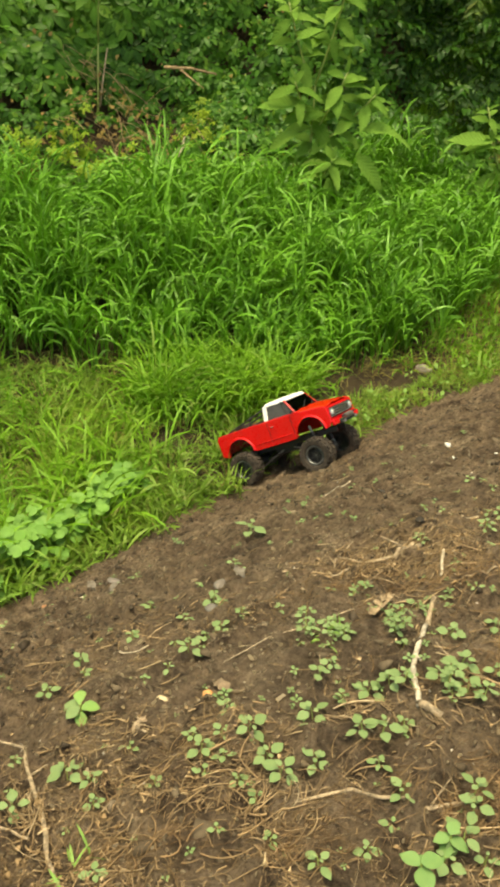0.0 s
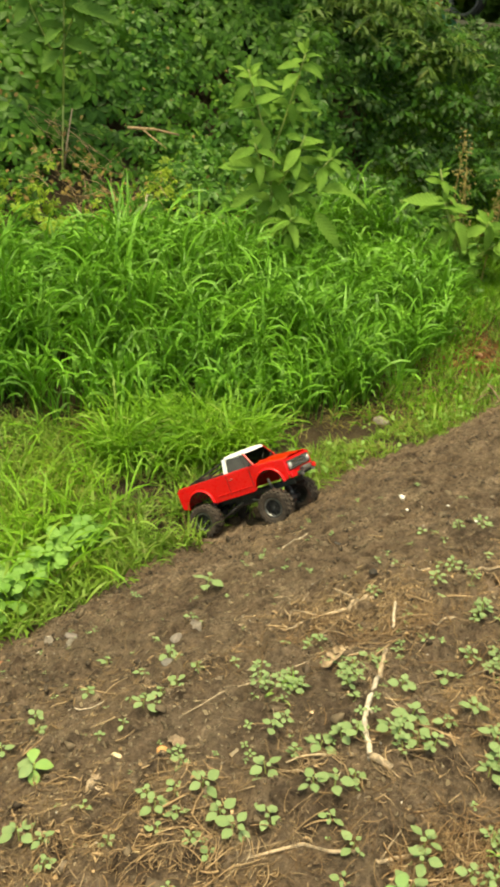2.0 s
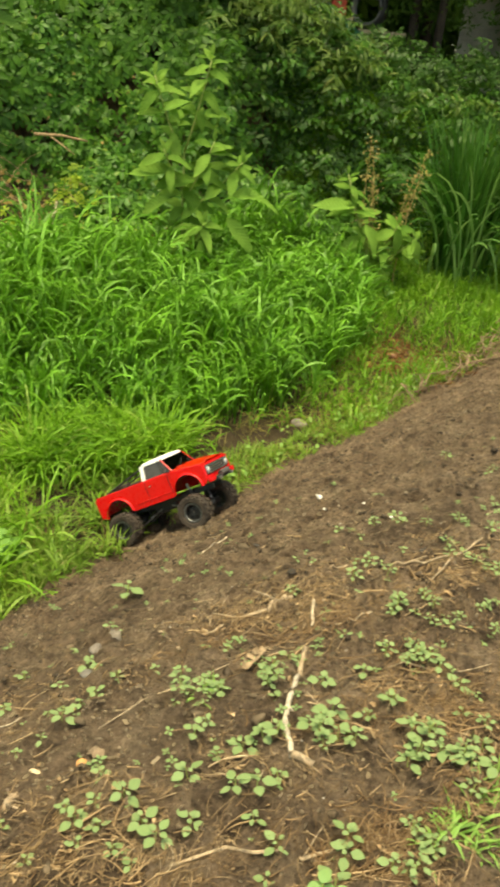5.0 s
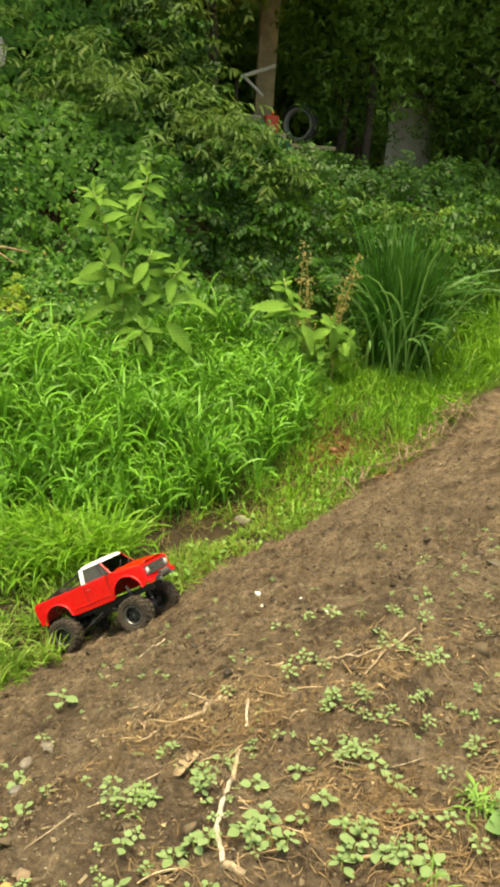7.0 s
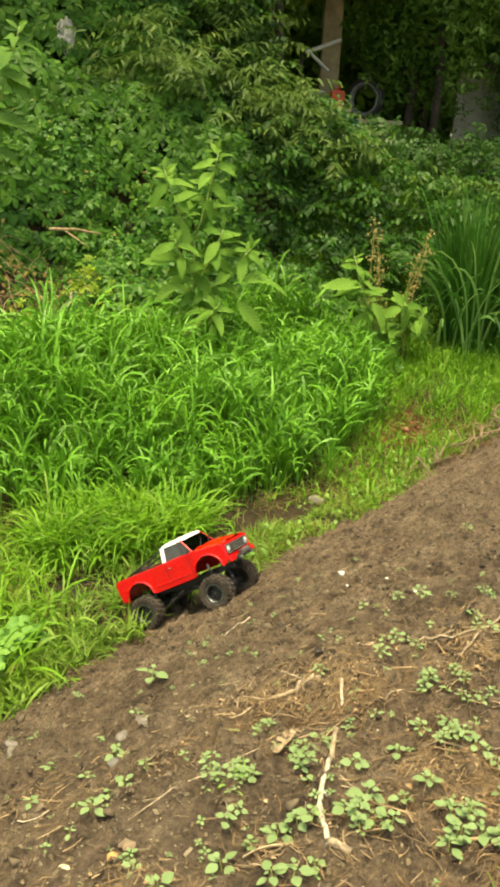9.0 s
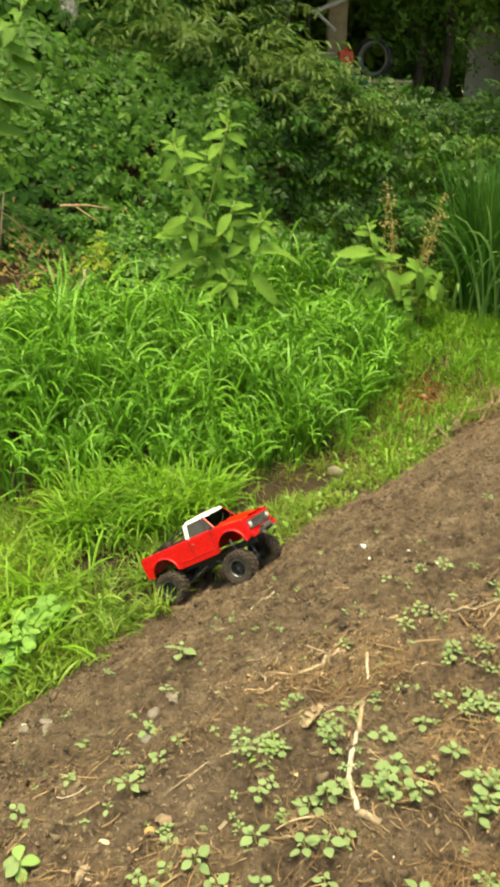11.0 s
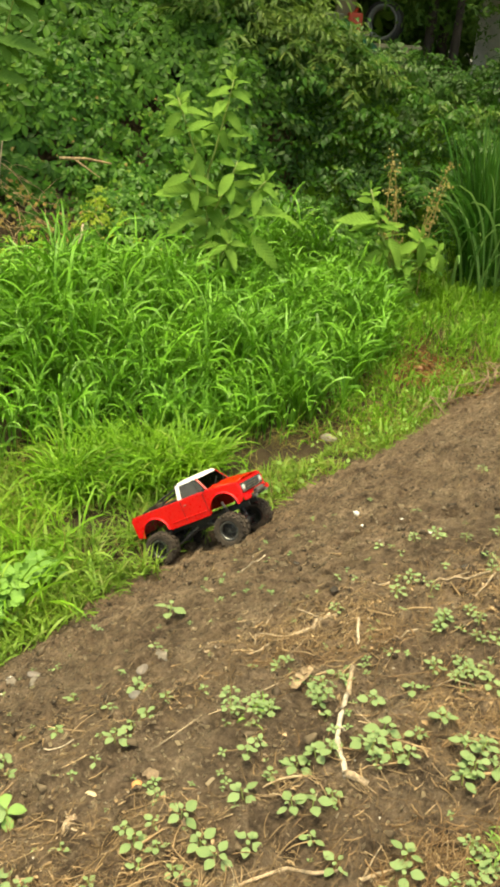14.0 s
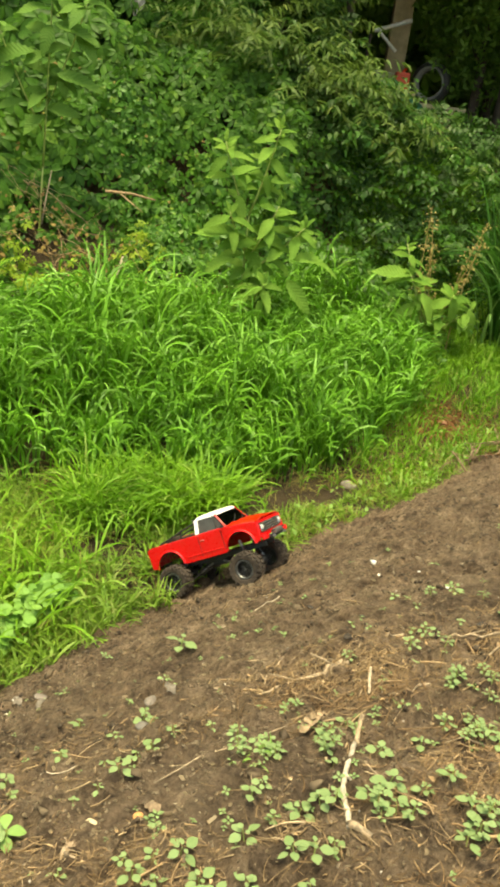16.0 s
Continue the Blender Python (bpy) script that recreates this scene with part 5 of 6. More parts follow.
tagged(new("dead_leaf_scraps", me), "curled tan scraps of dead leaves on soil", "dead leaves", kind="stuff")

# ---------------- sticks, stones, single leaves ----------------
M_BARK = plain("weathered_stick", (0.29, 0.215, 0.14), 0.85, vary=0.6, scale=90, bumpy=0.7)
M_PALE = plain("barked_white_stick", (0.38, 0.305, 0.22), 0.8, vary=0.65, scale=70, bumpy=0.6)
M_TANWOOD = plain("tan_dead_wood", (0.36, 0.235, 0.125), 0.85, vary=0.6, scale=60, bumpy=0.5)
M_PEEL = plain("peeled_wood", (0.41, 0.35, 0.275), 0.75, vary=0.7, scale=55, bumpy=0.6)


def stick(label, pts, r0, r1, material, lift=0.0, twigs=()):
    """A crooked stick along the ground, its side twigs as parts."""
    root = new("stick")
    full = []
    for i in range(len(pts) - 1):
        for t in (0, 0.33, 0.66):
            full.append([a + (b - a) * t for a, b in zip(pts[i], pts[i + 1])])
    full.append(list(pts[-1]))
    r = random.Random(len(pts) * 7 + int(1000 * r0))
    path = [(x + r.uniform(-1, 1) * 0.003, y + r.uniform(-1, 1) * 0.003, ground_z(x, y) + r0 * 0.7 + lift * i / len(full)) for i, (x, y) in enumerate(full)]
    o = Vector(path[0])
    root.location = o
    part("branch", tube([Vector(p) - o for p in path], r0, r1, 8), material, root, smooth=True)
    for (i, dx, dy, dz, r2) in twigs:
        p = Vector(path[i]) - o
        part("twig", tube([p, p + Vector((dx * 0.5, dy * 0.5, dz * 0.7)), p + Vector((dx, dy, dz))], r2, r2 * 0.5, 6), material, root, smooth=True)
    return tagged(root, label, "stick", "sticks on the soil")


PEELED = stick("pale peeled stick lying crooked among seedlings", [(0.345, 1.18), (0.315, 1.10), (0.298, 1.04), (0.298, 0.97), (0.325, 0.945)], 0.0045, 0.0054, M_PEEL, 0.0, ((4, 0.012, -0.03, 0.004, 0.003),))
for run, ra, rb in (([(0.345, 1.175), (0.352, 1.205), (0.366, 1.245)], 0.0056, 0.0048), ([(0.299, 0.975), (0.303, 0.962), (0.328, 0.943)], 0.0064, 0.0072)):
    part("bark_end", tube([Vector((a_, b_, ground_z(a_, b_) + 0.0045)) - PEELED.location for a_, b_ in run], ra, rb, 8), M_BARK, PEELED, "grey barked end", smooth=True)
stick("bleached broken stick lying on the near soil", [(-0.345, 0.97), (-0.31, 0.89), (-0.262, 0.79), (-0.228, 0.70)], 0.0032, 0.0042, M_BARK, 0.0, ((1, -0.06, 0.01, 0.003, 0.003), (3, 0.05, 0.04, 0.01, 0.003)))
stick("short grey stick on soil beside a longer one", [(-0.36, 0.79), (-0.32, 0.785), (-0.275, 0.765)], 0.0027, 0.0022, M_BARK)
stick("long thin dry twig lying across the soil", [(0.825, 1.553), (0.745, 1.480), (0.663, 1.414)], 0.0034, 0.0024, M_BARK, 0.0, ((3, 0.05, -0.02, 0.004, 0.0015),))
stick("short pale peg standing from the straw", [(0.412, 1.40), (0.40, 1.35), (0.39, 1.31)], 0.0036, 0.0029, M_PALE, 0.012)
stick("twisted dead root on a mat of straw", [(0.17, 1.385), (0.215, 1.397), (0.281, 1.410), (0.34, 1.438), (0.374, 1.453)], 0.0024, 0.0056, M_BARK, 0.004, ((9, -0.05, 0.03, 0.006, 0.003), (5, -0.06, 0.012, 0.004, 0.002)))
stick("gnarled knot of dead root on soil", [(0.318, 1.425), (0.34, 1.44), (0.362, 1.458)], 0.0050, 0.0066, M_BARK, 0.002)
stick("short dry stick lying on bare soil", [(0.472, 1.534), (0.495, 1.552), (0.519, 1.557)], 0.0030, 0.0036, M_BARK)
stick("dry stick lying over the straw mat", [(0.433, 1.304), (0.48, 1.322), (0.521, 1.331)], 0.0026, 0.0034, M_BARK)
stick("thin pale stem on dark bare soil", [(0.207, 1.916), (0.245, 1.937), (0.281, 1.955)], 0.0016, 0.0020, M_PALE)
stick("thin brown twig lying up the slope", [(0.193, 1.424), (0.225, 1.50), (0.269, 1.567)], 0.0018, 0.0014, M_BARK, 0.0, ((3, -0.04, 0.02, 0.004, 0.0013),))
stick("dark dry stick at the soil's upper side", [(0.60, 1.505), (0.65, 1.495), (0.72, 1.475)], 0.0030, 0.0034, M_BARK, 0.0, ((3, 0.05, 0.02, 0.004, 0.002),))
stick("dry stem lying near low seedlings", [(0.10, 0.80), (0.18, 0.81), (0.29, 0.795), (0.36, 0.81)], 0.0026, 0.0035, M_BARK, 0.0, ((6, 0.04, 0.05, 0.01, 0.002),))
stick("thin tan straw stem crossing the soil", [(-0.02, 1.12), (0.10, 1.19), (0.22, 1.24), (0.33, 1.25)], 0.0016, 0.0016, M_BARK)
stick("thin brown stem beside seedlings", [(0.50, 1.16), (0.60, 1.13), (0.70, 1.15)], 0.0017, 0.0013, M_BARK)
stick("small dark twig on bare soil", [(-0.24, 1.22), (-0.20, 1.215), (-0.17, 1.22)], 0.0019, 0.0014, M_PALE)


def stone(label, x, y, size, color, flat=0.6, seed=1, name="pebble"):
    bm = bmesh.new()
    bmesh.ops.create_icosphere(bm, subdivisions=3, radius=size)
    r = random.Random(seed)
    off = Vector((r.uniform(0, 9), r.uniform(0, 9), r.uniform(0, 9)))
    for v in bm.verts:
        k = 1 + 0.35 * noise.noise(v.co / size * 0.9 + off) + 0.12 * noise.noise(v.co / size * 2.6 + off)
        v.co = Vector((v.co.x * k * 1.2, v.co.y * k * 0.85, v.co.z * k * flat))
    for f in bm.faces:
        f.smooth = True
    me = bpy.data.meshes.new(name)
    bm.to_mesh(me)
    bm.free()
    me.materials.append(plain("stone", color, 0.7, vary=0.25, scale=80, bumpy=0.4))
    ob = new(name, me)
    ob.matrix_basis = pose(x, y, ground_z(x, y) + size * flat * 0.45, r.uniform(-15, 15), r.uniform(-15, 15), r.uniform(0, 360))
    return tagged(ob, label, "stone", "stones on the soil")


stone("orange-tan rounded pebble on dark soil", -0.042, 1.035, 0.009, (0.55, 0.27, 0.10), seed=3)
stone("cream oblong pebble on dark soil", -0.12, 1.03, 0.0085, (0.62, 0.48, 0.30), 0.5, 5)
# dark lumps that stand in for the shade inside small soil pits
for cx, cy, cs, sd in ((0.324, 1.976, 0.015, 41), (0.350, 1.972, 0.009, 42), (0.519, 1.892, 0.014, 43), (0.608, 1.811, 0.011, 44), (0.425, 1.696, 0.016, 45), (0.455, 1.700, 0.011, 46), (0.345, 1.818, 0.011, 47), (0.390, 1.554, 0.016, 48), (0.688, 1.542, 0.015, 49), (0.725, 1.545, 0.012, 50), (0.636, 2.204, 0.009, 51), (0.02, 1.78, 0.010, 52)):
    stone("small dark lump standing in for a shaded pit", cx, cy, cs * 0.75, (0.030, 0.021, 0.015), 0.4, sd, "clod")
stone("bright white chip of stone on bare soil", 0.552, 2.055, 0.008, (0.70, 0.67, 0.62), 0.8, 7)
stone("small white chip of stone", 0.542, 1.935, 0.004, (0.72, 0.69, 0.62), 0.6, 8)
stone("small white chip of stone", 0.668, 1.750, 0.0045, (0.75, 0.72, 0.66), 0.7, 10)
stone("small white chip of stone", 0.644, 1.910, 0.0045, (0.75, 0.72, 0.66), 0.7, 9)
stone("white flat shell-like stone near the ditch edge", -0.385, 1.70, 0.0085, (0.75, 0.70, 0.62), 0.35, 11)
stone("pale flat stone near the ditch edge", -0.385, 1.58, 0.009, (0.66, 0.58, 0.46), 0.4, 13)
stone("grey knobbly lump of stone on soil", -0.31, 1.62, 0.014, (0.17, 0.14, 0.12), 0.55, 15)
stone("dark moist clod of earth on bare soil", 1.141, 1.804, 0.022, (0.085, 0.065, 0.045), 0.5, 33)
stone("grey flat stone between seedlings", -0.045, 1.42, 0.014, (0.17, 0.14, 0.115), 0.5, 17)
stone("grey flake of stone between seedlings", -0.055, 1.33, 0.014, (0.13, 0.115, 0.10), 0.45, 19)
stone("reddish clod of clay at the soil edge", -0.48, 1.60, 0.012, (0.30, 0.14, 0.07), 0.4, 21)
stone("pale buff rock half hidden by ditch grass", 0.755, 3.46, 0.03, (0.26, 0.22, 0.18), 0.6, 23, "rock")
stone("pale boulder at the far end of the mound", 2.86, 5.13, 0.050, (0.42, 0.38, 0.32), 0.7, 27, "rock")
stone("rust-red lump beside the ditch grass", 1.38, 4.22, 0.028, (0.24, 0.11, 0.06), 0.5, 29, "rock")

dl = new("dead_leaf")
dlv, dlt = leaf_shape(0.075, 0.020, 14, 0.6, 0.1, 1.3, 0.12)
dlv = dlv + np.random.default_rng(4).normal(0, 0.0036, dlv.shape)
part_mesh("blade", tri_mesh("blade", dlv, dlt, plain("tan_dead_leaf", (0.27, 0.19, 0.115), 0.9, vary=0.6, scale=60, bumpy=0.5)), dl)
dl.matrix_basis = pose(0.240, 1.200, ground_z(0.285, 1.24) + 0.012, 4, 8, -45)
tagged(dl, "curled tan dead leaf lying on straw", "dead leaf")

def crumpled(label, x, y, size, color, az, seed):
    """A crumpled dead leaf that lies on the soil."""
    root = new("dead_leaf")
    v, t = leaf_shape(size, size * 0.55, 9, 0.25, 0.15, 1.1, 0.12)
    v = v + np.random.default_rng(seed).normal(0, size * 0.045, v.shape)
    part_mesh("blade", tri_mesh("blade", v, t, plain("dead_leaf_tissue", color, 0.9, vary=0.5, scale=70, bumpy=0.5)), root)
    root.matrix_basis = pose(x, y, ground_z(x, y) + size * 0.08, 6, 8, az)
    return tagged(root, label, "dead leaf", "dead leaves on the soil")


crumpled("grey crumpled dead leaf pressed into soil", -0.313, 1.557, 0.05, (0.17, 0.145, 0.115), -70, 1)
crumpled("grey-brown curled dead leaf on soil", -0.345, 1.552, 0.04, (0.14, 0.115, 0.09), 30, 2)
crumpled("pale tan shredded dead leaf among straw", -0.165, 0.955, 0.05, (0.36, 0.27, 0.18), -60, 3)
crumpled("tan broken dead leaf on straw", -0.135, 0.975, 0.035, (0.30, 0.215, 0.14), 40, 4)
crumpled("brown curled dead leaf on soil", 0.003, 1.047, 0.045, (0.20, 0.14, 0.09), 70, 5)
crumpled("pale curled dead leaf on bare soil", 0.071, 1.407, 0.040, (0.42, 0.31, 0.21), -50, 6)
crumpled("grey flat dead leaf on bare soil", 0.004, 1.439, 0.045, (0.15, 0.125, 0.10), 20, 7)

# brush of dry stems on the crest
M_BRUSH = plain("dry_brush", (0.21, 0.145, 0.088), 0.9, vary=0.7)
r5 = random.Random(5)
brush = new("brush_heap")
for k in range(84):
    t = r5.random() ** 0.6
    bx = 1.22 + 1.15 * t + r5.gauss(0, 0.03)
    by = float(edge_y(bx)) - 0.03 + r5.gauss(0, 0.025)
    a_ = r5.gauss(0.78, 0.5)
    ln = r5.uniform(0.05, 0.10) + 0.11 * t * r5.random()
    bz = float(base_height(bx, by)) + r5.uniform(0.01, 0.04) + 0.09 * math.exp(-((t - 0.85) / 0.2) ** 2) * r5.random()
    e0 = Vector((bx - ln * math.cos(a_), by - ln * math.sin(a_), bz + r5.uniform(-0.02, 0.01)))
    bz += 0.015
    e1 = Vector((bx + ln * math.cos(a_), by + ln * math.sin(a_), bz + r5.uniform(-0.02, 0.05)))
    mid_ = (e0 + e1) / 2 + Vector((r5.gauss(0, 0.05), r5.gauss(0, 0.05), r5.uniform(0.0, 0.06)))
    part("stem", tube([e0, e0.lerp(mid_, 0.6) + Vector((0, 0, 0.008)), mid_, e1.lerp(mid_, 0.4), e1], r5.uniform(0.0022, 0.0050), 0.0014, 5), M_BRUSH, brush, smooth=True)
tagged(brush, "heap of dry brown stems along the mound's crest", "brush")


# ---------------- seedlings ----------------
def seedling(kind, seed):
    """A small plant of crossed pairs of pointed oval leaves on a short stem."""
    r = random.Random(seed)
    root = new("seedling")
    tall, size, pairs = {"big": (0.026, 0.0250, (1.0, 0.9, 0.45)), "mid": (0.019, 0.0185, (1.0, 0.8, 0.38)), "small": (0.010, 0.0125, (1.0, 0.72)), "bushy": (0.030, 0.0140, (0.9, 1.0, 0.95, 0.8, 0.5))}[kind]
    part("stem", tube([(0, 0, -0.006), (0.001, 0.001, tall * 0.5), (0, 0.002, tall)], 0.0014, 0.0009, 5), M_STEM, root)
    turn = r.uniform(0, 180)
    for k, share in enumerate(pairs):
        s = size * share
        t = 0.55 + 0.45 * k / max(1, len(pairs) - 1)
        for side in (0, 180):
            az = turn + (90 if kind != "bushy" else 67) * k + side + r.uniform(-14, 14)
            out = (0.30 if kind != "bushy" else 0.65) * s
            part_mesh("leaf", SEED_LEAVES[r.randrange(4)], root,
                      leaf_pose((out * math.cos(radians(az)), out * math.sin(radians(az)), tall * t), az, -2 + 14 * k / len(pairs) + r.uniform(-9, 9), s * r.uniform(0.85, 1.12), r.uniform(-16, 16)))
    return tagged(root, {"big": "pale green seedling with crossed pairs of oval leaves", "mid": "pale green young seedling on dark soil", "small": "tiny green sprout on bare soil", "bushy": "small bushy pale green weed seedling"}[kind], "seedling", "seedlings on the soil")


SEED_LEAVES = [tri_mesh("leaf", *leaf_shape(1.0, w, 4, f, d, t), M_SEEDLING) for w, f, d, t in ((0.72, 0.14, 0.16, 1.15), (0.78, 0.12, 0.22, 1.2), (0.66, 0.18, 0.26, 1.1), (0.74, 0.10, 0.10, 1.25))]
PROTO = {k: [seedling(k, 100 * i + j) for j in range(4)] for i, k in enumerate(("big", "mid", "small", "bushy"))}
used = {}
rs = random.Random(21)


def plant(kind, x, y, scale=1.0):
    k = used.setdefault(kind, 0)
    used[kind] += 1
    nrm = normal_at(np.array([x]), np.array([y]))[0]
    m = pose(x, y, ground_z(x, y) - 0.002, rs.uniform(-8, 8) - 20 * nrm[1], rs.uniform(-8, 8) + 20 * nrm[0], rs.uniform(0, 360)) @ Matrix.Scale(scale, 4)
    proto = PROTO[kind][k % 4]
    if k < 4:
        proto.matrix_basis = m
    else:
        proto_m = proto.matrix_basis.copy()
        proto.matrix_basis = Matrix.Identity(4)
        copy_thing(proto, m)
        proto.matrix_basis = proto_m


BIG = [(-0.086, 1.153), (-0.041, 0.899), (0.031, 0.931), (0.132, 0.964), (0.129, 0.869), (0.079, 0.847), (0.063, 0.880), (0.203, 0.915), (0.221, 1.006), (0.259, 1.023),
       (0.279, 1.022), (0.335, 1.006), (0.352, 1.016), (0.374, 1.040), (0.380, 0.995), (0.331, 1.221), (0.497, 0.986), (0.533, 0.942), (0.554, 0.929), (0.573, 0.908),
       (0.479, 0.931), (0.501, 0.949), (0.609, 0.948), (0.613, 0.902), (0.235, 0.919), (0.356, 0.815), (0.350, 0.787), (0.251, 0.808), (-0.243, 0.861), (-0.314, 0.820),
       (0.323, 0.730), (0.295, 0.704)]
MID = [(0.017, 0.840), (-0.012, 0.925), (-0.060, 0.933), (-0.005, 0.880), (-0.009, 0.995), (0.180, 1.004), (0.165, 1.077), (0.143, 1.044), (0.184, 1.176), (0.168, 1.190),
       (-0.029, 1.241), (0.008, 1.279), (-0.060, 1.214), (-0.106, 1.307), (-0.054, 1.360), (-0.189, 1.384), (-0.205, 1.247), (-0.018, 1.541), (0.198, 1.154), (0.288, 1.191),
       (0.282, 1.145), (0.293, 1.109), (0.349, 1.216), (0.376, 1.134), (0.459, 1.157), (0.436, 1.036), (0.481, 1.060), (0.475, 1.038), (0.546, 1.173), (0.569, 1.188),
       (0.593, 1.137), (0.617, 1.101), (0.273, 0.943), (0.224, 0.856), (0.470, 0.792), (0.474, 0.773), (0.410, 0.761), (0.429, 0.750), (-0.331, 1.084), (-0.301, 1.202),
       (-0.277, 1.144), (-0.204, 0.851), (-0.191, 0.807), (-0.168, 0.686), (0.194, 0.718), (0.127, 0.688), (0.351, 0.713)]
SMALL = [(0.116, 1.153), (0.080, 1.277), (-0.034, 1.327), (-0.091, 1.434), (-0.245, 1.573), (-0.119, 1.120), (-0.159, 1.093), (-0.107, 0.849), (0.045, 0.809), (0.179, 1.313),
         (0.220, 1.286), (0.242, 1.305), (-0.035, 0.857), (-0.118, 1.215), (0.620, 1.250), (0.624, 1.209), (0.600, 1.025), (0.509, 1.012), (0.441, 1.239), (-0.340, 0.916),
         (-0.008, 0.753), (-0.157, 0.921), (-0.553, 1.516), (0.064, 0.736), (0.232, 0.761)]
TINY = [(0.495, 1.668), (0.564, 1.726), (0.617, 1.710), (0.447, 1.604), (0.409, 1.620), (0.538, 1.563), (0.584, 1.522), (0.578, 1.453), (0.506, 1.461), (0.504, 1.402),
        (0.760, 1.552), (0.730, 1.528), (0.777, 1.850), (0.767, 1.774), (0.425, 1.352), (0.374, 1.467), (0.552, 1.314), (0.651, 1.329), (0.627, 1.297), (0.655, 1.264),
        (0.642, 1.554), (0.576, 1.681), (0.535, 1.731), (0.565, 1.547), (0.568, 1.332)]
for x, y in BIG:
    plant("big", x, y, rs.uniform(0.85, 1.15))
plant("big", 0.013, 1.700, 1.55)
for x, y in MID:
    plant("mid", x, y, rs.uniform(0.8, 1.15))
for x, y in SMALL:
    plant("small", x, y, rs.uniform(0.9, 1.3))
for x, y in TINY:
    plant(rs.choice(("small", "small", "bushy")), x, y, rs.uniform(0.8, 1.2))
for cx, cy, sd, cnt in ((0.19, 1.17, 0.030, 9), (0.29, 1.18, 0.022, 6), (0.36, 1.02, 0.03, 6), (0.55, 1.16, 0.03, 6), (0.64, 1.29, 0.03, 6), (0.60, 0.98, 0.06, 8), (0.75, 1.15, 0.08, 12), (0.55, 0.92, 0.035, 6), (0.44, 0.77, 0.03, 4)):
    for k in range(cnt):
        plant(rs.choice(("bushy", "small", "bushy")), rs.gauss(cx, sd), rs.gauss(cy, sd), rs.uniform(0.75, 1.1))
# further ones beyond the strip that stays in sight
for k in range(190):
    x, y = rs.uniform(0.66, 1.5), rs.uniform(0.6, 2.1)
    if y < edge_y(x) - 0.35 and vnoise(np.array([x * 5]), np.array([y * 5]), 7)[0] > 0.45:
        plant(rs.choice(("small", "small", "mid", "bushy")), x, y, rs.uniform(0.7, 1.1))
for k in range(110):
    x, y = rs.uniform(-0.5, 0.62), rs.uniform(0.6, 1.75)
    plant("small", x, y, rs.uniform(0.35, 0.65))


# the smallest sprouts, too many to count, up the slope
SPROUT = join_templates([turned(leaf_shape(1.0, 0.6, 4, 0.25, 0.3, 1.0), pose(0, 0, 0, 14, 0, a) @ Matrix.Translation((0, 0.12, 0)) @ Matrix.Scale(q, 4)) for a, q in ((10, 1.0), (95, 0.8), (185, 0.95), (275, 0.75))])
M_SPROUT = leafy("sprout_leaf", (0.130, 0.215, 0.080), (0.215, 0.305, 0.135), 0.75, 0.2, sheen=(0.27, 0.34, 0.17))
x, y = g16.uniform(-0.3, 1.5, 900), g16.uniform(1.0, 2.15, 900)
ok = (y < edge_y(x) - 0.28) & (fbm(x * 4, y * 4, 87) > 0.47) & (g16.uniform(0, 1, 900) < 0.55)
x, y = x[ok], y[ok]
me = scatter("sprouts", SPROUT, np.stack([x, y, height(x, y) + 0.005], 1), turns_facing(g16.normal(0, 0.3, (len(x), 3)) + np.array([0, -0.1, 1]), g16.uniform(0, 6.28, len(x))), g16.uniform(0.006, 0.014, len(x)), M_SPROUT)
tagged(new("sprouts", me), "tiny pale green sprouts scattered up the slope", "sprouts", kind="stuff")


# single broad-leaved young plants
def broad(label, x, y, leaves, size, color_mesh, tall=0.05, spin=0):
    root = new("broad_leaved_seedling")
    root.location = (x, y, ground_z(x, y) - 0.003)
    part("stem", tube([(0, 0, 0), (0.002, 0, tall * 0.6), (0.002, 0.002, tall)], 0.0028, 0.0016, 6), M_STEM, root)
    for k in range(leaves):
        part_mesh("leaf", color_mesh[k % len(color_mesh)], root, leaf_pose((0, 0, tall * (1 - 0.1 * k)), spin + 137 * k, 15 - 6 * k + rs.uniform(-8, 8), size * rs.uniform(0.8, 1.1), rs.uniform(-15, 15)))
    return tagged(root, label, "seedling")


M_LIME = leafy("lime_leaf", (0.15, 0.29, 0.07), (0.25, 0.40, 0.13), 0.55, 0.25, "object")
M_BLUE = leafy("cabbage_leaf", (0.13, 0.24, 0.08), (0.20, 0.325, 0.125), 0.7, 0.2, "object")
HEART = [tri_mesh("leaf", *leaf_shape(1.0, 0.62, 6, 0.3, 0.5, 0.85, 0.03), m_) for m_ in (M_LIME, M_SEEDLING)]
CABBAGE = [tri_mesh("leaf", *leaf_shape(1.0, 0.74, 7, 0.2, 0.35, 1.2, 0.02), M_BLUE) for _ in range(2)]
broad("lime-green seedling with broad heart-shaped leaves", -0.257, 1.012, 6, 0.036, HEART, 0.035, 100)
broad("broad pale green leafy plant at the soil's near side", 0.785, 0.945, 9, 0.062, CABBAGE, 0.08, 200)
broad("broad pale green leafy plant on near soil", 0.300, 0.725, 7, 0.029, CABBAGE, 0.04, 60)
broad("broad pale green leafy plant on near soil", 0.250, 0.668, 4, 0.036, CABBAGE, 0.04, 10)

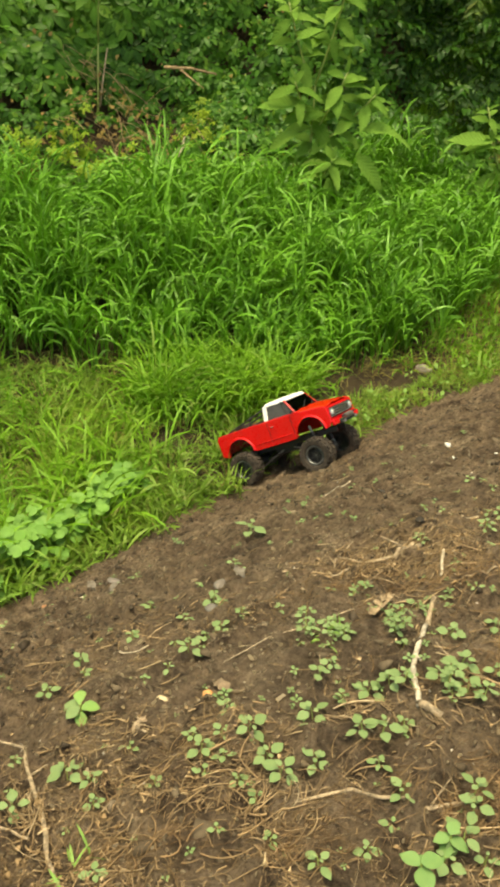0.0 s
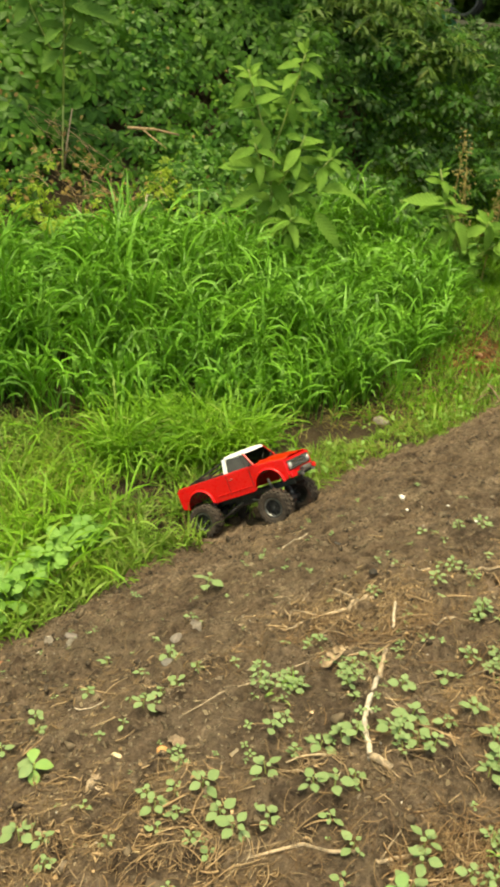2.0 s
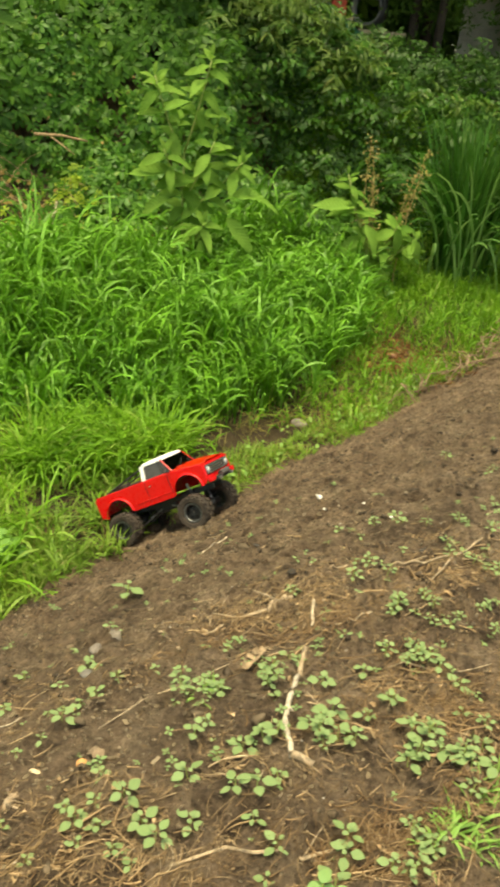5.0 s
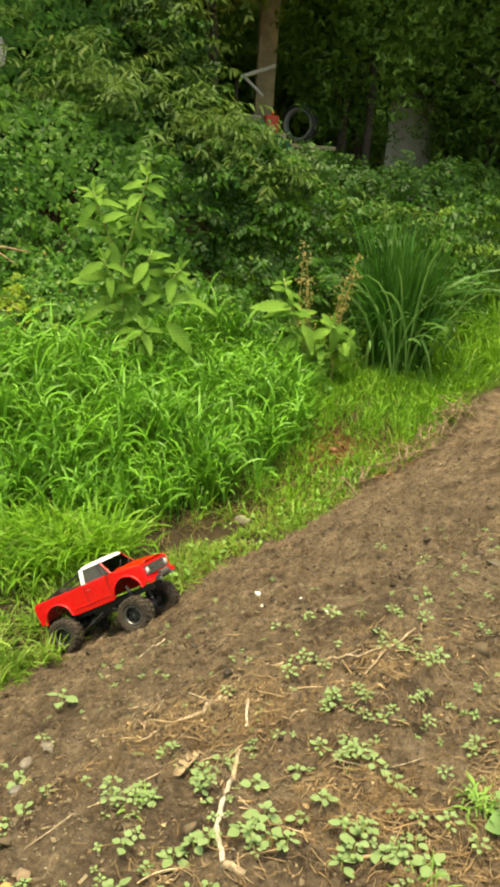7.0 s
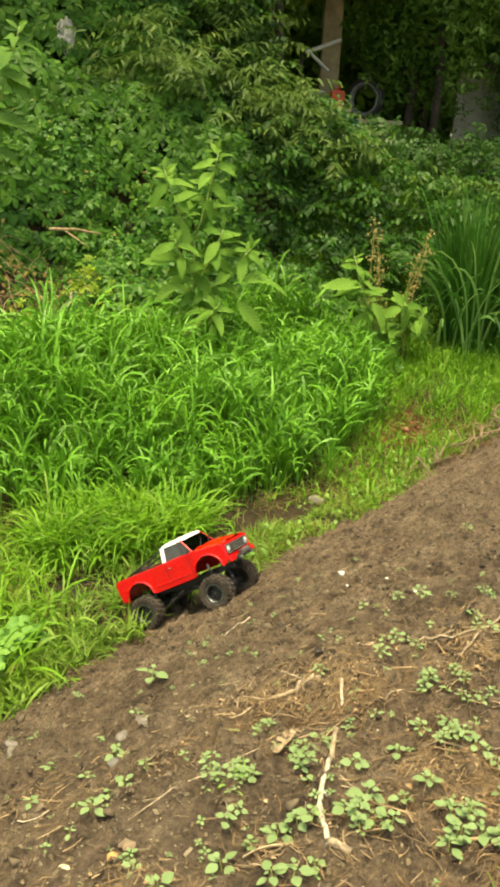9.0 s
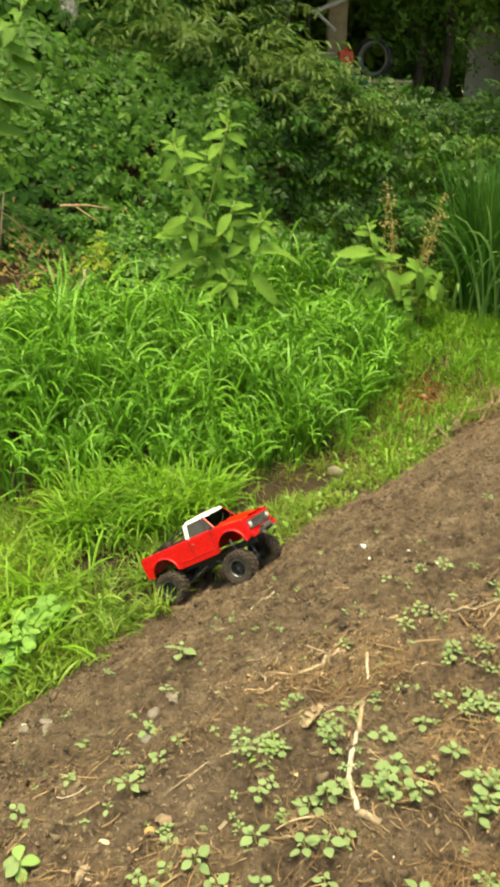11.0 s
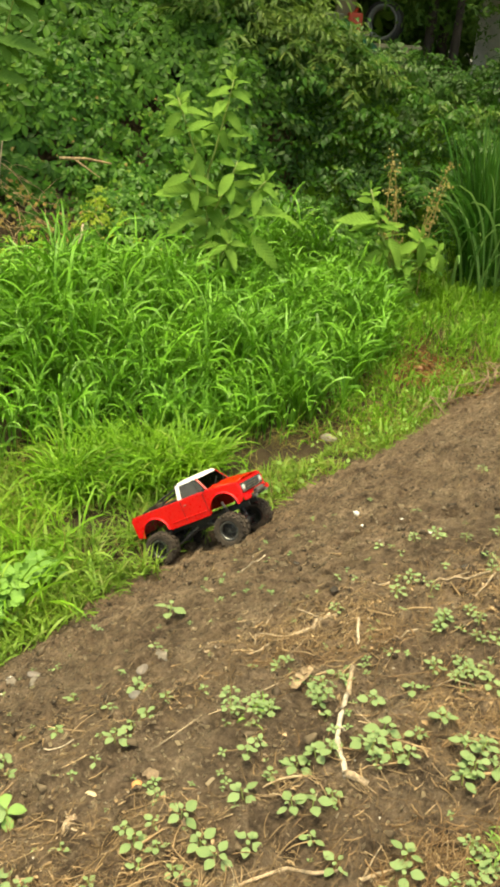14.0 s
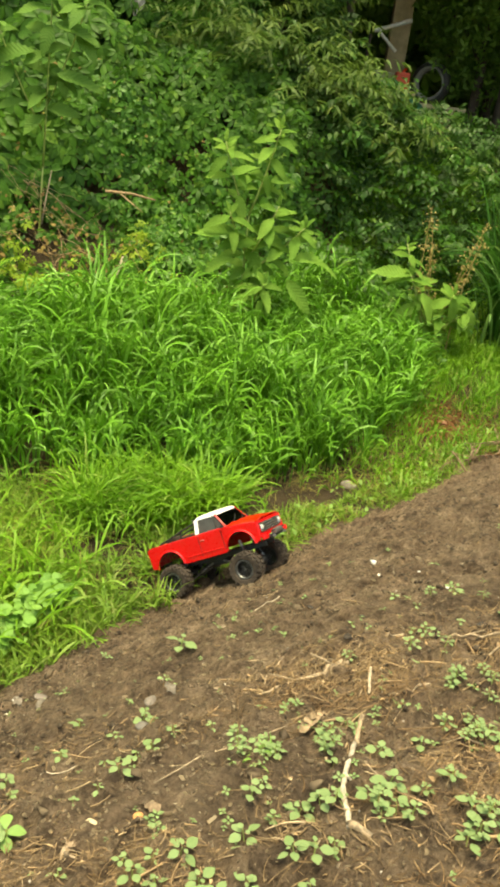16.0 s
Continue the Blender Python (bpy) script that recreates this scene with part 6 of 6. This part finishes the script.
# grassy weed tufts among the seedlings
for gx_, gy_, cnt in ((0.53, 0.82, 60), (0.58, 0.86, 40), (0.49, 0.80, 30), (0.75, 1.00, 50), (0.16, 1.17, 12), (0.74, 1.02, 50), (0.56, 0.80, 30), (-0.20, 0.70, 14)):
    xx, yy = rng.normal(gx_, 0.016, cnt), rng.normal(gy_, 0.016, cnt)
    me = blades("grass_weed", xx, yy, height(xx, yy) - 0.004, rng.uniform(0.025, 0.06, cnt), rng.uniform(0.003, 0.006, cnt), rng.uniform(0.5, 1.3, cnt), rng.uniform(0.2, 1.2, cnt), M_CLOVER, 5)
    tagged(new("grass_weed", me), "small tuft of green grass weed on soil", "weed", "grass weeds on the soil", kind="stuff")

# ---------------- low broad leaves in the ditch ----------------
def kidney(rim=14):
    """A scalloped round leaf, notched where its stalk joins, slightly cupped."""
    v = [(0.0, -0.25, -0.10)]
    for k in range(rim + 1):
        a = -math.pi / 2 + 0.25 + (2 * math.pi - 0.5) * k / rim
        q = (1.0 if k % 2 else 0.90) * (0.9 + 0.1 * math.cos(a - math.pi / 2))
        v.append((q * math.cos(a), q * math.sin(a) * 0.92, 0.10 + 0.05 * math.sin(3 * a)))
    return np.array(v), np.array([(0, k + 1, k + 2) for k in range(rim)])


g14 = np.random.default_rng(14)
M_ROUND = leafy("round_weed_leaf", (0.085, 0.225, 0.038), (0.185, 0.350, 0.080), 0.55, 0.22, sheen=(0.25, 0.40, 0.12), spec=0.2)
n_ = 640
along = np.concatenate([g14.uniform(-0.6, 0.75, 560), g14.uniform(0.75, 1.1, 80)])
across = g14.normal(-0.015, 0.042, n_)
x, y = -0.73 + 0.32 * along - 0.84 * across, 1.78 + 0.49 * along + 0.55 * across
ok = (y > edge_y(x) - 0.01) & (fbm(x * 9, y * 9, 83) > 0.34)
x, y = x[ok], y[ok]
P = np.stack([x, y, height(x, y) + g14.uniform(0.03, 0.12, len(x)) * sstep(-0.02, 0.08, y - edge_y(x)) + 0.012], 1)
me = scatter("low_weeds", kidney(), P, turns_facing(g14.normal(0, 0.30, P.shape) + np.array([0, -0.45, 1]), g14.uniform(0, 6.28, len(x))), g14.uniform(0.012, 0.027, len(x)), M_ROUND)
tagged(new("low_weeds", me), "patch of round scalloped light green low weeds", "weeds", kind="stuff")
x = rng.uniform(0.25, 3.2, 800)
y = edge_y(x) + np.abs(rng.normal(0.0, 0.12, 800)) + 0.01
ok = (fbm(x * 7, y * 7, 81) > 0.42)
x, y = x[ok], y[ok]
P = np.stack([x, y, height(x, y) + rng.uniform(0.005, 0.05, len(x))], 1)
me = scatter("edge_weeds", leaf_shape(1.0, 0.6, 3, 0.2, 0.3, 1.0), P, turns_facing(rng.normal(0, 0.5, P.shape) + np.array([0, -0.2, 1]), rng.uniform(0, 6.28, len(x))), rng.uniform(0.012, 0.036, len(x)), M_CLOVER)
tagged(new("edge_weeds", me), "small light green weeds along the soil edge", "weeds", kind="stuff")
# dead thatch in the ditch
M_THATCH = leafy("yellowed_thatch", (0.11, 0.082, 0.030), (0.30, 0.27, 0.095), 0.85, 0.1, sheen=(0.46, 0.42, 0.20))
x, y = rng.uniform(-1.6, 2.2, 14000), rng.uniform(1.5, 4.6, 14000)
ok = (y > edge_y(x)) & (y < front_y(x) + 0.15) & (ditch_mud(x, y) < 0.45)
x, y = x[ok], y[ok]
m = len(x)
me = fibres("thatch", x, y, rng.gamma(2.0, 0.03, m) + 0.02, rng.uniform(0.0008, 0.002, m), rng.uniform(0, 6.28, m), rng.normal(0, 0.3, m), np.abs(rng.normal(0, 0.035, m)), M_THATCH)
tagged(new("thatch", me), "dead brown thatch on the ditch floor", "thatch", kind="stuff")

# rusty dead leaves by the far ditch
x, y = rng.normal(1.36, 0.12, 160), rng.normal(4.18, 0.10, 160)
M_RUST = leafy("rusty_leaf", (0.12, 0.052, 0.022), (0.27, 0.125, 0.05), 0.8, 0.1)
me = scatter("rusty_leaves", leaf_shape(1.0, 0.5, 3, 0.4, 0.6), np.stack([x, y, height(x, y) + 0.012], 1), turns_facing(rng.normal(0, 0.4, (160, 3)) + np.array([0, 0, 1]), rng.uniform(0, 6.28, 160)), rng.uniform(0.02, 0.05, 160), M_RUST)
tagged(new("rusty_leaves", me), "rust-brown fallen leaves on the ditch floor", "dead leaves", kind="stuff")
x, y = rng.normal(1.38, 0.16, 900), rng.normal(4.2, 0.13, 900)
me = fibres("rusty_thatch", x, y, rng.gamma(2.0, 0.02, 900) + 0.012, rng.uniform(0.0012, 0.003, 900), rng.uniform(0, 6.28, 900), rng.normal(0, 0.3, 900), np.abs(rng.normal(0, 0.01, 900)), M_RUST)
tagged(new("rusty_thatch", me), "rust-brown dead grass on wet mud", "thatch", kind="stuff")
# one brown fern-like dead tuft at the foot of the creeper
xx, yy = rng.normal(-1.27, 0.032, 90), rng.normal(4.14, 0.03, 90)
me = blades("dead_tuft", xx, yy, height(xx, yy), rng.uniform(0.28, 0.46, 90), rng.uniform(0.006, 0.014, 90), rng.uniform(0, 0.4, 90), rng.uniform(0.2, 1.5, 90), M_RUST, 5)
tagged(new("dead_tuft", me), "rust-brown dead tuft at the creeper's foot", "dead plant", kind="stuff")


# ---------------- dead vines and twigs on the bank ----------------
M_VINEWOOD = plain("dead_vine", (0.30, 0.205, 0.105), 0.95, vary=0.7)
dv = bmesh.new()
r6 = random.Random(6)
for k in range(46):
    x0, y0 = r6.gauss(-0.80, 0.2), r6.uniform(4.66, 5.15)
    a_ = r6.uniform(-3.1, 3.1)
    ln = r6.uniform(0.08, 0.36)
    pts, bow = [], r6.gauss(0, 0.14)
    for t in np.linspace(0, 1, 7):
        x1 = x0 + ln * t * math.cos(a_) + bow * math.sin(math.pi * t) * 0.6
        y1 = y0 + 0.8 * ln * t * math.sin(a_)
        pts.append(Vector((x1, y1, float(veg_top(np.array([x1]), np.array([y1]))[0]) + 0.015 + 0.035 * math.sin(3.1 * t + k))))
    tb_ = tube(pts, r6.uniform(0.0010, 0.0030), 0.0008, 5)
    tmp = bpy.data.meshes.new("vine")
    tb_.to_mesh(tmp)
    tb_.free()
    dv.from_mesh(tmp)
    bpy.data.meshes.remove(tmp)
vines = new("dead_vines")
part("stems", dv, M_VINEWOOD, vines)
tagged(vines, "tangle of dead brown vine stems on the bank", "vines", kind="stuff")
g8 = np.random.default_rng(8)
x, y = np.concatenate([g8.normal(-0.86, 0.20, 260), g8.uniform(-1.5, 0.5, 110)]), np.concatenate([g8.uniform(4.55, 5.10, 260), g8.uniform(4.7, 5.7, 110)])
M_DRYVINE = leafy("dry_vine_leaf", (0.14, 0.075, 0.035), (0.26, 0.20, 0.065), 0.8, 0.2, sheen=(0.30, 0.33, 0.07))
me = scatter("dry_vine_leaves", leaf_shape(1.0, 0.6, 3, 0.3, 0.5), np.stack([x, y, veg_top(x, y) + g8.uniform(0, 0.03, 370)], 1), turns_facing(g8.normal(0, 0.6, (370, 3)) + np.array([0, -0.7, 0.7]), g8.uniform(0, 6.28, 370)), g8.uniform(0.015, 0.040, 370), M_DRYVINE)
tagged(new("dry_vine_leaves", me), "yellowed and brown leaves on dead vines", "dead leaves", kind="stuff")


# bright young growth of the creeper where it meets the grass
M_LIMEVINE = leafy("lime_creeper_leaf", (0.13, 0.23, 0.020), (0.27, 0.38, 0.045), 0.45, 0.3)
x, y = np.concatenate([g8.normal(-0.98, 0.13, 90), g8.normal(-0.42, 0.08, 45), g8.normal(-1.35, 0.12, 40)]), np.concatenate([g8.normal(4.62, 0.07, 90), g8.normal(5.02, 0.10, 45), g8.normal(4.45, 0.08, 40)])
me = scatter("lime_creeper", PALMATE, np.stack([x, y, veg_top(x, y) + g8.uniform(0.0, 0.06, 175)], 1), turns_facing(g8.normal(0, 0.5, (175, 3)) + np.array([0, -0.7, 0.6]), g8.normal(np.pi, 0.8, 175)), g8.uniform(0.022, 0.05, 175), M_LIMEVINE)
tagged(new("lime_creeper", me), "yellow-green young creeper leaves at the grass edge", "creeper", kind="stuff")


def bank_stick(label, a, b, rad, material, fork=None):
    root = new("stick")
    root.location = a
    d = Vector(b) - Vector(a)
    part("branch", tube([(0, 0, 0), d * 0.5 + Vector((0, 0, 0.012)), d], rad, rad * 0.6, 7), material, root, smooth=True)
    if fork:
        part("twig", tube([d * 0.3, d * 0.3 + Vector(fork)], rad * 0.6, rad * 0.3, 6), material, root, smooth=True)
    return tagged(root, label, "stick", "sticks on the bank")


bank_stick("tan forked dead branch lying on the creeper", (-0.635, 5.12, 0.60), (-0.34, 5.20, 0.575), 0.010, M_TANWOOD, (0.14, -0.02, -0.09))
bank_stick("pale dry stalk standing in the grass edge", (-0.53, 4.66, 0.0), (-0.47, 4.74, 0.29), 0.010, M_PALE)
bank_stick("pale dry stalk against the creeper", (-0.98, 5.0, 0.38), (-0.95, 5.1, 0.68), 0.006, M_BARK)


# ---------------- trees and what stands behind the shrubs ----------------
M_TRUNK = plain("dark_bark", (0.055, 0.042, 0.032), 0.9, vary=0.4, scale=12, bumpy=0.8)
PAIR = join_templates([turned(leaf_shape(1.0, 0.4, 2, 0.2, 0.4), pose(0, 0, 0, 0, 0, 35)), turned(leaf_shape(1.0, 0.4, 2, 0.2, 0.4), pose(0, 0, 0, 0, 0, -40))])


def crown_mesh(seed, clumps, leaves, size, material=None, dims=(1, 1, 1)):
    g = np.random.default_rng(seed)
    c = g.normal(0, 1, (clumps, 3))
    c /= np.linalg.norm(c, axis=1, keepdims=True)
    c *= (g.uniform(0.25, 1, (clumps, 1)) ** 0.5) * np.array([1.0, 1.0, 0.9])
    p = np.repeat(c, leaves, 0) + g.normal(0, 0.15, (clumps * leaves, 3))
    p = p * np.array(dims)
    nn = p * 0.6 + g.normal(0, 0.5, p.shape) + np.array([0, 0, 0.4])
    return scatter("crown", PAIR, p, turns_facing(nn, g.uniform(0, 6.28, len(p))), g.uniform(0.6, 1.2, len(p)) * size, material or M_TREE)


CROWNS = [crown_mesh(s, 90, 50, 0.09) for s in (1, 2)] + [crown_mesh(3, 90, 55, 0.085, M_OLIVETREE)]


def tree(label, x, y, tall, spread, trunk_r, kind, low=0.35, z0=None, own=False):
    root = new("tree")
    gz = float(base_height(x, y)) - 0.05 if z0 is None else z0
    root.location = (x, y, gz)
    r = random.Random(int(100 * (x + 7 * y)))
    part("trunk", tube([(0, 0, 0), (0.04, 0.02, tall * 0.3), (-0.03, 0.05, tall * 0.6), (0.02, 0, tall * 0.9)], trunk_r, trunk_r * 0.35, 10), M_TRUNK, root, smooth=True)
    for k in range(6):
        a_ = k * 1.05 + r.uniform(-0.3, 0.3)
        h0 = tall * r.uniform(low, 0.75)
        e = Vector((math.cos(a_) * spread * 0.8, math.sin(a_) * spread * 0.8, h0 + tall * 0.15))
        part("limb", tube([(0, 0, h0), Vector((0, 0, h0)).lerp(e, 0.5) + Vector((0, 0, 0.1)), e], trunk_r * 0.4, trunk_r * 0.1, 6), M_TRUNK, root, smooth=True)
    half = tall * (1 - low) / 2 * 1.05
    if own:
        part_mesh("crown", crown_mesh(int(10 * x + 3 * y), 110, 45, 0.085, None, (spread, spread, half)), root, Matrix.Translation((0, 0, tall * (low + 1) / 2)))
    else:
        part_mesh("crown", CROWNS[kind], root, Matrix.Translation((0, 0, tall * (low + 1) / 2)) @ Matrix.Diagonal((spread, spread, half, 1)))
    return tagged(root, label, "tree", "trees behind the bank")


tree("dark leafy tree with low hanging crown", 2.55, 9.0, 3.1, 0.60, 0.06, 0, 0.18, own=True)
tree("dark leafy tree with low hanging crown", 4.35, 9.3, 3.4, 0.78, 0.04, 1, 0.0, own=True)
tree("dark leafy bush hiding the shed wall", 4.62, 9.6, 2.6, 0.80, 0.03, 0, 0.0, own=True)
tree("dark leafy tree with low hanging crown", 2.85, 9.5, 4.9, 0.95, 0.06, 0, 0.52, own=True)
tree("dark leafy tree with a stout trunk", 4.85, 8.9, 5.0, 1.30, 0.07, 1, 0.12, own=True)
tree("dark leafy tree with low hanging crown", 2.75, 8.75, 3.6, 0.72, 0.05, 0, 0.16, own=True)
tree("tall dark tree standing behind the shrubs", -2.6, 9.6, 5.5, 2.2, 0.14, 0, 0.05)
tree("tall dark tree standing behind the shrubs", 0.1, 10.4, 5.5, 2.0, 0.14, 1, 0.08)
tree("tall dark tree beside the shed", 6.4, 10.4, 6.0, 2.4, 0.18, 0, 0.05)
tree("tall dark tree far behind the bank", -5.6, 8.6, 6.0, 2.6, 0.18, 1, 0.05)
tree("tall dark tree far behind the bank", 2.0, 13.5, 7.0, 3.0, 0.2, 0, 0.05)
tree("tall dark tree far behind the bank", 8.5, 8.0, 6.0, 2.6, 0.18, 1, 0.03)
tree("tall dark tree far behind the bank", -3.5, 14.0, 8.0, 3.5, 0.2, 0, 0.05)
tree("tall dark tree far behind the bank", 6.0, 15.0, 8.0, 3.6, 0.2, 1, 0.05)

# crowns above the view, added to keep sky light off bank and shrubs
tree("tree added to shade the creeper bank, its crown unseen", -3.4, 8.3, 7.0, 2.8, 0.2, 1, 0.45)
tree("tree added to shade the creeper bank, its crown unseen", -2.4, 7.9, 7.4, 2.5, 0.2, 0, 0.52)
tree("tree with an unseen crown added to shade the shrubs", 4.4, 8.6, 7.6, 2.6, 0.2, 1, 0.52)

tree("lighter olive tree drooping over the shrubs", 1.05, 8.75, 3.9, 0.95, 0.06, 2, 0.44)
tree("lighter olive tree drooping over the shrubs", -0.6, 8.7, 3.9, 1.2, 0.07, 2, 0.30)
tree("lighter olive tree drooping over the shrubs", -2.3, 8.6, 4.2, 1.3, 0.07, 2, 0.25)

tree("small olive tree whose foliage hangs before the post", 1.05, 8.25, 3.6, 1.30, 0.05, 2, 0.42)
tree("lighter olive tree drooping over the shrubs", 0.45, 8.2, 4.0, 0.95, 0.06, 2, 0.42)

# pale shed wall between the trees
M_SHED = plain("weathered_pale_boards", (0.62, 0.60, 0.54), 0.8, vary=0.25, scale=6, bumpy=0.3)
shed = new("shed")
shed.location = (0, 0, 0)
for k in range(8):
    part("board", box(4.56, 10.2, 1.03 + 0.15 * k, 2.2, 0.03, 0.146, 0.004, Matrix.Rotation(0.0, 4, "X")), M_SHED, shed)
part("back_frame", box(4.63, 10.42, 1.54, 2.04, 0.40, 1.18), M_SHED, shed)
part("roof", box(4.56, 10.45, 2.19, 2.5, 0.9, 0.08, 0.01), plain("shed_roof", (0.10, 0.09, 0.085), 0.8), shed)
tagged(shed, "weathered pale boarded shed half hidden by trees", "shed")

M_POSTWOOD = plain("grey_tan_post", (0.42, 0.34, 0.21), 0.8, vary=0.3, scale=8, bumpy=0.4)
post = new("post")
part("shaft", box(1.79, 9.5, 2.1, 0.20, 0.12, 2.4, 0.008), M_POSTWOOD, post)
tagged(post, "weathered tan wooden post behind the shrubs", "post")
M_WHITEWOOD = plain("white_painted_wood", (0.62, 0.60, 0.55), 0.6, vary=0.2)
rails = new("broken_rail")
part("rail", rod((1.45, 9.02, 2.10), (1.81, 9.05, 2.24), 0.020, sides=8), M_WHITEWOOD, rails)
part("brace", rod((1.49, 9.0, 2.10), (1.69, 9.0, 1.94), 0.016, sides=8), M_WHITEWOOD, rails)
part("leg", rod((1.40, 9.1, 0.95), (1.42, 9.03, 2.07), 0.018, sides=8), M_TRUNK, rails)
tagged(rails, "broken white rail leaning behind the shrubs", "rail")

# yard clutter: spare wheel, red can, pale tub, green sheet
M_RINGW = plain("dull_grey_rim", (0.20, 0.20, 0.195), 0.5, 0.0)
spare = new("spare_wheel")
def upright(bm):
    bmesh.ops.rotate(bm, verts=bm.verts[:], matrix=Matrix.Rotation(radians(-35), 3, "Z"), cent=(0, 0, 0))
    return bm
part("tyre", upright(lathe([(0.20, -0.06), (0.24, -0.085), (0.29, -0.08), (0.31, -0.05), (0.31, 0.05), (0.29, 0.08), (0.24, 0.085), (0.20, 0.06), (0.20, -0.06)], 40)), M_BLACK, spare, smooth=True)
part("rim", upright(lathe([(0.19, 0.0), (0.195, -0.05), (0.215, -0.088), (0.235, -0.092), (0.245, -0.085), (0.20, 0.0)], 40)), M_RINGW, spare, "white rim", smooth=True)
spare.location = (2.12, 9.1, 1.70)
spare.scale = (0.66, 0.66, 0.66)
tagged(spare, "old black tyre with white rim behind the shrubs", "wheel")
stand = new("trestle")
for dx in (-0.16, 0.16):
    part("leg", box(2.10 + 1.6 * dx, 9.15, 1.21, 0.06, 0.3, 0.54, 0.006), M_POSTWOOD, stand)
part("top", box(1.88, 9.15, 1.485, 1.25, 0.34, 0.04, 0.006), M_POSTWOOD, stand)
tagged(stand, "low rough wooden trestle among the trees", "trestle")
can = new("fuel_can")
part("body", box(0, 0, 0.19, 0.20, 0.14, 0.36, 0.03), plain("red_can", (0.70, 0.06, 0.02), 0.4), can)
part("spout", rod((0, 0, 0.37), (0.03, -0.02, 0.46), 0.025, 0.018, 12), plain("red_can_spout", (0.70, 0.06, 0.02), 0.4), can)
crate = new("crate")
part("body", box(0, 0, 0.05, 0.36, 0.22, 0.10, 0.006), M_POSTWOOD, crate)
crate.location = (1.78, 9.1, 1.505)
tagged(crate, "low wooden crate lying on the trestle", "crate")
can.location = (1.82, 9.1, 1.605)
can.scale = (0.75, 0.65, 0.45)
tagged(can, "red plastic can standing on the trestle", "can")
tub = new("tub")
tbm = lathe([(0.02, 0.0), (0.12, 0.0), (0.15, 0.22), (0.16, 0.22), (0.155, 0.235), (0.14, 0.225), (0.115, 0.01), (0.02, 0.012)], 28)
bmesh.ops.rotate(tbm, verts=tbm.verts[:], matrix=Matrix.Rotation(math.pi / 2, 3, "X"), cent=(0, 0, 0))
part("bowl", tbm, plain("pale_plastic", (0.52, 0.50, 0.47), 0.5), tub, smooth=True)
tub.location = (1.53, 9.0, 1.505)
tub.scale = (1.0, 1.0, 1.0)
tagged(tub, "pale plastic tub standing on the trestle", "tub")
sheet_bm = bmesh.new()
bmesh.ops.create_grid(sheet_bm, x_segments=18, y_segments=14, size=0.5)
for v in sheet_bm.verts:
    q = v.co.copy()
    v.co = Vector((q.x * 0.9, q.y * 0.8, 0.32 * math.exp(-(q.x ** 2 + q.y ** 2) * 5) + 0.03 * noise.noise(q * 7)))
bmesh.ops.solidify(sheet_bm, geom=sheet_bm.faces[:], thickness=0.004)
tarp = new("tarpaulin")
part("cloth", sheet_bm, plain("green_tarpaulin", (0.03, 0.16, 0.09), 0.45, vary=0.3), tarp, smooth=True)
tarp.location = (1.62, 8.75, 1.36)
tarp.scale = (0.8, 0.8, 1.0)
tagged(tarp, "green tarpaulin heaped behind the shrubs", "tarpaulin")

# a pale patch added to stand in for a bright gap through the shrubs
gap_bm = bmesh.new()
bmesh.ops.create_grid(gap_bm, x_segments=16, y_segments=24, size=1.0)
for v in gap_bm.verts:
    q = v.co.copy()
    rim = 1 + 0.30 * noise.noise(Vector((3 * math.atan2(q.y, q.x), 2, 0)))
    dx, dz = q.x * math.sqrt(1 - q.y * q.y / 2), q.y * math.sqrt(1 - q.x * q.x / 2)
    v.co = Vector((dx * 0.060 * rim * (1 + 0.4 * dz), 0.025 * noise.noise(q * 3), dz * 0.12 * rim))
bmesh.ops.solidify(gap_bm, geom=gap_bm.faces[:], thickness=0.003)
gap_patch = new("torn_sheet")
part("cloth", gap_bm, plain("pale_gap", (0.36, 0.34, 0.30), 0.7, vary=0.25, scale=25), gap_patch, smooth=True)
gap_patch.location = (-0.650, 6.47, 1.80)
tagged(gap_patch, "pale patch standing in for a bright gap in foliage", "sheet")

# shaded wood behind everything
WN = 30000
x = rng.uniform(-14, 16, WN)
y = 12 + 6 * rng.uniform(0, 1, WN) ** 2 - 0.015 * (x - 1) ** 2
z = 0.9 + 7.5 * rng.uniform(0, 1, WN)
P = np.stack([x, y, z], 1)
me = scatter("far_wood", SPRAY, P, turns_facing(rng.normal(0, 0.6, P.shape) + np.array([0, -0.6, 0.4]), rng.uniform(0, 6.28, WN)), rng.uniform(0.2, 0.38, WN), M_TREE)
tagged(new("far_wood", me), "dark shaded wood closing the view behind the bank", "wood", kind="stuff")
